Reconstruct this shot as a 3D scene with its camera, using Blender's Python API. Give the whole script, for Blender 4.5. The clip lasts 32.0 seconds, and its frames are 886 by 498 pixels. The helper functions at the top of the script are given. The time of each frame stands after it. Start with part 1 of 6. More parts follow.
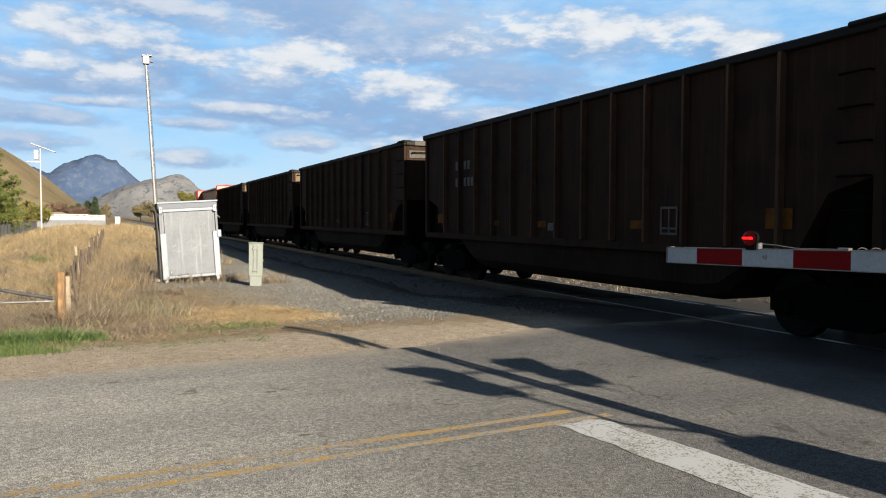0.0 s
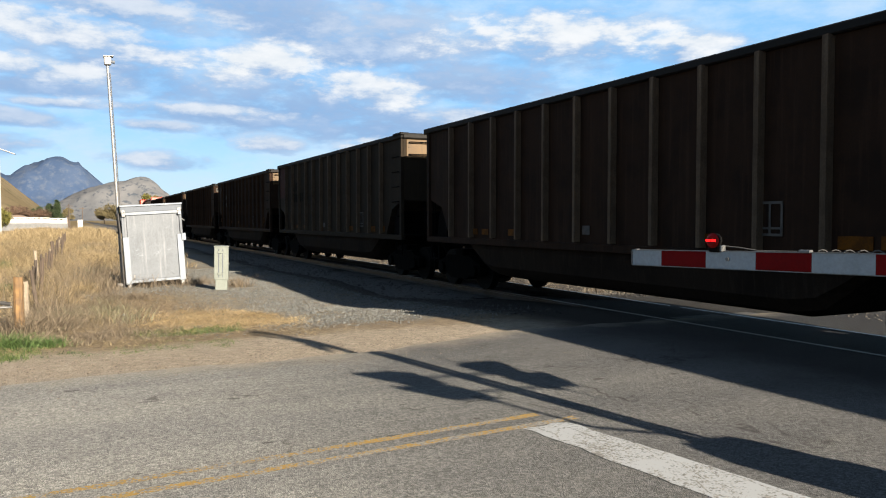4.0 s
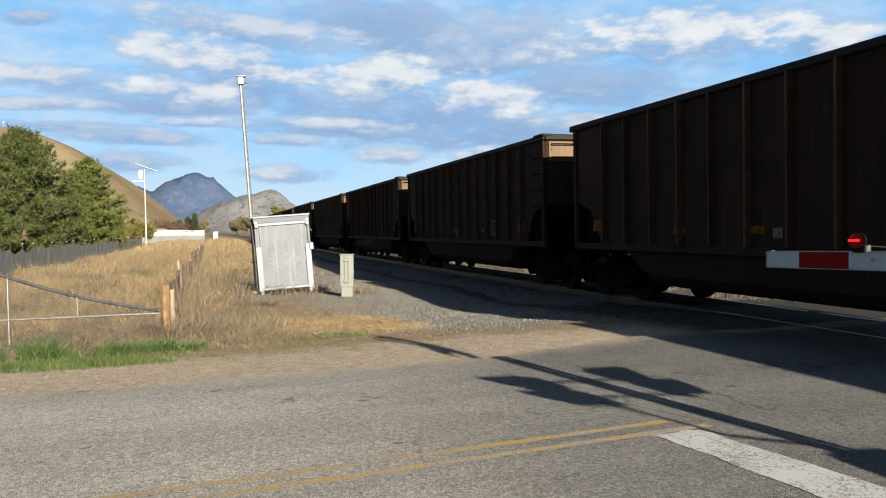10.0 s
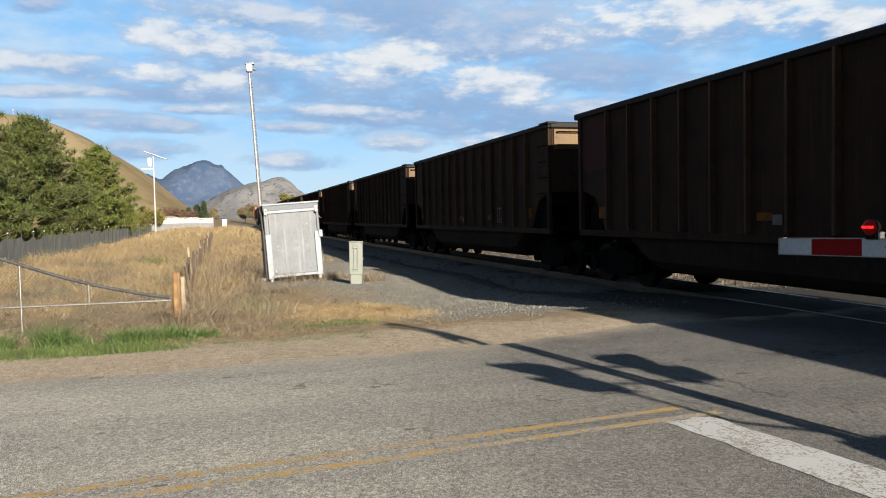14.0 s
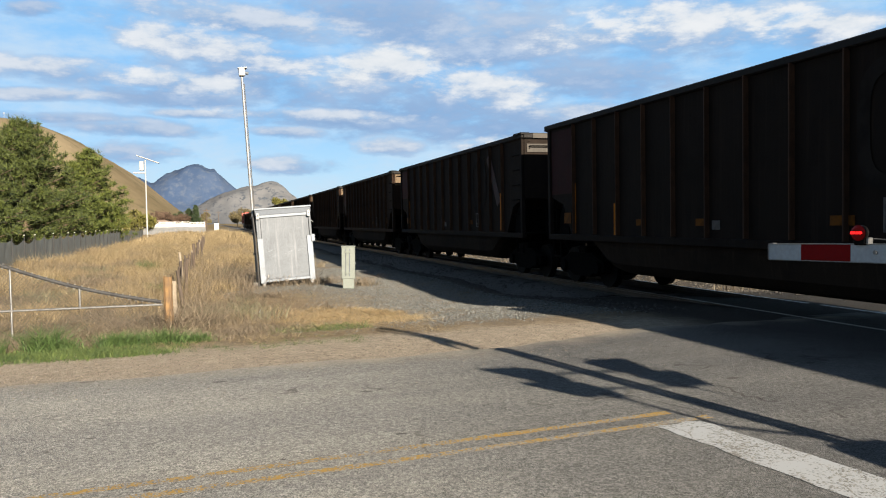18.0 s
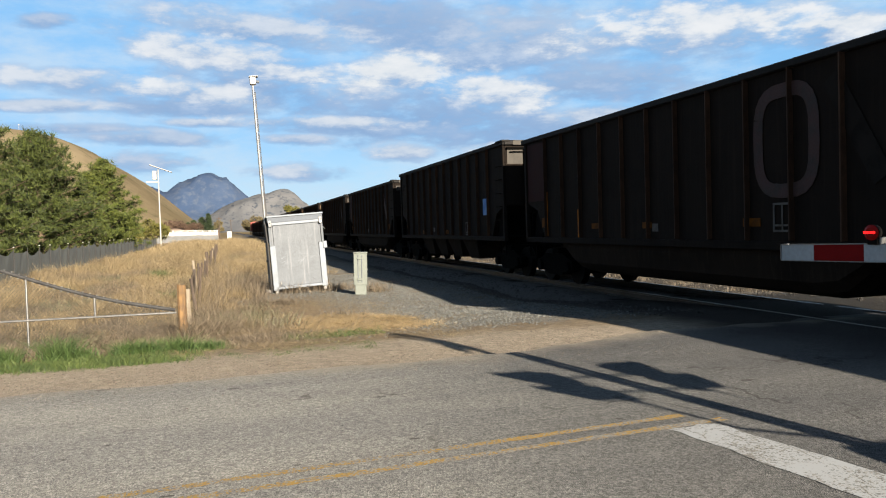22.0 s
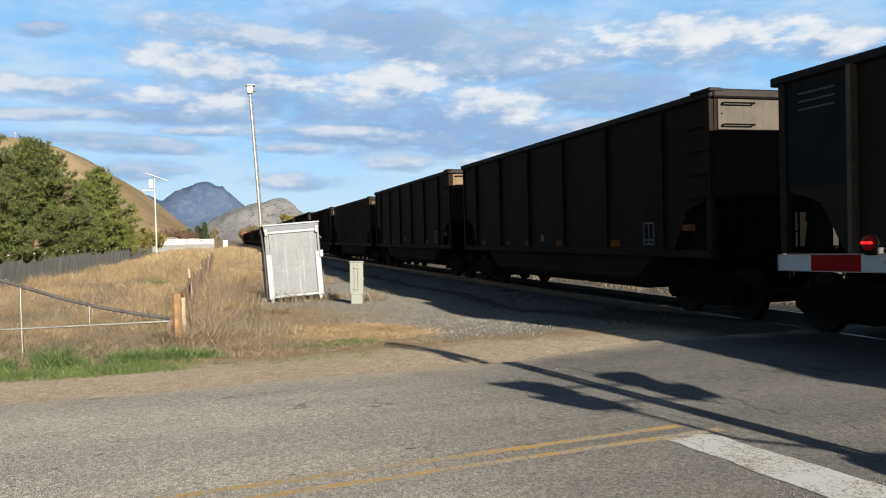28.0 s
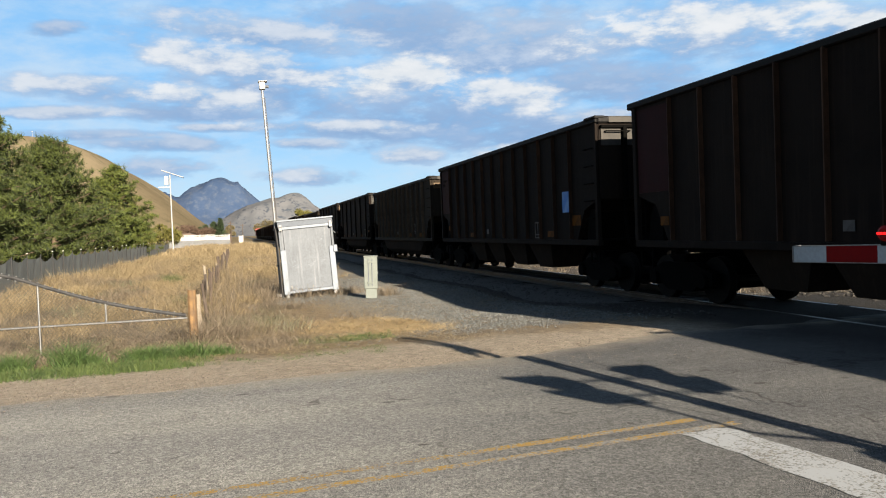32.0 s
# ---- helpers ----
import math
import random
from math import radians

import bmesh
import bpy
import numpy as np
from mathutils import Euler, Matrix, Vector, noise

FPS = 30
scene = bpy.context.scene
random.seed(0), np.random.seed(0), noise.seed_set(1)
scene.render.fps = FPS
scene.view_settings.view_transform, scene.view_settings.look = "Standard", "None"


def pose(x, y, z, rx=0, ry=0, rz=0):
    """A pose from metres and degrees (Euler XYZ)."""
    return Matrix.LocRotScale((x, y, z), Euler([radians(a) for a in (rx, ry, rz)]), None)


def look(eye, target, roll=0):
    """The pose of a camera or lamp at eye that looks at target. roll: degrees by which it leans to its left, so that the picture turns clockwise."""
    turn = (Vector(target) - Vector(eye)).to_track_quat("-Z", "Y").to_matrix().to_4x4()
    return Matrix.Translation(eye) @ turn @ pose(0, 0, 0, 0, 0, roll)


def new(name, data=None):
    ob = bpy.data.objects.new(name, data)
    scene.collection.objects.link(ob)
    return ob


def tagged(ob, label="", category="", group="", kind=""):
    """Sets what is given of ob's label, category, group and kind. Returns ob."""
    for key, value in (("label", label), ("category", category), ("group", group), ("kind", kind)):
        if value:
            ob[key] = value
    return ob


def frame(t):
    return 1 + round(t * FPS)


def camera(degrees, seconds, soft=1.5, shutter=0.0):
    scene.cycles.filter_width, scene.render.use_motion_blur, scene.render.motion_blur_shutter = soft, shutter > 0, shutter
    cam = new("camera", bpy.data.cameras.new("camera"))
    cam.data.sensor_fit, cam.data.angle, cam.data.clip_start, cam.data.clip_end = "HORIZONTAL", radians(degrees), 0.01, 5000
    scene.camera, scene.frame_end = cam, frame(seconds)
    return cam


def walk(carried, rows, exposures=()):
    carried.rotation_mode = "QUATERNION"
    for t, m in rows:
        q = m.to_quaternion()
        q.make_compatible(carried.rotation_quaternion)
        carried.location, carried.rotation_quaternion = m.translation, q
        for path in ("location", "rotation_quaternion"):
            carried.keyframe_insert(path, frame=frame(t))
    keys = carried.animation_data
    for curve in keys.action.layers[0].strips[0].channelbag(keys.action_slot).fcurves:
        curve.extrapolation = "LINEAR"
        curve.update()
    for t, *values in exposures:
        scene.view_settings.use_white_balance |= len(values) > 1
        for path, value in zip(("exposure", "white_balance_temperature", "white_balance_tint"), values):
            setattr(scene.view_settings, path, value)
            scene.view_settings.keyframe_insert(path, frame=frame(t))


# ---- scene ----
cam = camera(59.66, 32.0, 1.1)

# seconds, eye, yaw to the left of the track's line, pitch, roll
PATH = [
    (0.0, 0.000, 0.000, 1.600, -23.14, -2.32, 0.15),
    (0.5, -0.012, -0.021, 1.621, -23.09, -2.54, -0.20),
    (1.0, -0.017, -0.025, 1.626, -23.66, -2.26, -0.08),
    (1.5, -0.030, -0.039, 1.631, -24.43, -2.31, 0.02),
    (2.0, -0.032, -0.031, 1.631, -24.42, -2.30, 0.30),
    (2.5, -0.020, -0.032, 1.630, -24.57, -2.57, 0.03),
    (4.5, 0.050, 0.042, 1.608, -25.51, -1.99, -0.01),
    (5.0, 0.046, 0.042, 1.613, -22.45, -2.14, -0.44),
    (5.5, 0.044, 0.033, 1.608, -19.86, -2.78, -0.58),
    (6.0, 0.080, 0.006, 1.600, -17.70, -2.14, -0.01),
    (6.5, -0.004, 0.020, 1.603, -17.67, -1.56, -1.11),
    (7.0, -0.061, 0.010, 1.603, -18.63, -2.19, -0.57),
    (7.5, -0.022, -0.010, 1.603, -17.56, -0.60, -0.30),
    (8.0, -0.010, -0.019, 1.602, -16.42, -1.35, -0.70),
    (8.5, -0.017, -0.004, 1.595, -16.22, -1.92, -1.52),
    (9.0, -0.022, 0.006, 1.595, -16.39, -1.78, -1.75),
    (9.5, -0.026, -0.016, 1.596, -16.71, -1.75, -1.46),
    (10.0, -0.024, -0.013, 1.600, -16.69, -1.59, -1.08),
    (10.5, -0.026, -0.018, 1.591, -16.81, -1.38, -1.05),
    (11.0, -0.032, -0.001, 1.592, -16.78, -1.59, -1.17),
    (11.5, -0.032, -0.010, 1.602, -16.46, -1.97, -1.11),
    (12.0, -0.040, -0.008, 1.594, -16.38, -1.99, -0.98),
    (12.5, -0.040, -0.009, 1.596, -16.33, -2.43, -1.27),
    (13.0, -0.038, -0.012, 1.600, -16.14, -2.55, -1.46),
    (13.5, -0.042, -0.008, 1.601, -16.22, -2.50, -1.23),
    (15.5, -0.046, -0.023, 1.596, -15.61, -2.71, -1.16),
    (16.0, -0.047, -0.026, 1.600, -16.48, -2.32, -0.96),
    (16.5, -0.047, -0.023, 1.597, -16.96, -1.96, -0.99),
    (17.0, -0.050, -0.024, 1.596, -16.70, -2.23, -1.17),
    (17.5, -0.051, -0.024, 1.590, -16.92, -2.13, -1.04),
    (18.0, -0.045, -0.026, 1.601, -16.62, -2.19, -1.01),
    (18.5, -0.050, -0.028, 1.606, -16.46, -2.07, -1.25),
    (19.0, -0.045, -0.029, 1.592, -16.30, -1.81, -1.04),
    (19.5, -0.051, -0.029, 1.596, -15.91, -2.04, -1.37),
    (20.0, -0.044, -0.036, 1.602, -15.70, -2.08, -1.70),
    (20.5, -0.038, -0.031, 1.596, -15.55, -2.01, -1.65),
    (21.0, -0.042, -0.025, 1.605, -15.79, -1.58, -1.75),
    (21.5, -0.045, -0.038, 1.598, -15.73, -1.86, -1.77),
    (22.0, -0.043, -0.043, 1.597, -15.74, -1.77, -1.72),
    (22.5, -0.043, -0.031, 1.596, -16.36, -1.77, -1.27),
    (23.0, -0.042, -0.032, 1.600, -15.99, -1.74, -1.53),
    (23.5, -0.049, -0.025, 1.594, -15.54, -1.57, -1.69),
    (24.0, -0.050, -0.036, 1.593, -15.35, -1.28, -1.39),
    (24.5, -0.043, -0.047, 1.594, -16.05, -0.96, -1.24),
    (25.0, -0.034, -0.041, 1.599, -16.25, -0.97, -0.95),
    (25.5, -0.029, 0.015, 1.605, -16.73, -0.91, -1.25),
    (27.5, -0.021, -0.025, 1.581, -16.03, -1.07, -1.71),
    (28.0, -0.042, -0.023, 1.589, -16.04, -1.06, -1.49),
    (28.5, -0.035, -0.025, 1.596, -16.01, -1.33, -1.53),
    (29.0, -0.036, -0.035, 1.590, -15.87, -1.01, -1.49),
    (29.5, -0.042, -0.028, 1.593, -16.04, -1.02, -1.37),
    (30.0, -0.039, -0.034, 1.596, -15.84, -1.13, -1.48),
    (30.5, -0.037, -0.017, 1.597, -15.55, -1.01, -1.71),
    (31.0, -0.030, -0.017, 1.590, -15.38, -0.95, -1.92),
    (31.5, -0.044, -0.048, 1.597, -15.17, -1.21, -1.85),
    (32.0, -0.005, -0.013, 1.610, -14.92, -1.56, -2.22),
]


def aim(x, y, z, yaw, pitch, roll):
    a, b = radians(yaw), radians(pitch)
    way = Vector((-math.sin(a) * math.cos(b), math.cos(a) * math.cos(b), math.sin(b)))
    return look((x, y, z), Vector((x, y, z)) + way, roll)


walk(cam, [(t, aim(*row)) for t, *row in PATH], [(0.0, 2.44), (2.5, 2.44), (4.5, 2.6), (5.2, 2.6), (6.5, 2.44), (32.0, 2.44)])

# ---- sky, clouds and sun ----
SUN_EL = 19.2           # degrees above the ground
SUN_SIDE = 12.6         # shadows point this far to the left of the track's line
sun_dir = Vector((math.sin(radians(SUN_SIDE)) * math.cos(radians(SUN_EL)),
                  -math.cos(radians(SUN_SIDE)) * math.cos(radians(SUN_EL)), math.sin(radians(SUN_EL))))
sun = new("sun", bpy.data.lights.new("sun", "SUN"))
sun.data.energy, sun.data.angle, sun.data.color = 5.0, radians(0.53), (1.0, 0.86, 0.68)
sun.matrix_world = look(sun_dir * 50, (0, 0, 0))


class Nodes:
    """A short way to write node trees."""

    def __init__(self, tree):
        self.tree = tree
        tree.nodes.clear()

    def add(self, kind):
        return self.tree.nodes.new(kind)

    def link(self, a, b):
        self.tree.links.new(a, b)

    def put(self, socket, value):
        if isinstance(value, bpy.types.NodeSocket):
            self.link(value, socket)
        elif value is not None:
            socket.default_value = value

    def math(self, op, a, b=None, c=None, clamp=False):
        node = self.add("ShaderNodeMath")
        node.operation, node.use_clamp = op, clamp
        for socket, value in zip(node.inputs, (a, b, c)):
            self.put(socket, value)
        return node.outputs[0]

    def step(self, value, lo, hi, to_lo=0.0, to_hi=1.0):
        node = self.add("ShaderNodeMapRange")
        node.interpolation_type = "SMOOTHSTEP"
        for socket, given in zip(node.inputs, (value, lo, hi, to_lo, to_hi)):
            self.put(socket, given)
        return node.outputs[0]

    def mix(self, fac, a, b, blend="MIX"):
        node = self.add("ShaderNodeMix")
        node.data_type, node.blend_type = "RGBA", blend
        for socket, value in ((node.inputs[0], fac), (node.inputs[6], a), (node.inputs[7], b)):
            self.put(socket, (*value, 1.0) if isinstance(value, tuple) and len(value) == 3 else value)
        return node.outputs[2]

    def noise(self, vector, scale, detail=4.0, rough=0.55, lacunarity=2.0, distortion=0.0):
        node = self.add("ShaderNodeTexNoise")
        self.put(node.inputs["Vector"], vector)
        for key, value in (("Scale", scale), ("Detail", detail), ("Roughness", rough), ("Lacunarity", lacunarity), ("Distortion", distortion)):
            node.inputs[key].default_value = value
        return node.outputs["Fac"]

    def mapped(self, vector, scale=(1, 1, 1), location=(0, 0, 0)):
        node = self.add("ShaderNodeMapping")
        self.put(node.inputs["Vector"], vector)
        node.inputs["Scale"].default_value, node.inputs["Location"].default_value = scale, location
        return node.outputs[0]


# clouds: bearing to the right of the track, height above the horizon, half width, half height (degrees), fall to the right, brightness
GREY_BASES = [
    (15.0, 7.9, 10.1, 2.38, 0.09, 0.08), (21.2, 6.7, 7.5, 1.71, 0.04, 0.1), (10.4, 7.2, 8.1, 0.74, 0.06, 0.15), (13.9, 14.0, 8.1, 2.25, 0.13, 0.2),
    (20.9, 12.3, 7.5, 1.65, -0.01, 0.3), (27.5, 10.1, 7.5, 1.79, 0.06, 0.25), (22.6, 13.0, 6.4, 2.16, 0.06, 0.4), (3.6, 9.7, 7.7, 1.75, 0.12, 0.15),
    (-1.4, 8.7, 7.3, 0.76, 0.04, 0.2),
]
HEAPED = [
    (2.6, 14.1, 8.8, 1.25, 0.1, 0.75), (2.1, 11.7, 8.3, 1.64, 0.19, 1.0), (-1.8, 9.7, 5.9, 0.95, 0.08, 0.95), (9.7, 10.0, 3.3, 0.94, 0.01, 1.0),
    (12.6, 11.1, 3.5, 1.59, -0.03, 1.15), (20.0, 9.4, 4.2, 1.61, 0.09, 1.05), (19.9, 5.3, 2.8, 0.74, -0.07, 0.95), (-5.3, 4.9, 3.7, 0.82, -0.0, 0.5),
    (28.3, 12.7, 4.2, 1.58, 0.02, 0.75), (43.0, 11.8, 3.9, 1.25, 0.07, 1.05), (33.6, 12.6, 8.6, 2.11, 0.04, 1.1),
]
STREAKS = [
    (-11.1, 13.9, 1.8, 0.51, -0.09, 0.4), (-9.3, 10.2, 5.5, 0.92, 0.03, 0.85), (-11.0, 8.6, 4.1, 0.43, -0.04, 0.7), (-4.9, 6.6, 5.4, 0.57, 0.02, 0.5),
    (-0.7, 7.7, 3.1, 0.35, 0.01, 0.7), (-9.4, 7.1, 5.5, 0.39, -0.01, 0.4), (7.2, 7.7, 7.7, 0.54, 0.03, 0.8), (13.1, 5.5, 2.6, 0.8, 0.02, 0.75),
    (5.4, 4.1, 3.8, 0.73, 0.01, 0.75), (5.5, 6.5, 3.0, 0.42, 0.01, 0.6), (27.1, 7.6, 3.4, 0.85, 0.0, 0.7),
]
world = bpy.data.worlds.new("sky")
scene.world, world.use_nodes = world, True
w = Nodes(world.node_tree)
sky = w.add("ShaderNodeTexSky")
sky.sky_type, sky.sun_disc, sky.sun_elevation, sky.sun_rotation = "NISHITA", False, radians(SUN_EL), radians(180 - SUN_SIDE)
sky.air_density, sky.dust_density, sky.ozone_density = 1.0, 0.4, 2.0
way = w.add("ShaderNodeTexCoord").outputs["Generated"]
axis = w.add("ShaderNodeSeparateXYZ")
w.link(way, axis.inputs[0])
vx, vy, vz = axis.outputs
bearing = w.math("MULTIPLY", w.math("ARCTAN2", vx, vy), 180 / math.pi)
height = w.math("MULTIPLY", w.math("ARCSINE", vz), 180 / math.pi)
grid = w.add("ShaderNodeCombineXYZ")
w.link(bearing, grid.inputs[0])
w.link(height, grid.inputs[1])
flat = w.mapped(grid.outputs[0], (0.15, 0.36, 1.0))
fine = w.noise(flat, 2.2, 10.0, 0.605)
broad = w.noise(w.mapped(grid.outputs[0], (0.10, 0.42, 1.0), (7, 3, 0)), 0.85, 6.0, 0.55, distortion=0.4)
ragged = w.math("ADD", w.math("MULTIPLY", w.math("SUBTRACT", fine, 0.5), 3.6), w.math("MULTIPLY", w.math("SUBTRACT", broad, 0.5), 2.4))
cover, lit = None, None
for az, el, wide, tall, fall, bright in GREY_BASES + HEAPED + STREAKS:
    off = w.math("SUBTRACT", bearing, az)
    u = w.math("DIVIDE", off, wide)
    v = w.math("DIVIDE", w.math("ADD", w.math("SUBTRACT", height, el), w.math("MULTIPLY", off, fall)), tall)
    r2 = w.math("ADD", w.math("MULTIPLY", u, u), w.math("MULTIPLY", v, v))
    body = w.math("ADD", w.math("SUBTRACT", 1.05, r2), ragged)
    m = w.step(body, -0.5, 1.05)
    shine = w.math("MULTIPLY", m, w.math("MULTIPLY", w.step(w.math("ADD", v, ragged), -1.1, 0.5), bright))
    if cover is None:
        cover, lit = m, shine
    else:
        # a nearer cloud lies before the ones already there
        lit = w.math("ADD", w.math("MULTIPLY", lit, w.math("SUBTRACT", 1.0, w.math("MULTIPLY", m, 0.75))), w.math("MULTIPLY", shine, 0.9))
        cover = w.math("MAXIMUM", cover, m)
# loose cloud over the rest of the dome
rest = w.mapped(way, (1, 1, 3.2))
loose = w.step(w.noise(rest, 2.3, 8.0, 0.58), 0.50, 0.66)
high = w.step(height, 16.0, 26.0)
cover = w.math("MAXIMUM", cover, w.math("MULTIPLY", loose, w.math("MULTIPLY", high, 0.3)))
lit = w.math("MAXIMUM", lit, w.math("MULTIPLY", loose, w.math("MULTIPLY", high, 0.15)))
veil = w.step(w.noise(flat, 0.9, 7.0, 0.62), 0.34, 0.70, 0.0, 0.75)
blue = w.mix(w.step(height, 0.0, 9.0), (1.62, 2.52, 3.33), w.mix(w.step(height, 15.5, 25.0), (0.855, 1.94, 3.29), (0.18, 0.427, 0.9)))
clear = w.mix(0.91, sky.outputs[0], blue)
base = w.mix(w.math("MULTIPLY", veil, w.step(height, 0.0, 3.0)), clear, (2.25, 2.79, 3.33))
cloud = w.mix(w.math("MINIMUM", lit, 1.0), (0.99, 1.58, 2.56), (3.33, 3.33, 3.33))
cloud = w.mix(w.step(fine, 0.35, 0.7), w.mix(1.0, cloud, (0.84, 0.88, 0.92), "MULTIPLY"), cloud)
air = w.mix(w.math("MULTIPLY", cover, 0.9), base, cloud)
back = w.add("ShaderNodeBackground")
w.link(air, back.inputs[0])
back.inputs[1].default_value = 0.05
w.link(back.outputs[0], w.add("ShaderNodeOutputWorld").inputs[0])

# ---- materials ----
def surface(name, colour, rough=0.7, metal=0.0, spots=None, spot_scale=1.5, grain=0.12, grain_scale=40.0, bump=0.0, bump_scale=60.0,
            own=0.0, streak=None, coat=0.0, sheen=0.5):
    """A painted, stained or raw surface: base colour, large stains, fine grain, relief; own: how far single objects differ."""
    mat = bpy.data.materials.new(name)
    mat.use_nodes = True
    n = Nodes(mat.node_tree)
    p = n.add("ShaderNodeTexCoord").outputs["Object"]
    shade = n.mix(1.0, colour, (1, 1, 1), "MULTIPLY")
    if spots:
        shade = n.mix(n.step(n.noise(p, spot_scale, 7, 0.62), 0.42, 0.66), colour, spots)
    if streak:
        lines = n.noise(n.mapped(p, (7.0, 7.0, 0.35)), 1.6, 6, 0.6)
        shade = n.mix(n.step(lines, 0.48, 0.72, 0.0, 0.8), shade, streak)
    fleck = n.noise(p, grain_scale, 5, 0.65)
    dark = n.mix(1.0, shade, (1 - grain * 2,) * 3, "MULTIPLY")
    light = n.mix(1.0, shade, (1 + grain * 1.6,) * 3, "MULTIPLY")
    shade = n.mix(n.step(fleck, 0.3, 0.7), dark, light)
    if own:
        r = n.add("ShaderNodeObjectInfo").outputs["Random"]
        shade = n.mix(r, n.mix(1.0, shade, (1 - own,) * 3, "MULTIPLY"), n.mix(1.0, shade, (1 + own, 1 + own * 0.8, 1 + own * 0.6), "MULTIPLY"))
    b = n.add("ShaderNodeBsdfPrincipled")
    n.link(shade, b.inputs["Base Color"])
    n.put(b.inputs["Roughness"], n.step(fleck, 0.2, 0.8, max(rough - 0.12, 0.03), min(rough + 0.12, 1.0)))
    b.inputs["Metallic"].default_value = metal
    b.inputs["Coat Weight"].default_value = coat
    b.inputs["Specular IOR Level"].default_value = sheen
    if bump:
        relief = n.add("ShaderNodeBump")
        relief.inputs["Strength"].default_value, relief.inputs["Distance"].default_value = bump, 0.02
        n.link(n.noise(p, bump_scale, 6, 0.6), relief.inputs["Height"])
        n.link(relief.outputs[0], b.inputs["Normal"])
    n.link(b.outputs[0], n.add("ShaderNodeOutputMaterial").inputs[0])
    return mat


def glowing(name, colour, strength):
    mat = bpy.data.materials.new(name)
    mat.use_nodes = True
    n = Nodes(mat.node_tree)
    b = n.add("ShaderNodeBsdfPrincipled")
    b.inputs["Base Color"].default_value = (colour[0] * 0.03, colour[1] * 0.03, colour[2] * 0.03, 1)
    b.inputs["Emission Color"].default_value = (*colour, 1)
    b.inputs["Emission Strength"].default_value = strength
    b.inputs["Roughness"].default_value = 0.5
    b.inputs["Specular IOR Level"].default_value = 0.1
    n.link(b.outputs[0], n.add("ShaderNodeOutputMaterial").inputs[0])
    return mat


M = {}
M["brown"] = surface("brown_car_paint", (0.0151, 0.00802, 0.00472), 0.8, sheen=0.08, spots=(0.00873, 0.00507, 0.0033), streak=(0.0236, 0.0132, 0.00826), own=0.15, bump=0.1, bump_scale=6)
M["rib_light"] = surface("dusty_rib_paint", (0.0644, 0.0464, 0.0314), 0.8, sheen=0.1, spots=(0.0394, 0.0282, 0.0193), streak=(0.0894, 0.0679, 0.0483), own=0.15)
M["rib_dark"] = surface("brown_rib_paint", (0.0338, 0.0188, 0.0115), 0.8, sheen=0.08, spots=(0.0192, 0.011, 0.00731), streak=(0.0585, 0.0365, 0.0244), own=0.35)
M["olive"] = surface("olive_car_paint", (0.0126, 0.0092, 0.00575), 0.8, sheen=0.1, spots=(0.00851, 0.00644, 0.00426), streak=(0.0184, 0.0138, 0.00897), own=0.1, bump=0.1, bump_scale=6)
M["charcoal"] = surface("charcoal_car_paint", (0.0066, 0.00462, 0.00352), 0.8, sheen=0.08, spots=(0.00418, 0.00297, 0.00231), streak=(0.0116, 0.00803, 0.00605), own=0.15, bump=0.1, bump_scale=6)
M["red_bay"] = surface("dull_red_paint", (0.021, 0.0028, 0.0036), 0.7, sheen=0.08, spots=(0.015, 0.0026, 0.0032), streak=(0.016, 0.0046, 0.0044))
M["teal_bay"] = surface("dark_teal_paint", (0.0033, 0.0063, 0.00648), 0.8, sheen=0.10, spots=(0.0024, 0.0042, 0.00432), streak=(0.006, 0.0084, 0.0081))
M["primer"] = surface("grey_primer_patch", (0.0203, 0.0189, 0.0168), 0.85, sheen=0.1, spots=(0.0135, 0.0125, 0.0111), spot_scale=2.5)
M["oxide"] = surface("oxide_red_paint", (0.016, 0.0026, 0.0034), 0.7, sheen=0.08, spots=(0.011, 0.0022, 0.0028), streak=(0.012, 0.004, 0.0042))
M["chord"] = surface("top_chord_steel", (0.00383, 0.00351, 0.00351), 0.7, spots=(0.00248, 0.00225, 0.00225), own=0.15, sheen=0.15)
# tan and pale: sunlight on the car ends, put into plate colours
M["tan"] = surface("sunlit_tan_end", (0.055, 0.033, 0.0125), 0.6, spots=(0.043, 0.026, 0.0105), spot_scale=1.1, streak=(0.037, 0.023, 0.010), sheen=0.2)
M["pale"] = surface("dusty_sunlit_end", (0.031, 0.0285, 0.0255), 0.7, spots=(0.0215, 0.0205, 0.0185), spot_scale=2.0, streak=(0.037, 0.034, 0.0295), sheen=0.15)
# black and wheel: steel colours deepened to hold the shade under the cars
M["black"] = surface("shade_black_underframe", (0.000975, 0.0009, 0.000825), 0.9, sheen=0.04, spots=(0.0015, 0.00135, 0.00113), grain_scale=15)
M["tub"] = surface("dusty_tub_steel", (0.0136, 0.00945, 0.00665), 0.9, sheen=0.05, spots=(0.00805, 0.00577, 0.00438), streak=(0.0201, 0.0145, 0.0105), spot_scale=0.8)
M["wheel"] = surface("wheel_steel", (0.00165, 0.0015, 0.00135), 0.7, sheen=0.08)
M["orange"] = surface("orange_stripe_paint", (0.26, 0.085, 0.002), 0.7, spots=(0.17, 0.055, 0.002), spot_scale=4, sheen=0.1)
M["reflector"] = surface("faded_orange_reflector", (0.075, 0.027, 0.0015), 0.75, spots=(0.0375, 0.0135, 0.0015), spot_scale=4, sheen=0.1)
M["stencil"] = surface("white_stencil", (0.0375, 0.0365, 0.035), 0.7, spots=(0.0175, 0.0165, 0.0155), spot_scale=6)
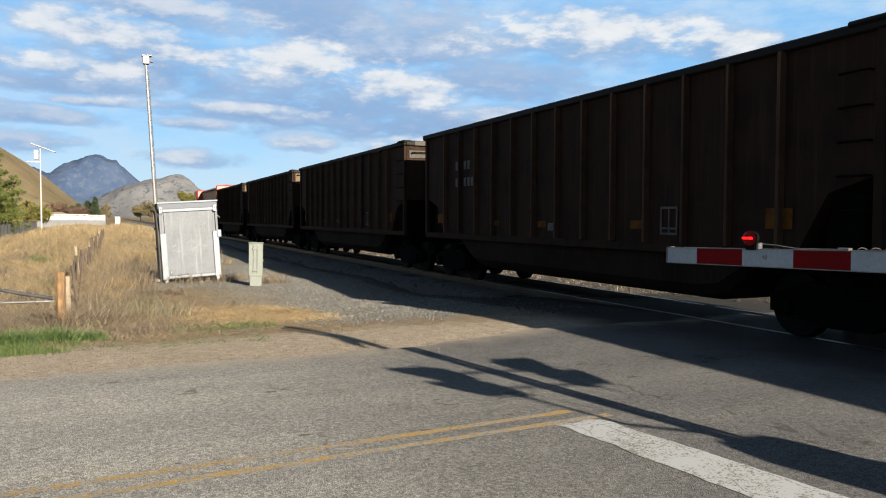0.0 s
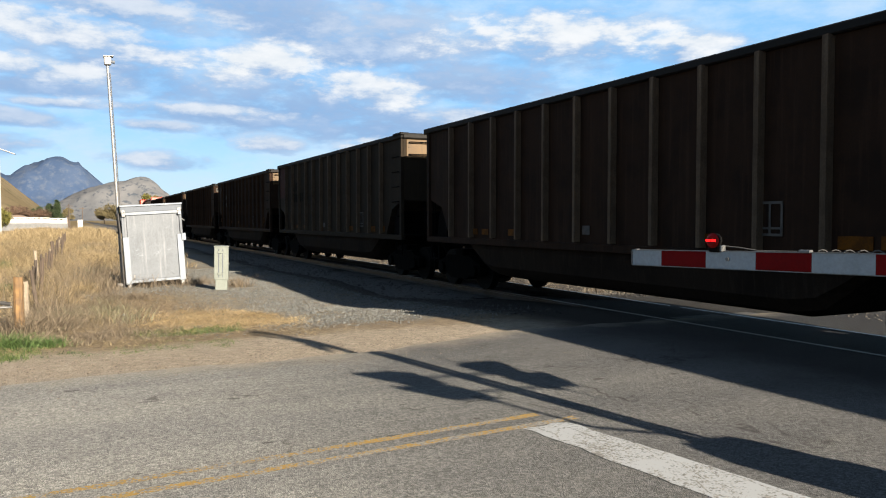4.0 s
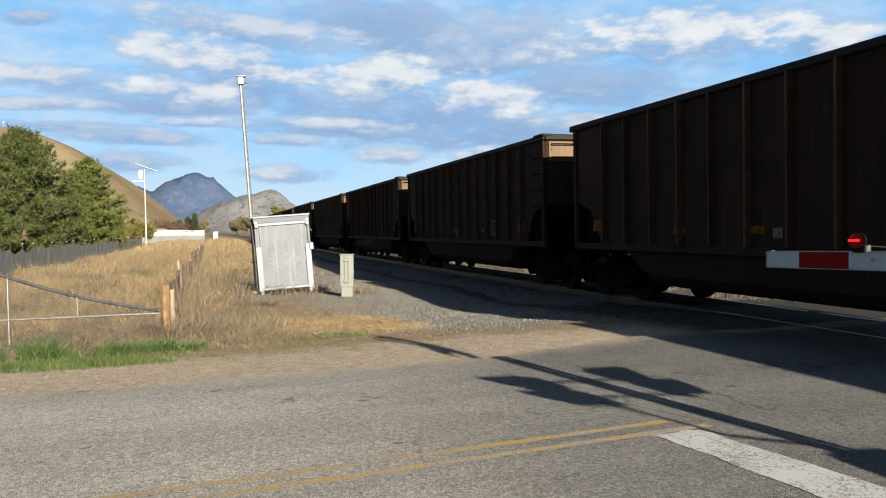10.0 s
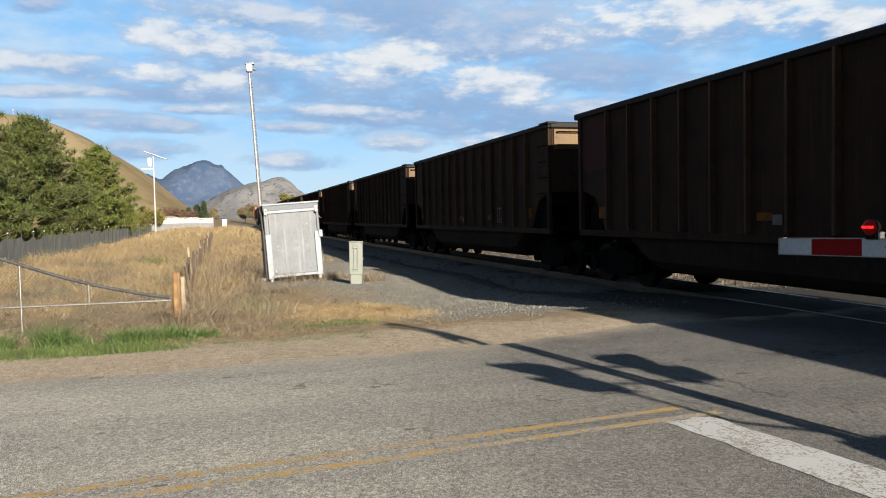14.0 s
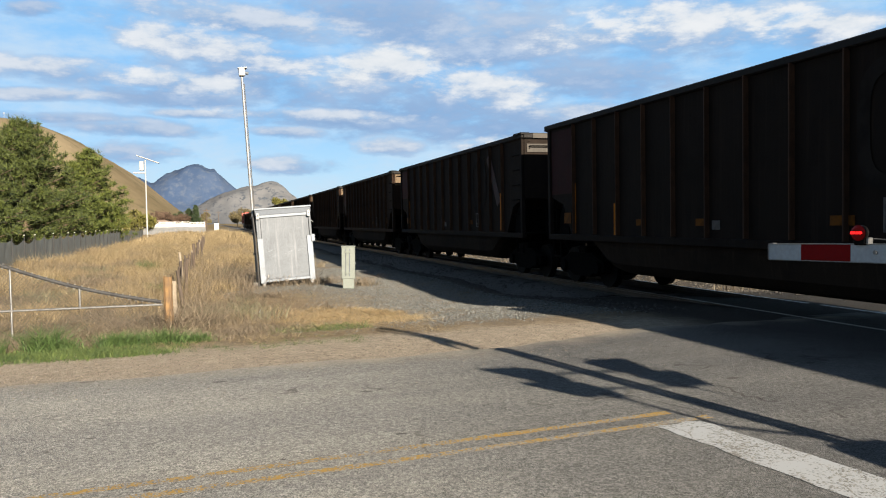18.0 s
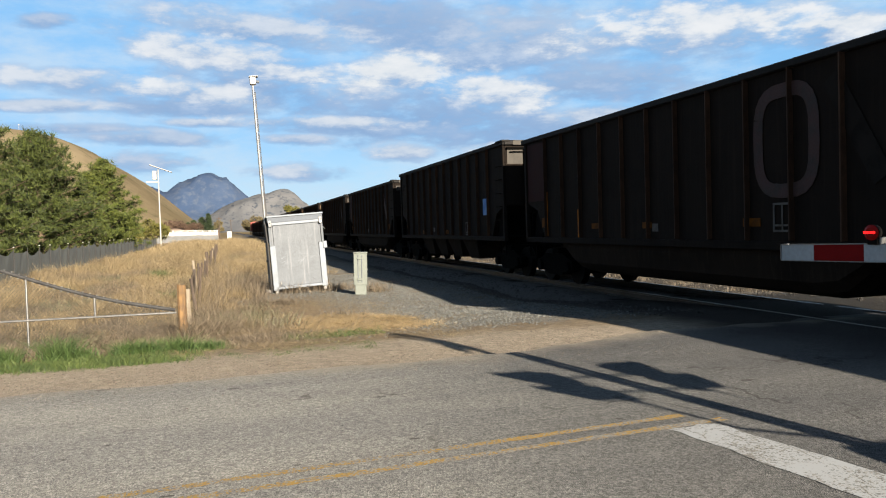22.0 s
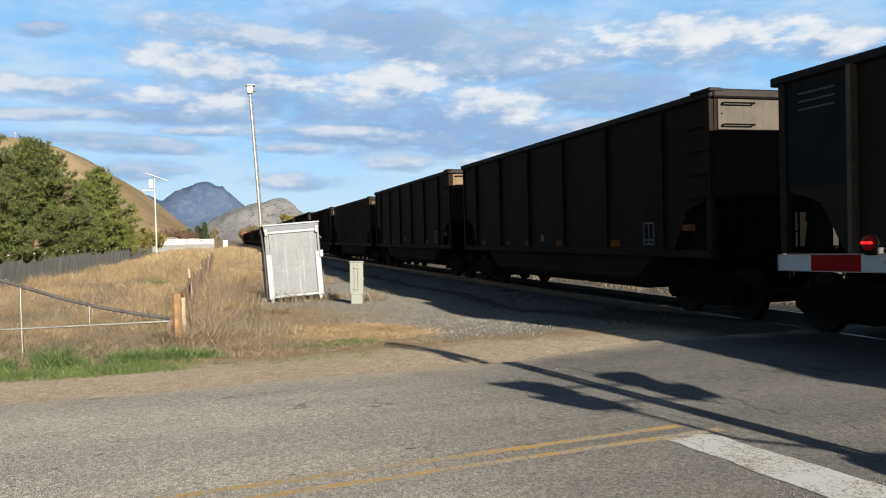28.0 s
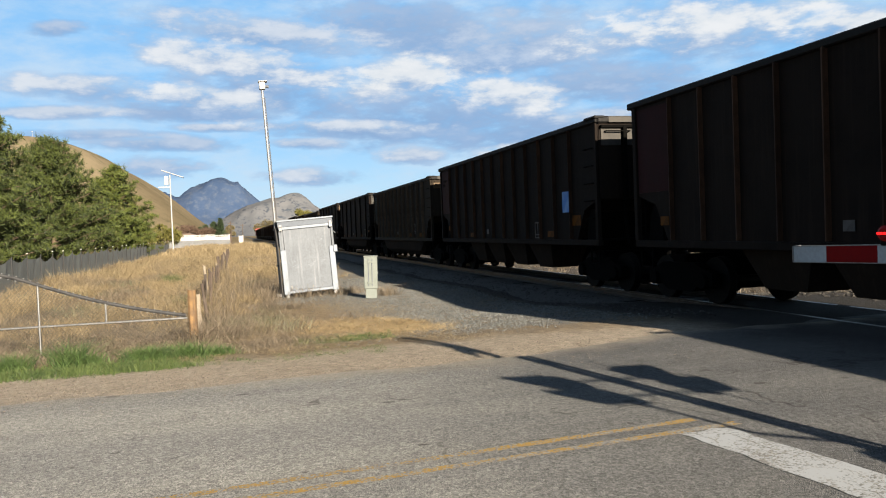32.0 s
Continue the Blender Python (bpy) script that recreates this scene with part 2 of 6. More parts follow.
M["stencil_dark"] = surface("black_stencil", (0.0027, 0.00225, 0.00202), 0.8, sheen=0.08)
M["placard"] = surface("blue_placard", (0.055, 0.14, 0.34), 0.7, spots=(0.13, 0.23, 0.40), spot_scale=2.2, sheen=0.2)
M["faded_red"] = surface("faded_red_letter_paint", (0.019, 0.0042, 0.0036), 0.8, spots=(0.00583, 0.00259, 0.0021), spot_scale=3)
M["faded_white"] = surface("faded_white_letter_paint", (0.0092, 0.0078, 0.0069), 0.85, spots=(0.0045, 0.0038, 0.0034), spot_scale=3, sheen=0.08)
M["green_text"] = surface("teal_letter_paint", (0.020, 0.030, 0.030), 0.8)
M["loco_red"] = surface("locomotive_red_paint", (0.198, 0.0252, 0.0108), 0.4, spots=(0.162, 0.0216, 0.0108))
M["loco_black"] = surface("locomotive_black_paint", (0.0135, 0.0135, 0.0135), 0.45)
M["glass"] = surface("dark_cab_glass", (0.009, 0.0112, 0.0135), 0.08)
M["rail"] = surface("worn_rail_steel", (0.055, 0.050, 0.046), 0.42, metal=0.75, spots=(0.032, 0.027, 0.023), sheen=0.3)
M["tie"] = surface("creosote_tie", (0.00375, 0.00315, 0.0027), 0.95, own=0.3, sheen=0.05, bump=0.4, bump_scale=12)
M["galv"] = surface("galvanised_steel", (0.135, 0.138, 0.14), 0.42, metal=0.75, spots=(0.103, 0.105, 0.108), spot_scale=4)
M["galv_dull"] = surface("dull_galvanised_wire", (0.0473, 0.0473, 0.045), 0.7, metal=0.3)
M["wrapped_rail"] = surface("dark_weathered_rail", (0.024, 0.0245, 0.025), 0.75, spots=(0.014, 0.014, 0.015), spot_scale=9, sheen=0.2)
M["alu"] = surface("weathered_aluminium", (0.060, 0.069, 0.081), 0.55, metal=0.1, spots=(0.050, 0.058, 0.069), spot_scale=1.6, streak=(0.088, 0.097, 0.110), bump=0.05, bump_scale=3, sheen=0.25)
M["alu_trim"] = surface("bright_aluminium_trim", (0.105, 0.122, 0.145), 0.5, metal=0.1, spots=(0.09, 0.104, 0.122), spot_scale=5, sheen=0.3)
M["alu_dark"] = surface("grey_aluminium_hood", (0.050, 0.059, 0.073), 0.55, metal=0.1, sheen=0.25)
M["conduit"] = surface("dark_conduit", (0.0065, 0.0065, 0.007), 0.6)
M["pedestal"] = surface("pale_green_cabinet_paint", (0.084, 0.096, 0.088), 0.6, spots=(0.072, 0.083, 0.075), spot_scale=5, sheen=0.3)
M["pole_white"] = surface("pale_pole_paint", (0.178, 0.178, 0.173), 0.45, metal=0.2)
M["pole_grey"] = surface("galvanised_mast", (0.136, 0.139, 0.141), 0.4, metal=0.6)
M["white_board"] = surface("white_reflective_sheet", (0.188, 0.216, 0.24), 0.6, spots=(0.168, 0.196, 0.22), spot_scale=3, grain=0.05, sheen=0.2)
M["red_board"] = surface("red_reflective_sheet", (0.09, 0.00234, 0.00306), 0.6, spots=(0.0765, 0.00198, 0.00252), spot_scale=3, grain=0.05, sheen=0.05)
M["lamp_black"] = surface("black_lamp_housing", (0.0022, 0.002, 0.002), 0.7, sheen=0.06)
M["lamp_red"] = glowing("lit_red_lens", (1.0, 0.012, 0.012), 0.45)
M["lamp_glow"] = glowing("glowing_red_lens", (0.6, 0.003, 0.003), 0.012)
M["lens_dim"] = surface("dark_red_lens", (0.0075, 0.00075, 0.00075), 0.35, sheen=0.25)
M["post_wood"] = surface("amber_post_wood", (0.112, 0.064, 0.022), 0.85, spots=(0.060, 0.034, 0.014), spot_scale=5, streak=(0.020, 0.012, 0.007), bump=0.5, bump_scale=20)
M["old_wood"] = surface("weathered_post_wood", (0.036, 0.026, 0.0185), 0.9, spots=(0.022, 0.0155, 0.0115), spot_scale=5, streak=(0.055, 0.042, 0.031), own=0.3, bump=0.5, bump_scale=20)
M["pale_wood"] = surface("bleached_post_wood", (0.129, 0.109, 0.0817), 0.9, spots=(0.099, 0.0817, 0.0594), spot_scale=6, streak=(0.0743, 0.0594, 0.0445), bump=0.4, bump_scale=20)
M["screen"] = surface("dark_fence_screen", (0.0465, 0.054, 0.054), 0.85, spots=(0.0338, 0.039, 0.0405), spot_scale=1.3, own=0.03)
M["vinyl"] = surface("white_vinyl", (0.216, 0.216, 0.211), 0.5)
M["grey_wall"] = surface("grey_retaining_wall", (0.0729, 0.0756, 0.0783), 0.85, spots=(0.054, 0.0567, 0.0594))
M["roof"] = surface("brown_shingle_roof", (0.0729, 0.054, 0.0432), 0.9)
M["concrete"] = surface("pale_concrete", (0.113, 0.108, 0.0999), 0.9, spots=(0.0864, 0.081, 0.0756), bump=0.3)
M["bark"] = surface("pine_bark", (0.072, 0.0473, 0.0315), 0.95, spots=(0.0405, 0.027, 0.0203), spot_scale=4, bump=0.6, bump_scale=9)


def leafy(name, dark, light, scale=0.6):
    """Foliage and grass: differs clump by clump and blade by blade."""
    mat = bpy.data.materials.new(name)
    mat.use_nodes = True
    n = Nodes(mat.node_tree)
    p = n.add("ShaderNodeTexCoord").outputs["Object"]
    isle = n.add("ShaderNodeNewGeometry").outputs["Random Per Island"]
    fac = n.math("ADD", n.math("MULTIPLY", isle, 0.55), n.math("MULTIPLY", n.noise(p, scale, 4, 0.6), 0.5), clamp=True)
    b = n.add("ShaderNodeBsdfPrincipled")
    n.link(n.mix(n.step(fac, 0.2, 0.85), dark, light), b.inputs["Base Color"])
    b.inputs["Roughness"].default_value = 0.7
    b.inputs["Specular IOR Level"].default_value = 0.25
    n.link(b.outputs[0], n.add("ShaderNodeOutputMaterial").inputs[0])
    return mat


M["pine"] = leafy("pine_needles", (0.0050, 0.0105, 0.0026), (0.040, 0.052, 0.0085))
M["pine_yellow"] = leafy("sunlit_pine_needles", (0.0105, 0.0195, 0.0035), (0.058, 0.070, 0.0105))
M["pine_far"] = leafy("far_conifer_needles", (0.00691, 0.0154, 0.00691), (0.023, 0.0346, 0.0115), 0.3)
M["bush_yellow"] = leafy("spring_bush_leaves", (0.0324, 0.0351, 0.0054), (0.081, 0.0729, 0.0162), 0.4)
M["bush_brown"] = leafy("bare_red_brown_twigs", (0.027, 0.0162, 0.0108), (0.0648, 0.0405, 0.027), 0.4)
M["bush_olive"] = leafy("olive_spring_leaves", (0.038, 0.033, 0.016), (0.092, 0.076, 0.038), 0.3)
M["straw"] = leafy("dry_straw", (0.0551, 0.0408, 0.0212), (0.163, 0.129, 0.0734), 0.7)
M["straw_dark"] = leafy("dead_weed_stems", (0.0312, 0.0242, 0.0169), (0.106, 0.0863, 0.0606), 0.9)
M["straw_gold"] = leafy("golden_straw", (0.085, 0.058, 0.026), (0.23, 0.175, 0.095), 1.2)
M["sage"] = leafy("grey_green_weeds", (0.0273, 0.0294, 0.016), (0.0882, 0.0861, 0.0525), 0.9)
M["fresh_dark"] = leafy("dark_green_grass", (0.0100, 0.0250, 0.0055), (0.042, 0.070, 0.0170), 1.5)
M["fresh"] = leafy("fresh_green_grass", (0.0117, 0.0248, 0.00585), (0.0473, 0.0653, 0.0162), 1.5)


def ground_surface():
    """Soil that is dusty by the road, stony by the track and strewn with straw on the verge."""
    mat = bpy.data.materials.new("dry_soil_and_gravel")
    mat.use_nodes = True
    n = Nodes(mat.node_tree)
    p = n.add("ShaderNodeTexCoord").outputs["Object"]
    axes = n.add("ShaderNodeSeparateXYZ")
    n.link(p, axes.inputs[0])
    x, y, _ = axes.outputs
    wob = n.noise(p, 0.7, 6, 0.6)
    fine = n.noise(p, 9.0, 8, 0.7)
    speck = n.add("ShaderNodeTexVoronoi")
    n.put(speck.inputs["Vector"], p)
    speck.inputs["Scale"].default_value = 42.0
    stone = n.mix(speck.outputs["Color"], (0.053, 0.053, 0.050), (0.138, 0.135, 0.126))
    dust = n.mix(n.step(fine, 0.3, 0.7), (0.130, 0.113, 0.088), (0.208, 0.184, 0.151))
    dust = n.mix(n.step(wob, 0.5, 0.75, 0.0, 0.5), dust, (0.163, 0.140, 0.113))
    straw = n.mix(n.step(fine, 0.3, 0.7), (0.0675, 0.0508, 0.0324), (0.149, 0.115, 0.0743))
    straw = n.mix(n.step(n.noise(p, 1.9, 5, 0.6), 0.55, 0.72, 0.0, 0.75), straw, (0.0675, 0.054, 0.0405))
    wy = n.math("ADD", y, n.math("MULTIPLY", n.math("SUBTRACT", wob, 0.5), 2.4))
    wx = n.math("ADD", x, n.math("MULTIPLY", n.math("SUBTRACT", n.noise(p, 0.5, 6, 0.65), 0.5), 3.5))
    grit = n.add("ShaderNodeTexVoronoi")
    n.put(grit.inputs["Vector"], p)
    grit.inputs["Scale"].default_value = 75.0
    dust = n.mix(n.step(grit.outputs["Color"], 0.15, 0.95), n.mix(1.0, dust, (0.74, 0.73, 0.72), "MULTIPLY"), n.mix(1.0, dust, (1.24, 1.22, 1.2), "MULTIPLY"))
    verge = n.step(wy, 10.7, 11.8)
    ax = n.math("SUBTRACT", x, n.math("ADD", 2.35, n.math("MULTIPLY", n.math("SUBTRACT", y, 15.5), -0.12)))
    band = n.math("ADD", n.math("POWER", n.math("DIVIDE", ax, 1.15), 2.0), n.math("POWER", n.math("DIVIDE", n.math("SUBTRACT", y, 15.6), 2.6), 2.0))
    band = n.step(n.math("ADD", band, n.math("MULTIPLY", n.math("SUBTRACT", n.noise(p, 1.6, 6, 0.7), 0.5), 3.2)), 0.5, 1.3, 0.85, 0.0)
    shade = n.mix(verge, dust, straw)
    lane = n.math("SUBTRACT", wx, n.math("MULTIPLY", n.step(wy, 12.0, 24.0), -0.9))
    pebbles = n.math("MULTIPLY", n.step(lane, 2.4, 4.2), n.step(wy, 11.2, 12.6))
    shade = n.mix(n.math("MULTIPLY", pebbles, n.step(n.noise(p, 1.1, 6, 0.65), 0.30, 0.5)), shade, n.mix(n.step(n.noise(p, 2.6, 7, 0.68), 0.38, 0.66, 0.0, 0.8), stone, n.mix(fine, (0.070, 0.062, 0.042), (0.135, 0.112, 0.080))))
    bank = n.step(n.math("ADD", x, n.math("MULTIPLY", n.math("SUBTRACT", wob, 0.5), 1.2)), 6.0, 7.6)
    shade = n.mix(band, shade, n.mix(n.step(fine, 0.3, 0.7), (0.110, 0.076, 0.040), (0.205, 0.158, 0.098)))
    # near-black bed: the train's shade is put into the soil's colour
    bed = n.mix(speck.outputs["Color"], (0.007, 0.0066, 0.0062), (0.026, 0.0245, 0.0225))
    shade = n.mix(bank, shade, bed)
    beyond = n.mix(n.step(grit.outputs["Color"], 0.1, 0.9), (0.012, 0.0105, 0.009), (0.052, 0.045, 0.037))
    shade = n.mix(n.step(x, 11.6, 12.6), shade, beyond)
    far = n.step(n.math("ABSOLUTE", y), 160.0, 420.0)
    shade = n.mix(far, shade, n.mix(n.noise(p, 0.02, 5, 0.6), (0.063, 0.0495, 0.0248), (0.108, 0.081, 0.0405)))
    b = n.add("ShaderNodeBsdfPrincipled")
    n.link(shade, b.inputs["Base Color"])
    b.inputs["Roughness"].default_value = 0.95
    b.inputs["Specular IOR Level"].default_value = 0.08
    relief = n.add("ShaderNodeBump")
    relief.inputs["Strength"].default_value, relief.inputs["Distance"].default_value = 0.7, 0.03
    n.link(n.math("ADD", n.noise(p, 24.0, 8, 0.75), n.math("MULTIPLY", n.noise(p, 110.0, 4, 0.7), 0.5)), relief.inputs["Height"])
    n.link(relief.outputs[0], b.inputs["Normal"])
    n.link(b.outputs[0], n.add("ShaderNodeOutputMaterial").inputs[0])
    return mat


def asphalt_surface():
    mat = bpy.data.materials.new("worn_asphalt")
    mat.use_nodes = True
    n = Nodes(mat.node_tree)
    p = n.add("ShaderNodeTexCoord").outputs["Object"]
    axes = n.add("ShaderNodeSeparateXYZ")
    n.link(p, axes.inputs[0])
    cells = n.add("ShaderNodeTexVoronoi")
    n.put(cells.inputs["Vector"], p)
    cells.inputs["Scale"].default_value = 125.0
    chip = n.mix(n.step(cells.outputs["Color"], 0.1, 0.9), (0.066, 0.069, 0.070), (0.178, 0.180, 0.176))
    chip = n.mix(n.step(n.noise(p, 30.0, 5, 0.7), 0.35, 0.7), n.mix(1.0, chip, (0.55, 0.55, 0.55), "MULTIPLY"), chip)
    worn = n.noise(n.mapped(p, (0.22, 1.0, 1.0)), 0.9, 5, 0.6)
    shade = n.mix(n.step(worn, 0.35, 0.68), n.mix(1.0, chip, (0.86, 0.86, 0.87), "MULTIPLY"), n.mix(1.0, chip, (1.12, 1.11, 1.08), "MULTIPLY"))
    oil = n.step(n.noise(p, 2.2, 6, 0.62), 0.66, 0.78, 0.0, 0.35)
    shade = n.mix(oil, shade, (0.0324, 0.0313, 0.0297))
    pits = n.step(n.noise(p, 7.0, 5, 0.55), 0.70, 0.735, 0.0, 0.75)
    shade = n.mix(pits, shade, (0.03, 0.028, 0.026))
    crack = n.add("ShaderNodeTexVoronoi")
    crack.feature = "DISTANCE_TO_EDGE"
    bent = n.add("ShaderNodeVectorMath")
    n.put(bent.inputs[0], p)
    wobble = n.add("ShaderNodeTexNoise")
    wobble.inputs["Scale"].default_value = 1.6
    n.link(p, wobble.inputs["Vector"])
    n.put(bent.inputs[1], wobble.outputs["Color"])
    n.put(crack.inputs["Vector"], bent.outputs[0])
    crack.inputs["Scale"].default_value = 0.42
    thin = n.math("MULTIPLY", n.step(crack.outputs["Distance"], 0.003, 0.010, 1.0, 0.0), n.step(n.noise(p, 0.8, 4, 0.6), 0.50, 0.60))
    shade = n.mix(n.math("MULTIPLY", thin, 0.6), shade, (0.0189, 0.0178, 0.0162))
    lane = n.step(n.math("ABSOLUTE", n.math("SUBTRACT", axes.outputs[1], 6.3)), 0.2, 0.75, 0.0, 1.0)
    shade = n.mix(n.math("MULTIPLY", lane, n.step(n.noise(n.mapped(p, (0.12, 1.0, 1.0)), 1.5, 4, 0.6), 0.4, 0.65, 0.0, 0.35)), shade, n.mix(1.0, shade, (0.80, 0.80, 0.80), "MULTIPLY"))
    # paler away from the crossing, darker towards it
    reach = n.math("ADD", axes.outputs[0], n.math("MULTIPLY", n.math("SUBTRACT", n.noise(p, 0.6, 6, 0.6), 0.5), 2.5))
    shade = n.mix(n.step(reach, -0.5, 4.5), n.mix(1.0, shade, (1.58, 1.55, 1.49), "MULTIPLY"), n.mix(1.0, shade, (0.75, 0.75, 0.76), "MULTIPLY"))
    # coal: the train's shade, put into the asphalt's colour by the rails
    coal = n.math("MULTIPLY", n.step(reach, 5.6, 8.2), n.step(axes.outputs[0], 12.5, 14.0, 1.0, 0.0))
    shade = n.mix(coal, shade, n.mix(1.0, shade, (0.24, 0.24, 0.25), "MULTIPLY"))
    # small dark chips and drops
    drops = n.add("ShaderNodeTexVoronoi")
    n.put(drops.inputs["Vector"], n.mapped(p, (1.0, 2.2, 1.0)))
    drops.inputs["Scale"].default_value = 2.3
    drops.inputs["Randomness"].default_value = 1.0
    size = n.add("ShaderNodeSeparateColor")
    n.link(drops.outputs["Color"], size.inputs[0])
    near = n.math("LESS_THAN", n.math("ADD", drops.outputs["Distance"], n.math("MULTIPLY", n.noise(p, 25.0, 4, 0.6), 0.06)), n.math("MULTIPLY", n.math("POWER", size.outputs[0], 3.0), 0.22))
    shade = n.mix(n.math("MULTIPLY", near, 0.8), shade, (0.028, 0.026, 0.024))
    # dust blown in from the verge
    edge = n.math("ADD", axes.outputs[1], n.math("MULTIPLY", n.math("SUBTRACT", n.noise(p, 1.3, 7, 0.65), 0.5), 1.4))
    edge = n.math("SUBTRACT", edge, n.step(axes.outputs[0], 2.4, 8.4, 0.0, 1.5))
    shade = n.mix(n.step(edge, 8.1, 9.2, 0.0, 0.75), shade, (0.205, 0.180, 0.143))
    b = n.add("ShaderNodeBsdfPrincipled")
    n.link(shade, b.inputs["Base Color"])
    b.inputs["Roughness"].default_value = 0.88
    b.inputs["Specular IOR Level"].default_value = 0.12
    relief = n.add("ShaderNodeBump")
    relief.inputs["Strength"].default_value, relief.inputs["Distance"].default_value = 0.7, 0.012
    n.link(cells.outputs["Distance"], relief.inputs["Height"])
    n.link(relief.outputs[0], b.inputs["Normal"])
    n.link(b.outputs[0], n.add("ShaderNodeOutputMaterial").inputs[0])
    return mat


def road_paint(name, colour, bare=0.50):
    """Road paint, worn through to the asphalt in chips."""
    mat = bpy.data.materials.new(name)
    mat.use_nodes = True
    n = Nodes(mat.node_tree)
    p = n.add("ShaderNodeTexCoord").outputs["Object"]
    chips = n.add("ShaderNodeTexVoronoi")
    n.put(chips.inputs["Vector"], p)
    chips.inputs["Scale"].default_value = 85.0
    one = n.add("ShaderNodeSeparateColor")
    n.link(chips.outputs["Color"], one.inputs[0])
    worn = n.math("ADD", n.math("MULTIPLY", n.noise(p, 2.2, 6, 0.65), 0.55), n.math("ADD", n.math("MULTIPLY", n.noise(p, 26.0, 5, 0.7), 0.35), n.math("MULTIPLY", one.outputs[0], 0.22)))
    crack = n.add("ShaderNodeTexVoronoi")
    crack.feature = "DISTANCE_TO_EDGE"
    n.put(crack.inputs["Vector"], p)
    crack.inputs["Scale"].default_value = 3.0
    worn = n.math("ADD", worn, n.step(crack.outputs["Distance"], 0.0, 0.03, 0.12, 0.0))
    b = n.add("ShaderNodeBsdfPrincipled")
    n.link(n.mix(n.step(worn, bare, bare + 0.05), colour, n.mix(one.outputs[1], (0.055, 0.056, 0.055), (0.155, 0.152, 0.143))), b.inputs["Base Color"])
    b.inputs["Roughness"].default_value = 0.8
    b.inputs["Specular IOR Level"].default_value = 0.15
    n.link(b.outputs[0], n.add("ShaderNodeOutputMaterial").inputs[0])
    return mat


M["ground"], M["asphalt"] = ground_surface(), asphalt_surface()
M["white_paint"], M["yellow_paint"] = road_paint("worn_white_road_paint", (0.185, 0.198, 0.208), 0.595), road_paint("worn_yellow_road_paint", (0.165, 0.105, 0.024), 0.515)

# ---- shaping ----
def smooth(v, lo, hi):
    k = min(max((v - lo) / (hi - lo), 0.0), 1.0)
    return k * k * (3 - 2 * k)


def box(bm, x0, x1, y0, y1, z0, z1, bevel=0.0, m=None):
    """A block between two corners, its edges rounded off."""
    made = bmesh.ops.create_cube(bm, size=1)["verts"]
    for v in made:
        v.co = Vector(((x0 + x1) / 2 + v.co.x * (x1 - x0), (y0 + y1) / 2 + v.co.y * (y1 - y0), (z0 + z1) / 2 + v.co.z * (z1 - z0)))
    if bevel:
        edges = list({e for v in made for e in v.link_edges})
        made = [v for v in bmesh.ops.bevel(bm, geom=edges, offset=bevel, segments=1, affect="EDGES")["verts"]]
    if m is not None:
        bmesh.ops.transform(bm, matrix=m, verts=list({v for v in made}))
    return bm


def rod(bm, a, b, r, r2=None, sides=10):
    """A round bar from a to b."""
    a, b = Vector(a), Vector(b)
    m = Matrix.Translation((a + b) / 2) @ (b - a).to_track_quat("Z", "Y").to_matrix().to_4x4()
    bmesh.ops.create_cone(bm, cap_ends=True, segments=sides, radius1=r, radius2=r if r2 is None else r2, depth=(b - a).length, matrix=m)
    return bm


def pipe(bm, points, r, sides=8):
    """A round bar bent through points."""
    for a, b in zip(points, points[1:]):
        rod(bm, a, b, r, sides=sides)
    return bm


def prism(bm, outline, x0, x1, axes="yz"):
    """A plate: an outline given in two axes, thick along the third."""
    k = {"yz": lambda u, v, t: (t, u, v), "xz": lambda u, v, t: (u, t, v), "xy": lambda u, v, t: (u, v, t)}[axes]
    a = [bm.verts.new(k(u, v, x0)) for u, v in outline]
    b = [bm.verts.new(k(u, v, x1)) for u, v in outline]
    bm.faces.new(a)
    bm.faces.new(b[::-1])
    for i in range(len(outline)):
        j = (i + 1) % len(outline)
        bm.faces.new((a[j], a[i], b[i], b[j]))
    return bm


def mesh_of(name, bm, material):
    bmesh.ops.recalc_face_normals(bm, faces=bm.faces)
    me = bpy.data.meshes.new(name)
    bm.to_mesh(me)
    bm.free()
    me.materials.append(M[material] if isinstance(material, str) else material)
    return me


def part(name, bm, material, parent=None, label=""):
    """Links a bmesh, or a mesh that is shared, as one object under a thing or a part."""
    ob = new(name, bm if isinstance(bm, bpy.types.Mesh) else mesh_of(name, bm, material))
    if parent is not None:
        ob.parent = parent
    return tagged(ob, label)


def thing(name, label, category, group="", m=None):
    """An Empty at a thing's base."""
    ob = tagged(new(name), label, category, group)
    ob.empty_display_size = 0.2
    if m is not None:
        ob.matrix_basis = m
    return ob


def raw(name, verts, faces, material):
    me = bpy.data.meshes.new(name)
    me.from_pydata(verts, [], faces)
    me.materials.append(M[material])
    return me


# ---- the lie of the land ----
SIDE = 8.27                 # near side of the cars
TRACK = SIDE + 1.56         # middle of the track
RAIL = -0.08                # top of the rails
DECK = 0.28                 # the car bodies stand this far above a bogie's own zero
ROAD_NEAR, ROAD_FAR = 1.2, 8.5


def road_height(x):
    return 0.012 + (RAIL - 0.015) * smooth(x, 5.6, 8.8) * (1 - smooth(x, 11.0, 15.0))


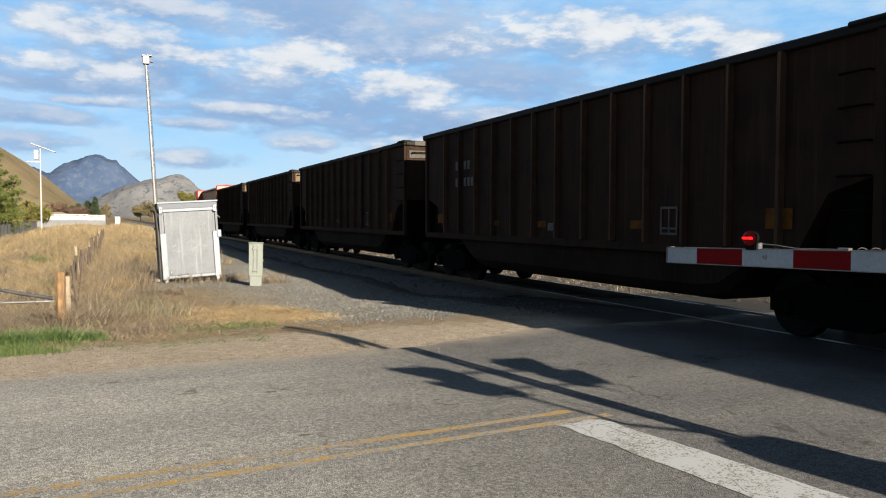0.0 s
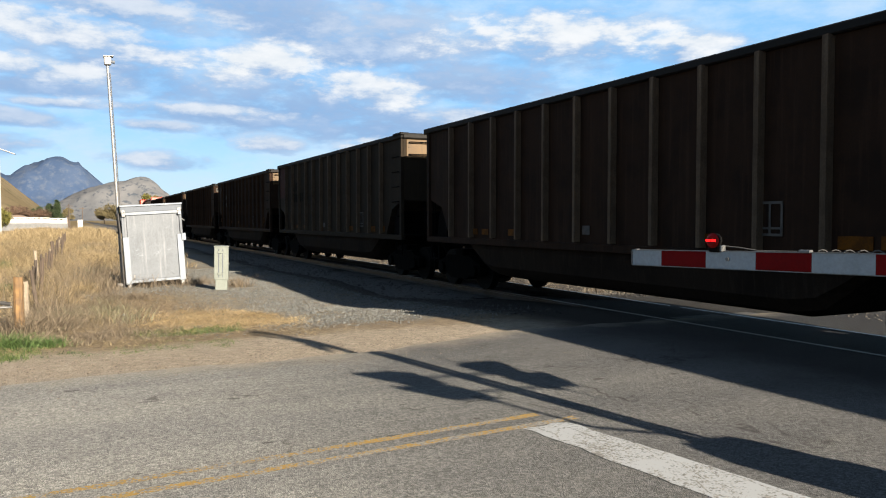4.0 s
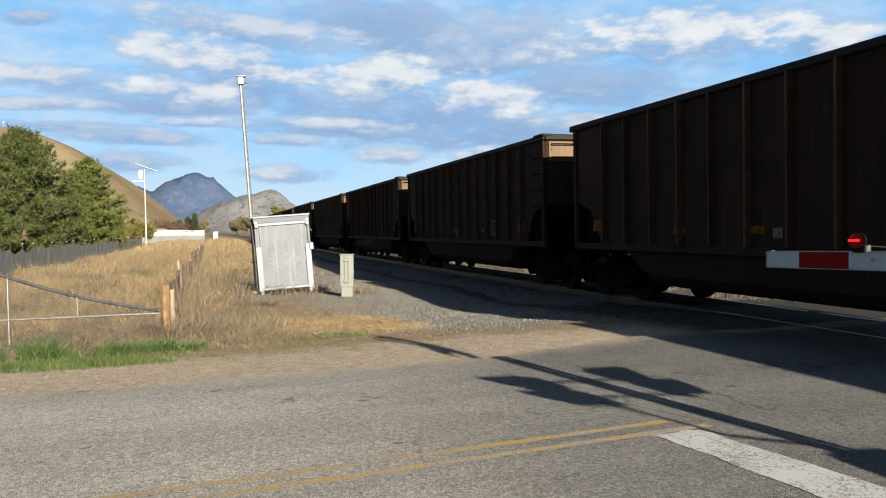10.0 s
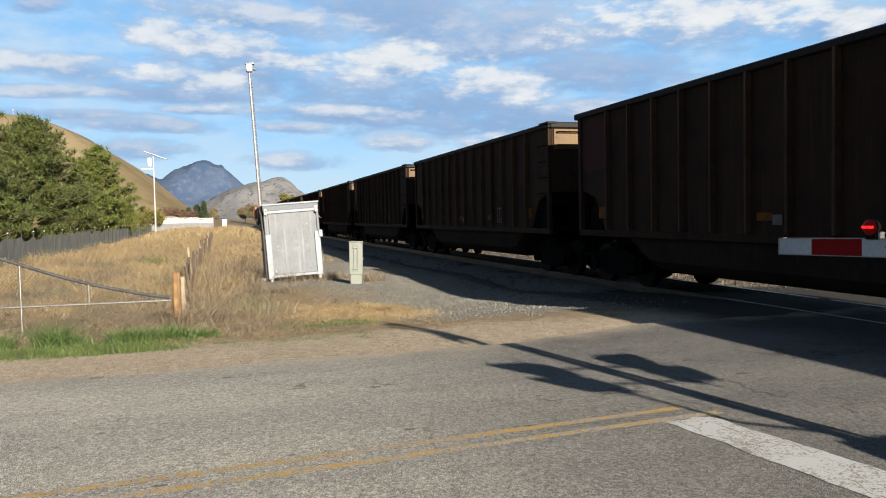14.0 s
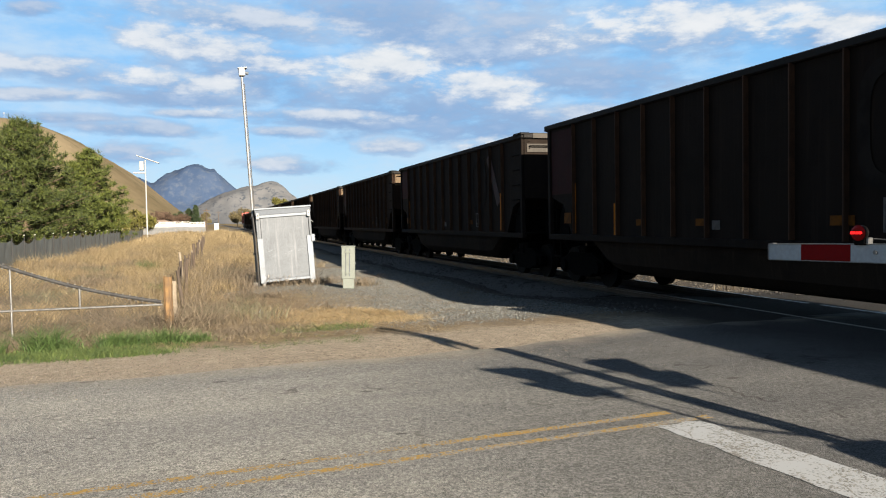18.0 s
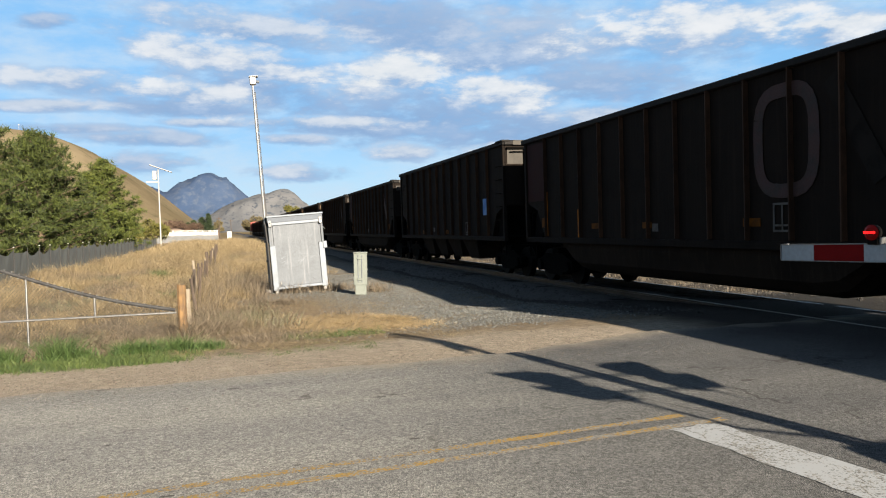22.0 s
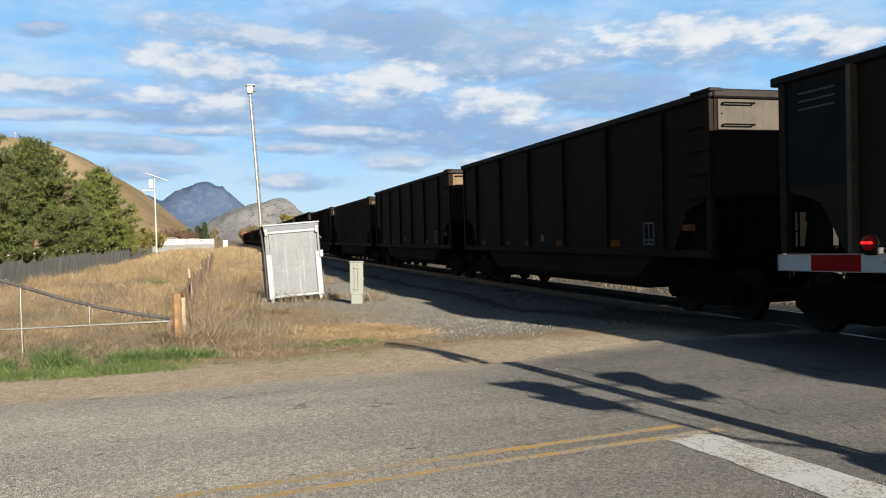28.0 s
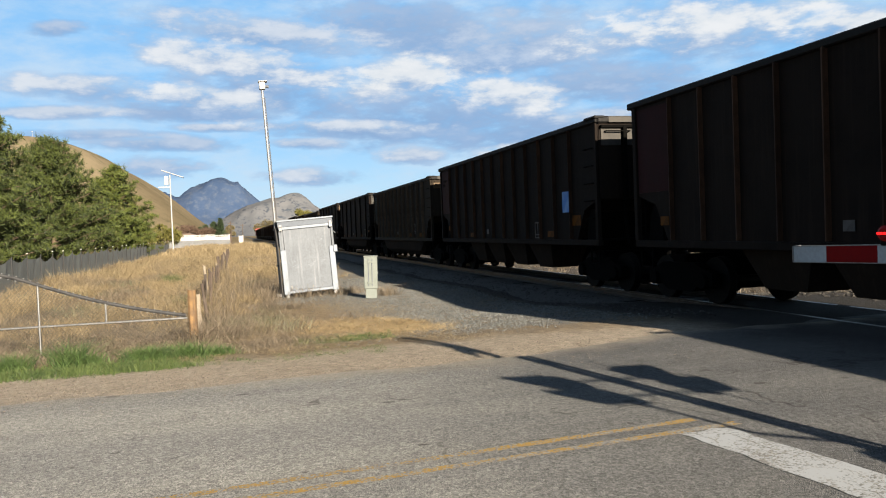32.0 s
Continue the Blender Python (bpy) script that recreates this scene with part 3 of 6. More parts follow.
def land(x, y):
    """Height of the ground."""
    by_track = smooth(x, 2.0, 5.0)
    dip = -0.40 * smooth(y, 9.2 + 0.8 * by_track, 17.5 + 2.0 * by_track)
    dip += 0.14 * math.exp(-((x - 2.3) ** 2 + (y - 23.5) ** 2) / 14.0)
    rough = 0.05 * noise.noise((x * 0.35, y * 0.35, 0.0)) * smooth(y, 10, 14) * (1 - smooth(y, 150, 300))
    bank = 0.12 * smooth(x, 12.8, 16.5) * smooth(y, 10, 18) * (1 - smooth(x, 30, 60))
    up = (road_height(x) - 0.012) * (1 - smooth(y, 9.5, 14.0))
    return dip + rough + bank + up - 0.05 * smooth(y, 8.6, 9.4) * (1 - smooth(x, 5.5, 7.0))


def spaced(values):
    out = [values[0]]
    for (a, b, d) in values[1]:
        k = max(1, round((b - a) / d))
        out += [a + (b - a) * (i + 1) / k for i in range(k)]
    return out


def build_ground():
    xs = spaced((-3900, [(-3900, -300, 400), (-300, -60, 40), (-60, -14, 4), (-14, 18, 0.6), (18, 60, 5), (60, 300, 40), (300, 3900, 400)]))
    ys = spaced((-3900, [(-3900, -300, 400), (-300, -40, 40), (-40, 8, 4), (8, 40, 0.6), (40, 130, 4), (130, 400, 30), (400, 4400, 400)]))
    verts = [(x, y, land(x, y) - 0.04 * (1 - smooth(abs(y - 5), 3.4, 5.0)) * (1 - smooth(abs(x), 60, 61))) for y in ys for x in xs]
    k = len(xs)
    faces = [(j * k + i, j * k + i + 1, (j + 1) * k + i + 1, (j + 1) * k + i) for j in range(len(ys) - 1) for i in range(k - 1)]
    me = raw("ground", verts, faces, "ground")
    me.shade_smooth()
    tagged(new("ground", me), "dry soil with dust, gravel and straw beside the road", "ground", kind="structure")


def build_road():
    xs = spaced((-60, [(-60, -8, 2), (-8, 16, 0.3), (16, 60, 2)]))
    verts, faces = [], []
    for x in xs:
        far = ROAD_FAR + 0.22 * noise.noise((x * 0.8, 3.1, 0)) + 0.10 * noise.noise((x * 3.1, 1.7, 0)) + 0.3 * smooth(x, -2.0, 2.0) + 1.3 * smooth(x, 2.4, 8.4) * (1 - smooth(x, 12.0, 16.0))
        near = ROAD_NEAR + 0.15 * noise.noise((x * 0.8, 9.1, 0))
        z = road_height(x)
        row = [(near - 0.4, -0.12), (near, 0.0)] + [(near + (far - near) * i / 8, 0.0) for i in range(1, 8)] + [(far, 0.0), (far + 0.5, -0.10)]
        verts += [(x, y, z + dz) for y, dz in row]
    k = 11
    for i in range(len(xs) - 1):
        faces += [(i * k + j, (i + 1) * k + j, (i + 1) * k + j + 1, i * k + j + 1) for j in range(k - 1)]
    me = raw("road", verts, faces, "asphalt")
    me.shade_smooth()
    tagged(new("road", me), "worn grey asphalt road rising to the level crossing", "road", kind="structure")

    def strip(name, corner, along, across, wide, material, label, category, flare=0.0):
        """Paint, a little above the asphalt, with ragged edges: from a corner along one way, wide across it."""
        verts, faces = [], []
        ln = along.length
        n, rows = max(2, round(ln / 0.12)), max(2, round(wide / 0.04))
        for i in range(n + 1):
            for j in range(rows + 1):
                k = j / rows
                q = corner + along * (i / n) + across * (wide + flare * i / n) * k
                edge = 1.0 if j in (0, rows) else 0.0
                end = 1.0 if i in (0, n) else 0.0
                q = q + across * edge * (0.35 * wide ** 0.5) * (0.15 * noise.noise((q.x * 7, q.y * 7, 2)) + 0.06 * noise.noise((q.x * 23, q.y * 23, 5))) + along.normalized() * end * 0.05 * noise.noise((q.x * 9, q.y * 9, 4))
                verts.append((q.x, q.y, road_height(q.x) + 0.004))
        k = rows + 1
        faces = [(i * k + j, (i + 1) * k + j, (i + 1) * k + j + 1, i * k + j + 1) for i in range(n) for j in range(rows)]
        tagged(new(name, raw(name, verts, faces, material)), label, category, kind="structure")

    skew = Vector((1.0, 0.097)).normalized()
    left = Vector((-skew.y, skew.x))
    for x0, y0, reach in ((0.0, 5.0, 3.46), (0.0, 4.76, 3.72)):
        strip("centre_line", Vector((x0, y0)) - skew * 40, skew * (40 + reach), left, 0.085, "yellow_paint", "worn yellow centre line painted on asphalt", "road marking")
    strip("stop_line", Vector((3.12, 5.05)), Vector((0.40, -3.5)), Vector((1.0, 0.03)), 0.40, "white_paint", "chipped white stop line before the crossing", "road marking", 0.14)


def build_track():
    """Ballast, ties and rails."""
    ys = spaced((-120, [(-120, -20, 4), (-20, 60, 0.8), (60, 900, 20)]))
    prof = [(-3.0, -0.52), (-2.2, -0.36), (-1.65, -0.255), (1.65, -0.255), (2.2, -0.36), (3.0, -0.52)]
    verts, faces = [], []
    for y in ys:
        for dx, z in prof:
            on_road = smooth(y, -3.0, -1.0) * (1 - smooth(y, 9.6, 10.6))
            verts.append((TRACK + dx + 0.08 * noise.noise((y * 0.9, dx, 0)), y, z * (1 - on_road) - 0.32 * on_road + 0.03 * noise.noise((y * 1.7, dx * 3, 5))))
    k = len(prof)
    faces = [(i * k + j, i * k + j + 1, (i + 1) * k + j + 1, (i + 1) * k + j) for i in range(len(ys) - 1) for j in range(k - 1)]
    tagged(new("ballast", raw("ballast", verts, faces, "ballast")), "crushed stone ballast, darkened for the train's shade", "ballast", kind="structure")
    track = tagged(new("railway_track"), "single railway track of worn steel rails on dark ties", "railway track", kind="structure")
    prof = [(-0.07, -0.17), (-0.07, -0.155), (-0.012, -0.13), (-0.012, -0.045), (-0.037, -0.035), (-0.037, 0.0), (0.037, 0.0), (0.037, -0.035), (0.012, -0.045), (0.012, -0.13), (0.07, -0.155), (0.07, -0.17)]
    rail = mesh_of("rail", prism(bmesh.new(), prof, -120, 880, "xz"), "rail")
    for dx in (-0.753, 0.753):
        part("rail", rail, None, track).location = (TRACK + dx, 0, RAIL)
    tie = mesh_of("tie", box(bmesh.new(), -1.3, 1.3, -0.115, 0.115, -0.16, 0.0, 0.012), "tie")
    for i in range(150):
        y = -18 + i * 0.56
        if not -2.6 < y < 10.6:
            t = part("tie", tie, None, track)
            t.location, t.rotation_euler = (TRACK + random.uniform(-0.03, 0.03), y, RAIL - 0.178), (0, 0, random.uniform(-0.012, 0.012))
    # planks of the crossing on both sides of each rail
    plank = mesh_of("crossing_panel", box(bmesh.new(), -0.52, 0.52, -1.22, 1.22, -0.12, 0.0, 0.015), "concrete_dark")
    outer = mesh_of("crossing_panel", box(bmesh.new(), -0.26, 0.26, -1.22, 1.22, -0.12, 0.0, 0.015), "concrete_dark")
    for i in range(5):
        part("crossing_panel", plank, None, track).location = (TRACK, -0.6 + i * 2.45, RAIL - 0.006)
        for dx in (-1.07, 1.07):
            part("crossing_panel", outer, None, track).location = (TRACK + dx, -0.6 + i * 2.45, RAIL - 0.006)


# ballast and panel colours carry the shade under the train
M["ballast"] = surface("shaded_crushed_stone", (0.013, 0.012, 0.011), 0.9, spots=(0.008, 0.0075, 0.007), grain=0.3, grain_scale=30, bump=1.0, bump_scale=28)
M["concrete_dark"] = surface("dirty_shaded_panel", (0.0142, 0.0131, 0.0118), 0.85, spots=(0.00945, 0.00882, 0.00788), bump=0.3)
build_ground()
build_road()
build_track()

# ---- the train ----
PITCH, BODY = 16.18, 14.43        # from car to car, and one car's length
SILL = 0.98                       # height of the side sills in a car's own space
TOPS = {1: 3.82, 10: 3.94, 12: 3.69, 13: 3.83, 14: 3.82, 15: 3.69, 16: 3.89, 17: 3.93}    # rims that differ from the usual
USUAL = 3.76
WHEEL = 0.457
SHARED = {}


def run(t):
    """How far the train has come along the track: the far end of the first car behind the crossing."""
    return 20.74 + 7.3675 * t + 0.0328 * t * t


def shared(key, make, material):
    """A mesh that alike parts share."""
    if key not in SHARED:
        SHARED[key] = mesh_of(key, make(), material)
    return SHARED[key]


def side_sheet(top):
    """One side, cut away at the lower corners over the end platforms; local y from 0 back to -BODY, thin in x."""
    b = BODY
    out = [(0, 1.92), (0, top - 0.1), (-b, top - 0.1), (-b, 1.92), (-b + 0.14, 1.92), (-b + 0.8, 1.72), (-b + 1.25, SILL), (-1.25, SILL), (-0.8, 1.72), (-0.14, 1.92)]
    return prism(bmesh.new(), out, -0.012, 0.012)


def end_sheet(top):
    bm = box(bmesh.new(), -1.44, 1.44, -0.02, 0.02, 1.95, top - 0.12)
    # the floor slopes inwards under the end
    prism(bm, [(0.0, 1.99), (-0.15, 1.97), (-0.83, 1.77), (-1.3, SILL + 0.02), (-1.26, SILL), (-0.8, 1.72), (-0.14, 1.93), (0.0, 1.95)], -1.455, 1.455)
    return bm


def tub():
    """The belly between the bogies, rounded underneath."""
    bm = bmesh.new()
    b0, b1 = -2.7, -BODY + 2.7
    ring = [(-1.36, SILL), (-1.41, 0.72), (-1.36, 0.36), (-1.18, 0.18), (-0.85, 0.10), (0.85, 0.10), (1.18, 0.18), (1.36, 0.36), (1.41, 0.72), (1.36, SILL)]
    rows = []
    for y, k in ((b0 + 0.75, 0.0), (b0 + 0.25, 0.55), (b0 - 0.15, 0.9), (b0 - 0.6, 1.0), (b1 + 0.6, 1.0), (b1 + 0.15, 0.9), (b1 - 0.25, 0.55), (b1 - 0.75, 0.0)):
        rows.append([bm.verts.new((x, y, SILL - (SILL - z) * max(k, 0.02))) for x, z in ring])
    for a, c in zip(rows, rows[1:]):
        for i in range(len(ring) - 1):
            bm.faces.new((a[i], a[i + 1], c[i + 1], c[i]))
    return bm


def pocket(s):
    """One discharge pocket, wide above and narrow at its gate; s: the side of the centre beam."""
    bm = bmesh.new()
    a = [bm.verts.new((s * x, dy, SILL)) for x, dy in ((0.15, 0.2), (1.38, 0.2), (1.38, -1.65), (0.15, -1.65))]
    b = [bm.verts.new((s * x, dy, 0.16)) for x, dy in ((0.3, -0.2), (1.12, -0.2), (1.12, -1.2), (0.3, -1.2))]
    bm.faces.new(b)
    bm.faces.new(a)
    for j in range(4):
        bm.faces.new((a[j], a[(j + 1) % 4], b[(j + 1) % 4], b[j]))
    return bm


def bogie_frame():
    """Cast side frame of a bogie: a bar arched over two axle boxes."""
    out = [(-1.15, 0.62), (-0.95, 0.66), (-0.55, 0.80), (0.55, 0.80), (0.95, 0.66), (1.15, 0.62), (1.15, 0.36), (0.72, 0.36), (0.42, 0.22), (-0.42, 0.22), (-0.72, 0.36), (-1.15, 0.36)]
    bm = prism(bmesh.new(), out, -0.09, 0.09)
    for s in (-1, 1):
        rod(bm, (-0.17, s * 0.89, WHEEL), (0.17, s * 0.89, WHEEL), 0.15, sides=10)
    for i in range(-2, 3):
        rod(bm, (0, i * 0.13, 0.36), (0, i * 0.13, 0.62), 0.055, sides=6)
    return bm


def wheelset():
    bm = bmesh.new()
    rod(bm, (-1.0, 0, 0), (1.0, 0, 0), 0.08, sides=8)
    for s in (-1, 1):
        rod(bm, (s * 0.685, 0, 0), (s * 0.82, 0, 0), WHEEL, sides=28)
        rod(bm, (s * 0.66, 0, 0), (s * 0.69, 0, 0), WHEEL + 0.025, sides=28)
        rod(bm, (s * 0.82, 0, 0), (s * 0.86, 0, 0), 0.16, sides=12)
    return bm


def rib(depth, width, top):
    """A pressed upright of the side: a shallow channel with slanted cheeks."""
    bm = bmesh.new()
    out = [(-width / 2, 0), (-width / 2 + 0.02, -depth), (width / 2 - 0.02, -depth), (width / 2, 0)]
    a = [bm.verts.new((x, y, SILL + 0.02)) for y, x in out]
    b = [bm.verts.new((x, y, top - 0.12)) for y, x in out]
    for i in range(4):
        j = (i + 1) % 4
        bm.faces.new((a[i], a[j], b[j], b[i]))
    bm.faces.new(a[::-1])
    bm.faces.new(b)
    return bm


def grab_iron():
    return pipe(bmesh.new(), [(0, 0, 0), (0, -0.07, 0), (0.42, -0.07, 0), (0.42, 0, 0)], 0.014, 6)


WHEELSETS = []


def bogie(car, y):
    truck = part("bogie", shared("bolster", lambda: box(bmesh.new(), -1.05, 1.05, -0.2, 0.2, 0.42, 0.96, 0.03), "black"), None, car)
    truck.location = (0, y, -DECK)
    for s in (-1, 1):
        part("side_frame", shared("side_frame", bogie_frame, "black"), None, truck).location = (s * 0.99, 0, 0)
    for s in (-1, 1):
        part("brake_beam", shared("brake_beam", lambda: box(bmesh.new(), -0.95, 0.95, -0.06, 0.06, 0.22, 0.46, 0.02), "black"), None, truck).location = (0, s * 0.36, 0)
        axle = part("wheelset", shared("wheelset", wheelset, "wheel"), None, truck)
        axle.location = (0, s * 0.89, WHEEL)
        WHEELSETS.append((axle, s * 0.89))


def coal_car(n, style, paint, ribs, plate, first="", marks=0, logo="", label=""):
    """One coal car. style: tub or hopper; ribs: count, depth, width, material; plate: the end's; first: paint of the bay at the leading end."""
    count, deep, wide, rib_paint = ribs
    top = TOPS.get(n, USUAL)
    size = round(top * 100)
    car = thing("coal_car", label, "coal car", "coal cars of the train")
    for s in (-1, 1):
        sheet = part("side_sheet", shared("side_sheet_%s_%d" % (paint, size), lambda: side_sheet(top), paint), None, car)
        sheet.location = (s * 1.47, 0, 0)
        step = (BODY - 3.0) / (count - 1)
        for i in range(count):
            r = part("rib", shared("rib_%s_%g_%d" % (rib_paint, deep, size), lambda: rib(deep, wide, top), rib_paint), None, car)
            r.location, r.rotation_euler = (s * 1.482, -1.5 - i * step, 0), (0, 0, radians(90) if s > 0 else radians(-90))
        for y in (-0.07, -BODY + 0.07):
            part("corner_post", shared("corner_post_%s_%d" % (paint, size), lambda: box(bmesh.new(), -0.05, 0.05, -0.07, 0.07, SILL, top - 0.1, 0.01), paint), None, car).location = (s * 1.48, y, 0)
        part("top_chord", shared("top_chord_%d" % size, lambda: box(bmesh.new(), -0.085, 0.085, -BODY - 0.05, 0.05, top - 0.13, top, 0.02), "chord"), None, car).location = (s * 1.47, 0, 0)
        part("side_sill", shared("side_sill_" + paint, lambda: box(bmesh.new(), -0.06, 0.06, -BODY, 0, SILL - 0.14, SILL, 0.012), paint), None, car).location = (s * 1.46, 0, 0)
        if first:
            part("end_bay", shared("end_bay_%s_%d" % (first, size), lambda: box(bmesh.new(), -0.004, 0.004, -1.36, -0.16, 2.36 if first == "red_bay" else 1.98, top - 0.2), first), None, car, "dark teal end bay" if first == "teal_bay" else "dull red end bay").location = (s * 1.488, 0, 0)
    for y, turn in ((0.0, 0), (-BODY, 180)):
        e = part("end_sheet", shared("end_sheet_%s_%d" % (paint, size), lambda: end_sheet(top), paint), None, car)
        e.location, e.rotation_euler = (0, y, 0), (0, 0, radians(turn))
    # the trailing end in full: rim, plate, grab irons, braces, ladder
    y = -BODY
    part("end_rim", shared("end_rim_%d" % size, lambda: box(bmesh.new(), -1.5, 1.5, -0.09, 0.06, top - 0.14, top + 0.02, 0.03), "chord"), None, car).location = (0, y, 0)
    part("end_rim", shared("end_rim_%d" % size, None, "chord"), None, car).location = (0, 0.03, 0)
    for s in (-1, 1):
        part("rim_corner", shared("rim_corner", lambda: box(bmesh.new(), -0.14, 0.14, -0.30, 0.30, -0.04, 0.03, 0.02), "chord"), None, car).location = (s * 1.45, y + 0.2, top)
        part("rim_lip", shared("rim_lip", lambda: box(bmesh.new(), -0.10, 0.10, -0.05, 0.16, -0.14, 0.0, 0.02), "chord"), None, car).location = (s * 1.45, 0.0, top)
    # plates stand for the sunlit top of the end, cut at the shadow's edge
    if plate == "pale_bars":
        for x0, x1, z0 in ((-1.40, -0.88, 3.22), (-0.74, -0.52, 3.22), (-0.38, 0.30, 3.26), (0.44, 1.36, 3.26)):
            part("end_plate", shared("end_plate_%g_%d" % (x0, size), lambda: box(bmesh.new(), x0, x1, -0.03, 0.0, z0, top - 0.26, 0.006), "pale"), None, car, "dusty pale plate for a sunlit strip of the end").location = (0, y - 0.02, 0)
        for x in (-0.81, -0.45, 0.37):
            part("end_brace", shared("end_brace_%d" % size, lambda: box(bmesh.new(), -0.05, 0.05, -0.12, 0.0, 1.9, top - 0.2, 0.01), "black"), None, car).location = (x, y - 0.02, 0)
        part("end_beam", shared("end_beam_%d" % size, lambda: box(bmesh.new(), -1.42, 1.42, -0.10, 0.0, top - 0.26, top - 0.19, 0.01), "black"), None, car).location = (0, y - 0.02, 0)
        irons = (top - 0.34,)
    else:
        foot = top - (0.72 if plate == "pale_tall" else 0.68 if plate == "tan" else 0.52)
        tone = "tan" if plate.startswith("tan") else "pale"
        split = 0.28 if plate in ("pale", "tan_low") else 0.16
        part("end_plate", shared("end_plate_%s_%d" % (plate, size), lambda: box(bmesh.new(), -1.38, 1.18, -0.03, 0.0, foot, top - split, 0.008), tone), None, car, "tan plate for the sunlit top of the end" if tone == "tan" else "dusty pale plate for the sunlit top of the end").location = (0, y - 0.02, 0)
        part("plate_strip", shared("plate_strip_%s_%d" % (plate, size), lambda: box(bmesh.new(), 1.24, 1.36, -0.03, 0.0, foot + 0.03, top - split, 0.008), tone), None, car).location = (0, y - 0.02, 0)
        for x in (-1.31, 1.10):
            for z in (0.1, 0.3):
                part("rivet", shared("rivet", lambda: rod(bmesh.new(), (0, 0, 0), (0, -0.012, 0), 0.014, sides=6), "black"), None, car).location = (x, y - 0.05, foot + z)
        irons = (top - split - 0.07,) if plate in ("pale", "tan_low") else (top - split - 0.08, foot + 0.10)
    for z in irons:
        part("grab_iron", shared("grab_iron_wide", lambda: pipe(bmesh.new(), [(0, 0, 0), (0, -0.08, 0), (0.62, -0.08, 0), (0.62, 0, 0)], 0.016, 6), "black"), None, car).location = (-1.3, y - 0.05, z)
    # a pale strip painted for sunlight along the rim
    if plate in ("pale", "pale_bars", "tan_low"):
        part("rim_plate", shared("rim_plate_%d" % size, lambda: box(bmesh.new(), -1.22, 1.42, -0.015, 0.0, top - 0.13, top + 0.005, 0.004), "pale"), None, car, "pale strip for the sunlit end rim").location = (0, y - 0.092, 0)
    for i in range(5):
        g = part("grab_iron", shared("grab_iron", grab_iron, "black"), None, car)
        g.location, g.rotation_euler = (-1.49, y + 0.62, 1.5 + i * 0.42), (0, 0, radians(-90))
    for yy in (-0.84, y + 0.84):
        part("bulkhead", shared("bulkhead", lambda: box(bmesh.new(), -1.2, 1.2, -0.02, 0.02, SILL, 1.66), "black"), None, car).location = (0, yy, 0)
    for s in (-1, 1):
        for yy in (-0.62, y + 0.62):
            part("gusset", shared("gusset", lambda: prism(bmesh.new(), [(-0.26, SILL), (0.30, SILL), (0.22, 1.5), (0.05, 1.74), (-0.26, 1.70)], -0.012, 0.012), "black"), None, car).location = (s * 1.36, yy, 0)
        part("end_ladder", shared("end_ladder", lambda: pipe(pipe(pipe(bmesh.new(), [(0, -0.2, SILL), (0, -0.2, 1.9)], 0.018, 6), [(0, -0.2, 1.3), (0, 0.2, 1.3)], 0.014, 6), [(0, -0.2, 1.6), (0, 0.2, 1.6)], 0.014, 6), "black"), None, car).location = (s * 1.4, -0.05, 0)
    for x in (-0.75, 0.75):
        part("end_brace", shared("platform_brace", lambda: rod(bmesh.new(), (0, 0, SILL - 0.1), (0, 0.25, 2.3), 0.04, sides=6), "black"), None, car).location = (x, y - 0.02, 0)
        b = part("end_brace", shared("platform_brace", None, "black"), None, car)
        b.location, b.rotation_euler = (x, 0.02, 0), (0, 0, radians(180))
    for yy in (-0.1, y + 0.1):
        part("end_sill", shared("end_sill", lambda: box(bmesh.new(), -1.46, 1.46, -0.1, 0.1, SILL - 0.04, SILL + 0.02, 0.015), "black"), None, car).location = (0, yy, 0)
    if style == "tub":
        part("belly", shared("belly_tub", tub, "tub"), None, car)
    else:
        for i in range(4):
            for s in (-1, 1):
                part("discharge_pocket", shared("discharge_pocket_%d" % s, lambda: pocket(s), "tub"), None, car).location = (0, -3.5 - i * 2.0, 0)
        part("centre_beam", shared("centre_beam", lambda: box(bmesh.new(), -0.15, 0.15, -BODY + 1, -1, SILL - 0.35, SILL), "black"), None, car)
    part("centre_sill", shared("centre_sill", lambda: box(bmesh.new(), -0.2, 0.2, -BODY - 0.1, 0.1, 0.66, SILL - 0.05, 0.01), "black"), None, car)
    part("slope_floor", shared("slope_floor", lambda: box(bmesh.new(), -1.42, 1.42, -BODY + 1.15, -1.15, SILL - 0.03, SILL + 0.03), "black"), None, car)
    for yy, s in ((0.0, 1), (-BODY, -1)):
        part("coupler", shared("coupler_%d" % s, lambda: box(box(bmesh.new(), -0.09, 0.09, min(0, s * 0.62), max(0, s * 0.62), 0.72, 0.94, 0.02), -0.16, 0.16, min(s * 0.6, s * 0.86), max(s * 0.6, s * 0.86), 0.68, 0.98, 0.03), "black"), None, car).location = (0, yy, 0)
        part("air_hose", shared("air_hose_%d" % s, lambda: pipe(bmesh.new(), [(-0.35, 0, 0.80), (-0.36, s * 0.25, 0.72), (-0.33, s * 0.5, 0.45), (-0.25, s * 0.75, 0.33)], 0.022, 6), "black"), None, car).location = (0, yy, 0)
    for s in (-1, 1):
        for yy in (-0.35, y + 0.35):
            part("sill_step", shared("sill_step", lambda: pipe(bmesh.new(), [(0, -0.22, SILL - 0.1), (0, -0.22, 0.42), (0, 0.22, 0.42), (0, 0.22, SILL - 0.1)], 0.022, 6), "black"), None, car).location = (s * 1.44, yy, 0)
    bogie(car, -0.94)
    bogie(car, -BODY + 0.94)
    # reflectors and stencils on the near side
    x = -1.497
    rng = random.Random(500 + n)
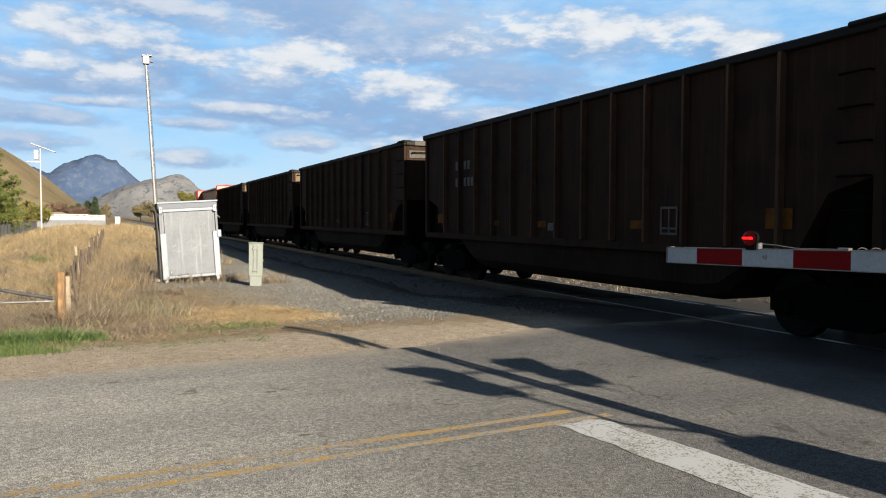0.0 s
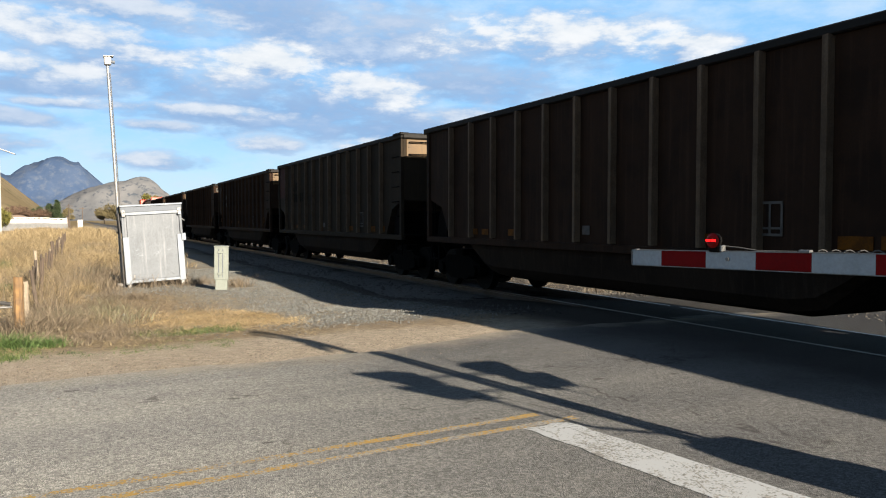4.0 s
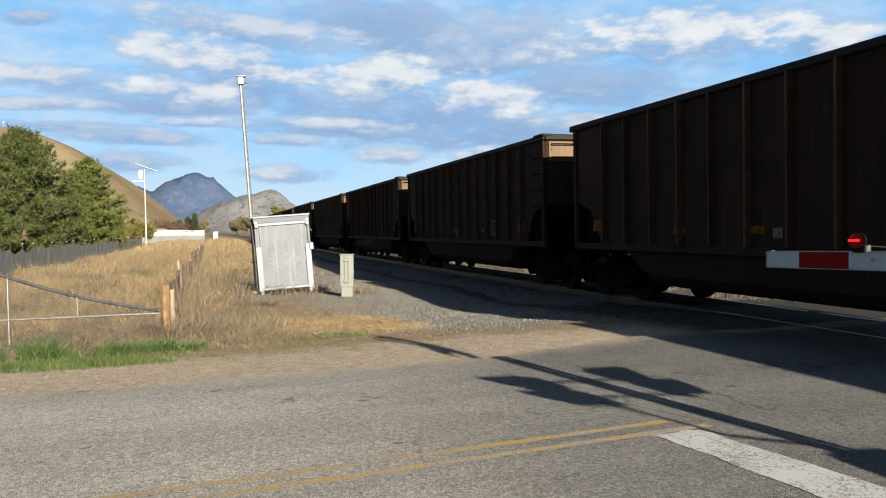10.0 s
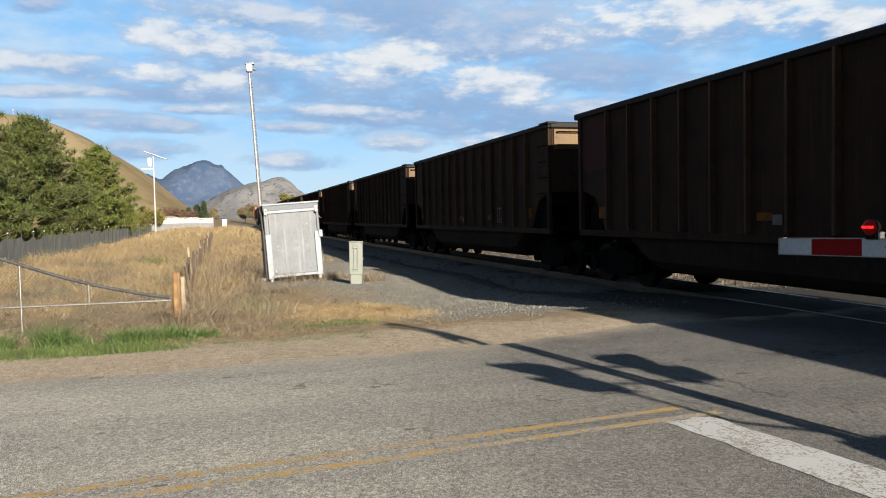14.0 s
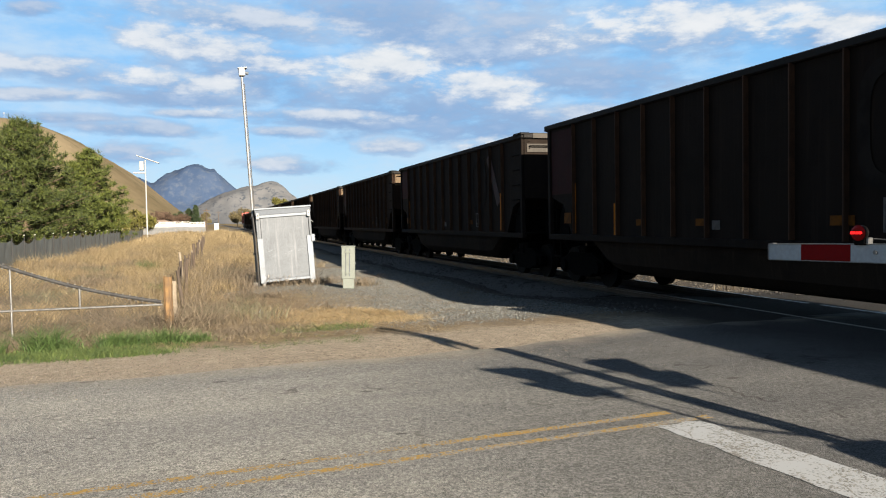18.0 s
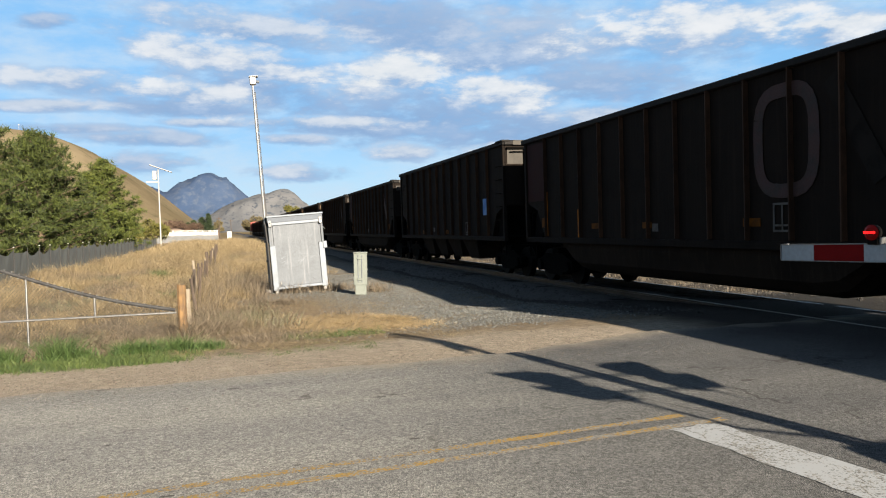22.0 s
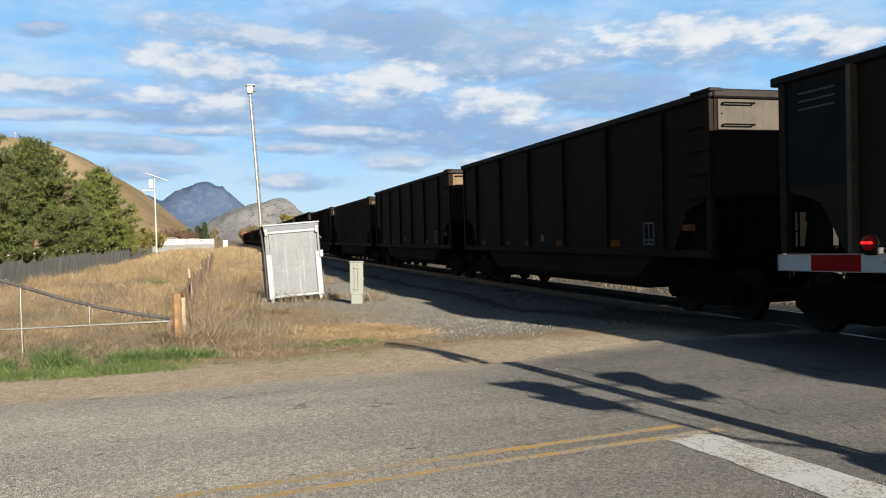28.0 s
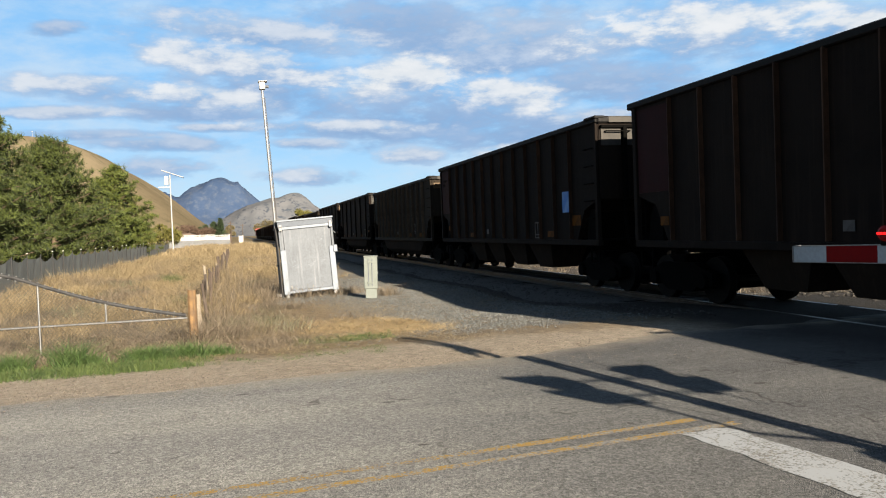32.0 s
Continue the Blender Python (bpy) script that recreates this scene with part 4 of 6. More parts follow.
    if rib_paint == "rib_light":
        spots, frame_at = [(-2.5, 1.12, 0.30, 0.13), (-3.2, 1.12, 0.30, 0.13), (-4.22, 1.12, 0.36, 0.14), (-6.49, 1.11, 0.40, 0.14), (-7.5, 1.11, 0.40, 0.14), (-9.89, 1.11, 0.44, 0.15), (-12.09, 1.11, 0.46, 0.16), (-12.82, 1.12, 0.46, 0.16)], (-10.97, 1.42)
    elif style == "hopper":
        spots, frame_at = [(-1.3, 1.36, 0.30, 0.18), (-4.25, 1.10, 0.36, 0.15), (-7.8, 1.11, 0.40, 0.15), (-11.35, 1.11, 0.44, 0.16), (-13.1, 1.45, 0.50, 0.26)], (-10.55, 1.24)
    elif rib_paint == "charcoal":
        spots, frame_at = [(-2.1, 1.07, 0.36, 0.13), (-4.3, 1.07, 0.36, 0.13), (-5.82, 1.07, 0.36, 0.13), (-7.9, 1.07, 0.38, 0.14), (-11.0, 1.08, 0.46, 0.15), (-13.75, 1.38, 0.42, 0.12)], (-12.3, 1.30)
    else:
        spots, frame_at = [(-1.2, 1.36, 0.36, 0.26), (-4.35, 1.25, 0.36, 0.13), (-6.52, 1.25, 0.36, 0.13), (-9.76, 1.27, 0.44, 0.14), (-12.95, 1.38, 0.46, 0.28)], (-10.6, 1.36)
    for k, (yy, z, a, b) in enumerate(spots):
        if rng.random() < 0.85:
            part("reflector", shared("reflector_%g_%g" % (a, b), lambda: box(bmesh.new(), -0.004, 0.004, -a / 2, a / 2, -b / 2, b / 2), "reflector"), None, car, "faded orange reflector").location = (x, yy + rng.uniform(-0.15, 0.15), z + 0.02)
    part("stencil_frame", shared("stencil_frame", lambda: frame_of(0.42, 0.46, 0.035), "stencil"), None, car, "white stencilled frame").location = (x, *frame_at)
    part("stencil_bar", shared("stencil_bar", lambda: box(box(bmesh.new(), -0.004, 0.004, -0.015, 0.015, -0.2, 0.2), -0.004, 0.004, -0.2, 0.2, -0.14, -0.11), "stencil"), None, car).location = (x, *frame_at)
    part("stencil_bar", shared("stencil_patch", lambda: box(bmesh.new(), -0.004, 0.004, -0.11, 0.11, -0.08, 0.08), "stencil"), None, car).location = (x, -6.9 if style == "tub" else -6.0, 1.22)
    if marks:
        tone = "stencil" if marks == 1 else "stencil_dark"
        tall = 0.22 if marks == 1 else 0.34
        for row, (count, z) in enumerate(((4, 2.75), (6, 2.32))):
            for i in range(count):
                part("marking_bar", shared("marking_bar_%d" % marks, lambda: box(bmesh.new(), -0.003, 0.003, -tall * 0.32, tall * 0.32, -tall / 2, tall / 2), tone), None, car, "faded marking").location = (x, -2.15 - i * tall * 0.95 - (0.1 if i > 1 else 0), z)
    if logo:
        # a large round-cornered ring beside a slanting band, plain shapes in faded paint
        a, b = ("faded_red", "faded_white") if logo == "red" else ("faded_white", "faded_red")
        part("painted_loop", shared("painted_loop_" + a, lambda: loop_shape(0.62, 0.78, 0.22), a), None, car, "faded painted loop").location = (x, -BODY + 3.75, 2.55)
        part("painted_band", shared("painted_band_" + b, lambda: slant_shape(0.9, 1.5, 0.34), b), None, car, "faded painted band").location = (x, -BODY + 2.35, 2.6)
    return car


def frame_of(w, h, t):
    bm = bmesh.new()
    for y0, y1, z0, z1 in ((-w / 2, w / 2, h / 2 - t, h / 2), (-w / 2, w / 2, -h / 2, -h / 2 + t), (-w / 2, -w / 2 + t, -h / 2, h / 2), (w / 2 - t, w / 2, -h / 2, h / 2)):
        box(bm, -0.004, 0.004, y0, y1, z0, z1)
    return bm


def stroke(pts, t):
    """A band of even width along points (y, z), flat on the side, as one plate."""
    left, right = [], []
    for i, (y, z) in enumerate(pts):
        a, b = pts[max(i - 1, 0)], pts[min(i + 1, len(pts) - 1)]
        dy, dz = b[0] - a[0], b[1] - a[1]
        ln = math.hypot(dy, dz)
        ny, nz = -dz / ln * t / 2, dy / ln * t / 2
        left.append((y + ny, z + nz))
        right.append((y - ny, z - nz))
    bm = bmesh.new()
    a, b = [bm.verts.new((-0.004, *p)) for p in left], [bm.verts.new((-0.004, *p)) for p in right]
    c, d = [bm.verts.new((0.0, *p)) for p in left], [bm.verts.new((0.0, *p)) for p in right]
    for k in range(len(pts) - 1):
        for f in ((a[k], a[k + 1], b[k + 1], b[k]), (c[k + 1], c[k], d[k], d[k + 1]), (a[k + 1], a[k], c[k], c[k + 1]), (b[k], b[k + 1], d[k + 1], d[k])):
            bm.faces.new(f)
    bm.faces.new((a[0], b[0], d[0], c[0]))
    bm.faces.new((b[-1], a[-1], c[-1], d[-1]))
    return bm


def loop_shape(w, h, t):
    """A closed, round-cornered ring."""
    pts = []
    for i in range(25):
        a = 2 * math.pi * i / 24 + 0.3
        c, s = math.cos(a), math.sin(a)
        pts.append((w * math.copysign(abs(c) ** 0.6, c), h * math.copysign(abs(s) ** 0.6, s)))
    return stroke(pts, t)


def slant_shape(w, h, t):
    """A slanting band."""
    return stroke([(w / 2, h / 2), (-w / 2, -h / 2)], t)


def lettering(car, text, y, z, size, tone):
    """Words on the near side, read along the train."""
    curve = bpy.data.curves.new("lettering", "FONT")
    curve.body, curve.size, curve.extrude = text, size, 0.002
    curve.materials.append(M[tone])
    ob = new("lettering", curve)
    ob.parent = car
    ob.matrix_basis = Matrix.Translation((-1.505, y, z)) @ Euler((radians(90), 0, radians(-90))).to_matrix().to_4x4()
    tagged(ob, "small white words")


STRONG, PLAIN, WEAK, FEW = (12, 0.10, 0.25, "rib_light"), (13, 0.075, 0.22, "rib_dark"), (12, 0.05, 0.20, "rib_dark"), (6, 0.04, 0.16, "charcoal")
BROWN = "dusty brown coal car with upright ribs on the track"
CARS = {
    -3: ("tub", "brown", PLAIN, "tan", "", 0, "", BROWN), -2: ("tub", "brown", PLAIN, "tan", "", 0, "", BROWN), -1: ("tub", "brown", PLAIN, "pale", "", 0, "", BROWN),
    0: ("tub", "brown", PLAIN, "tan", "", 1, "", "dusty brown coal car with faded white markings"),
    1: ("tub", "olive", STRONG, "tan", "red_bay", 2, "", "olive-brown coal car with pale ribs and a dull red end bay"),
    2: ("tub", "brown", STRONG, "tan", "", 0, "", "dusty brown coal car with pale ribs on the track"),
    3: ("tub", "brown", PLAIN, "tan", "red_bay", 0, "", "brown coal car with a dull red end bay"),
    4: ("tub", "brown", PLAIN, "tan", "", 0, "", BROWN), 5: ("tub", "brown", PLAIN, "tan", "red_bay", 0, "", "brown coal car with a dull red end bay"),
    6: ("tub", "brown", PLAIN, "tan", "", 0, "", BROWN), 7: ("tub", "brown", PLAIN, "tan", "red_bay", 0, "", "brown coal car with a dull red end bay"),
    8: ("tub", "charcoal", WEAK, "pale", "red_bay", 0, "pale", "dark coal car with a red end bay and a faded emblem"),
    9: ("tub", "charcoal", WEAK, "pale", "oxide", 0, "pale", "dark coal car with a rusty end bay and a faded emblem"),
    10: ("hopper", "charcoal", WEAK, "pale_bars", "", 0, "", "dark hopper car with a blue and white placard"),
    11: ("tub", "charcoal", WEAK, "pale", "oxide", 0, "red", "dark coal car with a faded red emblem"),
    12: ("tub", "olive", STRONG, "tan_low", "teal_bay", 0, "", "olive coal car with strong pale ribs and scribbled paint"),
    13: ("tub", "charcoal", FEW, "tan", "", 0, "", "smooth-sided charcoal coal car with few ribs"),
    14: ("tub", "charcoal", FEW, "pale_tall", "", 0, "", "smooth-sided charcoal coal car with a pale end plate"),
    15: ("tub", "olive", STRONG, "tan_low", "teal_bay", 0, "", "olive coal car with strong pale ribs and a teal end bay"),
    16: ("hopper", "charcoal", WEAK, "pale_bars", "oxide", 0, "", "dark hopper car with a blue and white placard"),
    17: ("hopper", "charcoal", WEAK, "pale_bars", "oxide", 0, "", "dark hopper car with a rusty red end bay"),
    18: ("tub", "brown", PLAIN, "tan", "", 0, "", BROWN), 19: ("tub", "brown", PLAIN, "tan", "", 0, "", BROWN), 20: ("tub", "brown", PLAIN, "tan", "", 0, "", BROWN),
}
TRAIN = []
for n, row in CARS.items():
    car = coal_car(n, *row)
    TRAIN.append((car, -n * PITCH))
    if n in (10, 16):
        part("placard", shared("placard", lambda: box(bmesh.new(), -0.004, 0.004, -0.26, 0.26, -0.27, 0.27), "placard"), None, car, "blue and white placard").location = (-1.50, -12.6, 1.96)
    if n in (8, 9, 11):
        for y, z, k in ((-1.47, 1.62, 0.95), (-3.4, 1.34, 0.55), (-12.68, 1.60, 0.9)):
            part("paint_stripe", shared("paint_stripe_%g" % k, lambda: box(bmesh.new(), -0.004, 0.004, -0.05, 0.05, -0.62 * k, 0.62 * k), "orange"), None, car, "orange stripe").location = (-1.497, y, z)
    if n == 3:
        for i in range(3):
            part("primer_patch", shared("primer_patch", lambda: box(bmesh.new(), -0.006, 0.006, -0.42, 0.42, -0.17, 0.17, 0.002), "primer"), None, car, "grey primer patch").location = (-1.412, -5.3 - i * 0.95, 0.74)
    if n == 15:
        for i in range(3):
            part("marking_bar", shared("small_bar", lambda: box(bmesh.new(), -0.003, 0.003, -0.36, 0.36, -0.014, 0.014), "green_text"), None, car, "small teal marking").location = (-1.497, -0.75, 3.35 - i * 0.12)
    if n == 12:
        rng = random.Random(77)
        for j in range(3):
            for i in range(4):
                y, z = -BODY + 1.25 - i * 0.27, 3.15 - j * 0.42
                pts = [(y + rng.uniform(-0.1, 0.1), z + rng.uniform(-0.15, 0.15)) for _ in range(5)]
                part("scribble", stroke(pts, 0.035), "faded_white", car, "pale scribble").location = (-1.495, 0, 0)
    if n in (10, 16):
        lettering(car, "ROTARY\nEND", -0.35, 3.25, 0.16, "faded_white")


def locomotive(gap):
    """The engine at the head: long hood, cab, tanks and two bogies; y from 0 at its rear to 21."""
    loco = thing("locomotive", "black diesel locomotive with a bright red cab and roof", "locomotive", "locomotives at the head")
    hood = box(bmesh.new(), -0.95, 0.95, 0.6, 16.2, 1.55, 4.25, 0.12)
    part("hood", hood, "loco_black", loco)
    part("roof", box(bmesh.new(), -1.0, 1.0, 0.5, 16.3, 4.25, 4.45, 0.08), "loco_red", loco, "red roof")
    part("cab", box(bmesh.new(), -1.5, 1.5, 16.3, 19.2, 1.55, 4.55, 0.12), "loco_red", loco, "red cab")
    part("rear_panel", box(bmesh.new(), -1.4, 1.4, 0.3, 0.6, 1.55, 4.5, 0.08), "loco_red", loco, "red rear panel")
    part("nose", box(bmesh.new(), -1.1, 1.1, 19.2, 20.7, 1.55, 3.1, 0.15), "loco_red", loco)
    part("deck", box(bmesh.new(), -1.55, 1.55, 0, 21.3, 1.25, 1.55, 0.03), "loco_black", loco)
    part("fuel_tank", box(bmesh.new(), -1.3, 1.3, 7.5, 13.5, 0.35, 1.25, 0.2), "loco_black", loco)
    for s in (-1, 1):
        part("cab_window", box(bmesh.new(), -0.01, 0.01, 17.0, 18.6, 3.3, 4.1, 0.004), "glass", loco).location = (s * 1.505, 0, 0)
        part("handrail", pipe(bmesh.new(), [(s * 1.5, 0.6, 1.55), (s * 1.5, 0.6, 2.5), (s * 1.5, 16.2, 2.5)], 0.02, 6), "white_board", loco)
    for i in range(3):
        part("radiator_fan", rod(bmesh.new(), (0, 2 + i * 1.6, 4.45), (0, 2 + i * 1.6, 4.58), 0.62, sides=20), "loco_black", loco)
    for y in (4.0, 17.2):
        truck = part("bogie", box(bmesh.new(), -1.15, 1.15, -2.3, 2.3, 0.45, 1.05, 0.06), "black", loco)
        truck.location = (0, y, 0)
        for dy in (-1.8, 0, 1.8):
            axle = part("wheelset", shared("wheelset", wheelset, "wheel"), None, truck)
            axle.location = (0, dy, WHEEL)
            WHEELSETS.append((axle, dy))
    return loco


head = 3 * PITCH + 1.0
for i in range(1):
    TRAIN.append((locomotive(i), head + i * 22.6))

# ---- crossing gate ----
def build_gate():
    ox, oy, oz = 4.82, 0.2, road_height(4.82)
    gate = thing("crossing_gate", "lowered crossing gate with red and white arm and lit red lamp", "crossing gate", m=pose(ox, oy, oz))
    # the mast leans a little and faces the road, which crosses the track askew
    stand = Matrix.Rotation(radians(6.5), 4, "Y") @ Matrix.Rotation(radians(10), 4, "Z")

    def up(bm):
        bmesh.ops.transform(bm, matrix=stand, verts=bm.verts)
        return bm

    part("foundation", box(bmesh.new(), -0.4, 0.7, -0.4, 0.4, -0.25, 0.12, 0.03), "concrete", gate)
    part("mast", up(rod(bmesh.new(), (0, 0, 0.1), (0, 0, 4.02), 0.065, sides=14)), "pole_grey", gate)
    part("mast_cap", up(rod(bmesh.new(), (0, 0, 4.0), (0, 0, 4.12), 0.08, 0.02, 12)), "pole_grey", gate)
    part("gate_mechanism", box(bmesh.new(), -0.08, 0.46, -0.26, 0.22, 0.7, 1.39, 0.06), "pole_grey", gate)
    part("mechanism_stand", rod(bmesh.new(), (0.2, 0, 0.1), (0.2, 0, 0.72), 0.11, sides=14), "pole_grey", gate)
    part("counterweight", box(bmesh.new(), 0.44, 0.62, -0.95, -0.35, 0.95, 1.32, 0.03), "lamp_black", gate)
    # the arm: tip low, root a little higher, set askew to the track; its own axis runs from the tip to the mast
    tip, away = Vector((4.176, 5.078, 0)), Vector((0.18, -0.9837, 0))
    skew = Matrix(((away.y, away.x, 0, tip.x - ox), (-away.x, away.y, 0, tip.y - oy), (0, 0, 1, -oz), (0, 0, 0, 1)))
    low = lambda s: 1.243 + s * 0.0115
    high = lambda s: low(s) + 0.117 + s * 0.0065

    def on_arm(bm):
        """Lays a piece, drawn along y from the tip back, on the arm."""
        bmesh.ops.transform(bm, matrix=skew, verts=bm.verts)
        return bm

    edges = [0.0, 0.289]
    while edges[-1] < 4.6:
        edges.append(edges[-1] + 0.407)
    for i, (a, b) in enumerate(zip(edges, edges[1:])):
        out = [(a, low(a)), (b, low(b)), (b, high(b)), (a, high(a))]
        part("arm_board", on_arm(prism(bmesh.new(), out, -0.012, 0.012)), "red_board" if i % 2 else "white_board", gate, "red reflective board" if i % 2 else "white reflective board")
    for line, d in ((low, -0.006), (high, 0.006)):
        part("arm_edge", on_arm(prism(bmesh.new(), [(-0.004, line(0)), (4.7, line(4.7)), (4.7, line(4.7) + d), (-0.004, line(0) + d)], -0.03, 0.017)), "galv", gate, "bare aluminium edge")
    part("end_edge", on_arm(box(bmesh.new(), -0.03, 0.017, -0.008, -0.001, low(0), high(0))), "galv", gate)
    part("end_clip", on_arm(box(bmesh.new(), -0.02, 0.022, 0.03, 0.05, high(0), high(0) + 0.012, 0.003)), "galv", gate)
    part("bolt_head", on_arm(rod(bmesh.new(), (0.012, 0.885, 1.322), (0.028, 0.885, 1.322), 0.014, sides=8)), "galv", gate)
    for s, lit in ((0.775, True), (2.2, False), (3.6, False)):
        z = high(s)
        foot = part("arm_lamp", on_arm(box(bmesh.new(), -0.04, 0.035, s - 0.045, s + 0.045, z - 0.004, z + 0.045, 0.008)), "lamp_black", gate, "black arm lamp")
        body = bmesh.new()
        rod(body, (0.045, s, z + 0.082), (0.0, s, z + 0.082), 0.056, 0.052, 18)
        rod(body, (0.0, s, z + 0.082), (-0.022, s, z + 0.082), 0.052, 0.03, 18)
        part("lamp_body", on_arm(body), "lamp_black", foot)
        part("lamp_lens", on_arm(rod(bmesh.new(), (0.045, s, z + 0.082), (0.062, s, z + 0.082), 0.055, 0.034, 18)), "lamp_glow" if lit else "lens_dim", foot, "red lens")
        part("lamp_clip", on_arm(box(bmesh.new(), -0.02, 0.03, s + 0.046, s + 0.07, z, z + 0.05, 0.006)), "galv", foot)
        if lit:
            for dy in (-0.024, 0.022):
                part("lit_filament", on_arm(box(bmesh.new(), 0.062, 0.067, s + dy - 0.022, s + dy + 0.021, z + 0.074, z + 0.092, 0.003)), "lamp_red", foot, "glowing red light")
    # lamp cable along the top of the arm, in a coil
    pts = []
    for i in range(170):
        s = 1.55 + i * 0.018
        pts.append((-0.004 + 0.010 * math.cos(i * 1.3), s, high(s) + 0.014 + 0.010 * math.sin(i * 1.3)))
    part("coiled_cable", on_arm(pipe(bmesh.new(), pts, 0.004, 5)), "galv_dull", gate)
    part("cable_clip", on_arm(box(bmesh.new(), -0.025, 0.02, 1.42, 1.50, high(1.42), high(1.42) + 0.022, 0.004)), "galv", gate)
    part("loose_cable", on_arm(pipe(bmesh.new(), [(-0.02, 0.84, high(0.8) + 0.04), (-0.02, 0.95, high(1) + 0.03), (-0.02, 1.1, high(1) + 0.012), (-0.02, 1.45, high(1.4) + 0.008)], 0.005, 5)), "galv_dull", gate)
    # two pairs of flashing lights back to back on a cross arm
    part("light_crossarm", up(rod(bmesh.new(), (0, -0.55, 2.33), (0, 0.55, 2.33), 0.03)), "pole_grey", gate)
    for dy in (-0.38, 0.38):
        part("light_bracket", up(rod(bmesh.new(), (-0.32, dy, 2.33), (0.32, dy, 2.33), 0.022, sides=8)), "pole_grey", gate)
    for s in (-1, 1):
        z = 2.37 + s * 0.04
        for dy in (-0.38, 0.38):
            disc = part("light_background", up(rod(bmesh.new(), (s * 0.43, dy, z), (s * 0.445, dy, z), 0.30, sides=28)), "lamp_black", gate)
            part("light_housing", up(rod(bmesh.new(), (s * 0.3, dy, z), (s * 0.43, dy, z), 0.11, 0.15, 16)), "lamp_black", disc)
            part("light_lens", up(rod(bmesh.new(), (s * 0.446, dy, z), (s * 0.46, dy, z), 0.15, 0.14, 20)), "lens_dim", disc)
            hood = bmesh.new()
            for i in range(14):
                a0, a1 = radians(-20 + i * 220 / 14), radians(-20 + (i + 1) * 220 / 14)
                c0, c1 = (math.cos(a0), math.sin(a0)), (math.cos(a1), math.sin(a1))
                near = [hood.verts.new((s * 0.445, dy + c[0] * 0.165, z + c[1] * 0.165)) for c in (c0, c1)]
                far = [hood.verts.new((s * (0.70 + 0.14 * math.sin(max(a, 0))), dy + c[0] * 0.165, z + c[1] * 0.165)) for c, a in ((c0, a0), (c1, a1))]
                hood.faces.new((near[0], near[1], far[1], far[0]))
            part("light_hood", up(hood), "lamp_black", disc)
    # crossbuck
    for turn in (45, -45):
        m = Matrix.Rotation(radians(20), 4, "Z") @ Matrix.Translation((-0.09, 0, 3.55)) @ Matrix.Rotation(radians(turn), 4, "X")
        part("crossbuck_blade", up(box(bmesh.new(), -0.006, 0.006, -0.56, 0.56, -0.11, 0.11, 0.0, m)), "white_board", gate, "white crossbuck blade")
    part("bell", up(rod(bmesh.new(), (0, 0, 4.1), (0, 0, 4.22), 0.12, 0.06, 14)), "pole_grey", gate)
    part("cable_pipe", up(pipe(bmesh.new(), [(-0.05, -0.3, 1.65), (-0.34, -0.38, 1.8), (-0.40, -0.38, 2.25)], 0.022, 8)), "pole_grey", gate)
    return gate


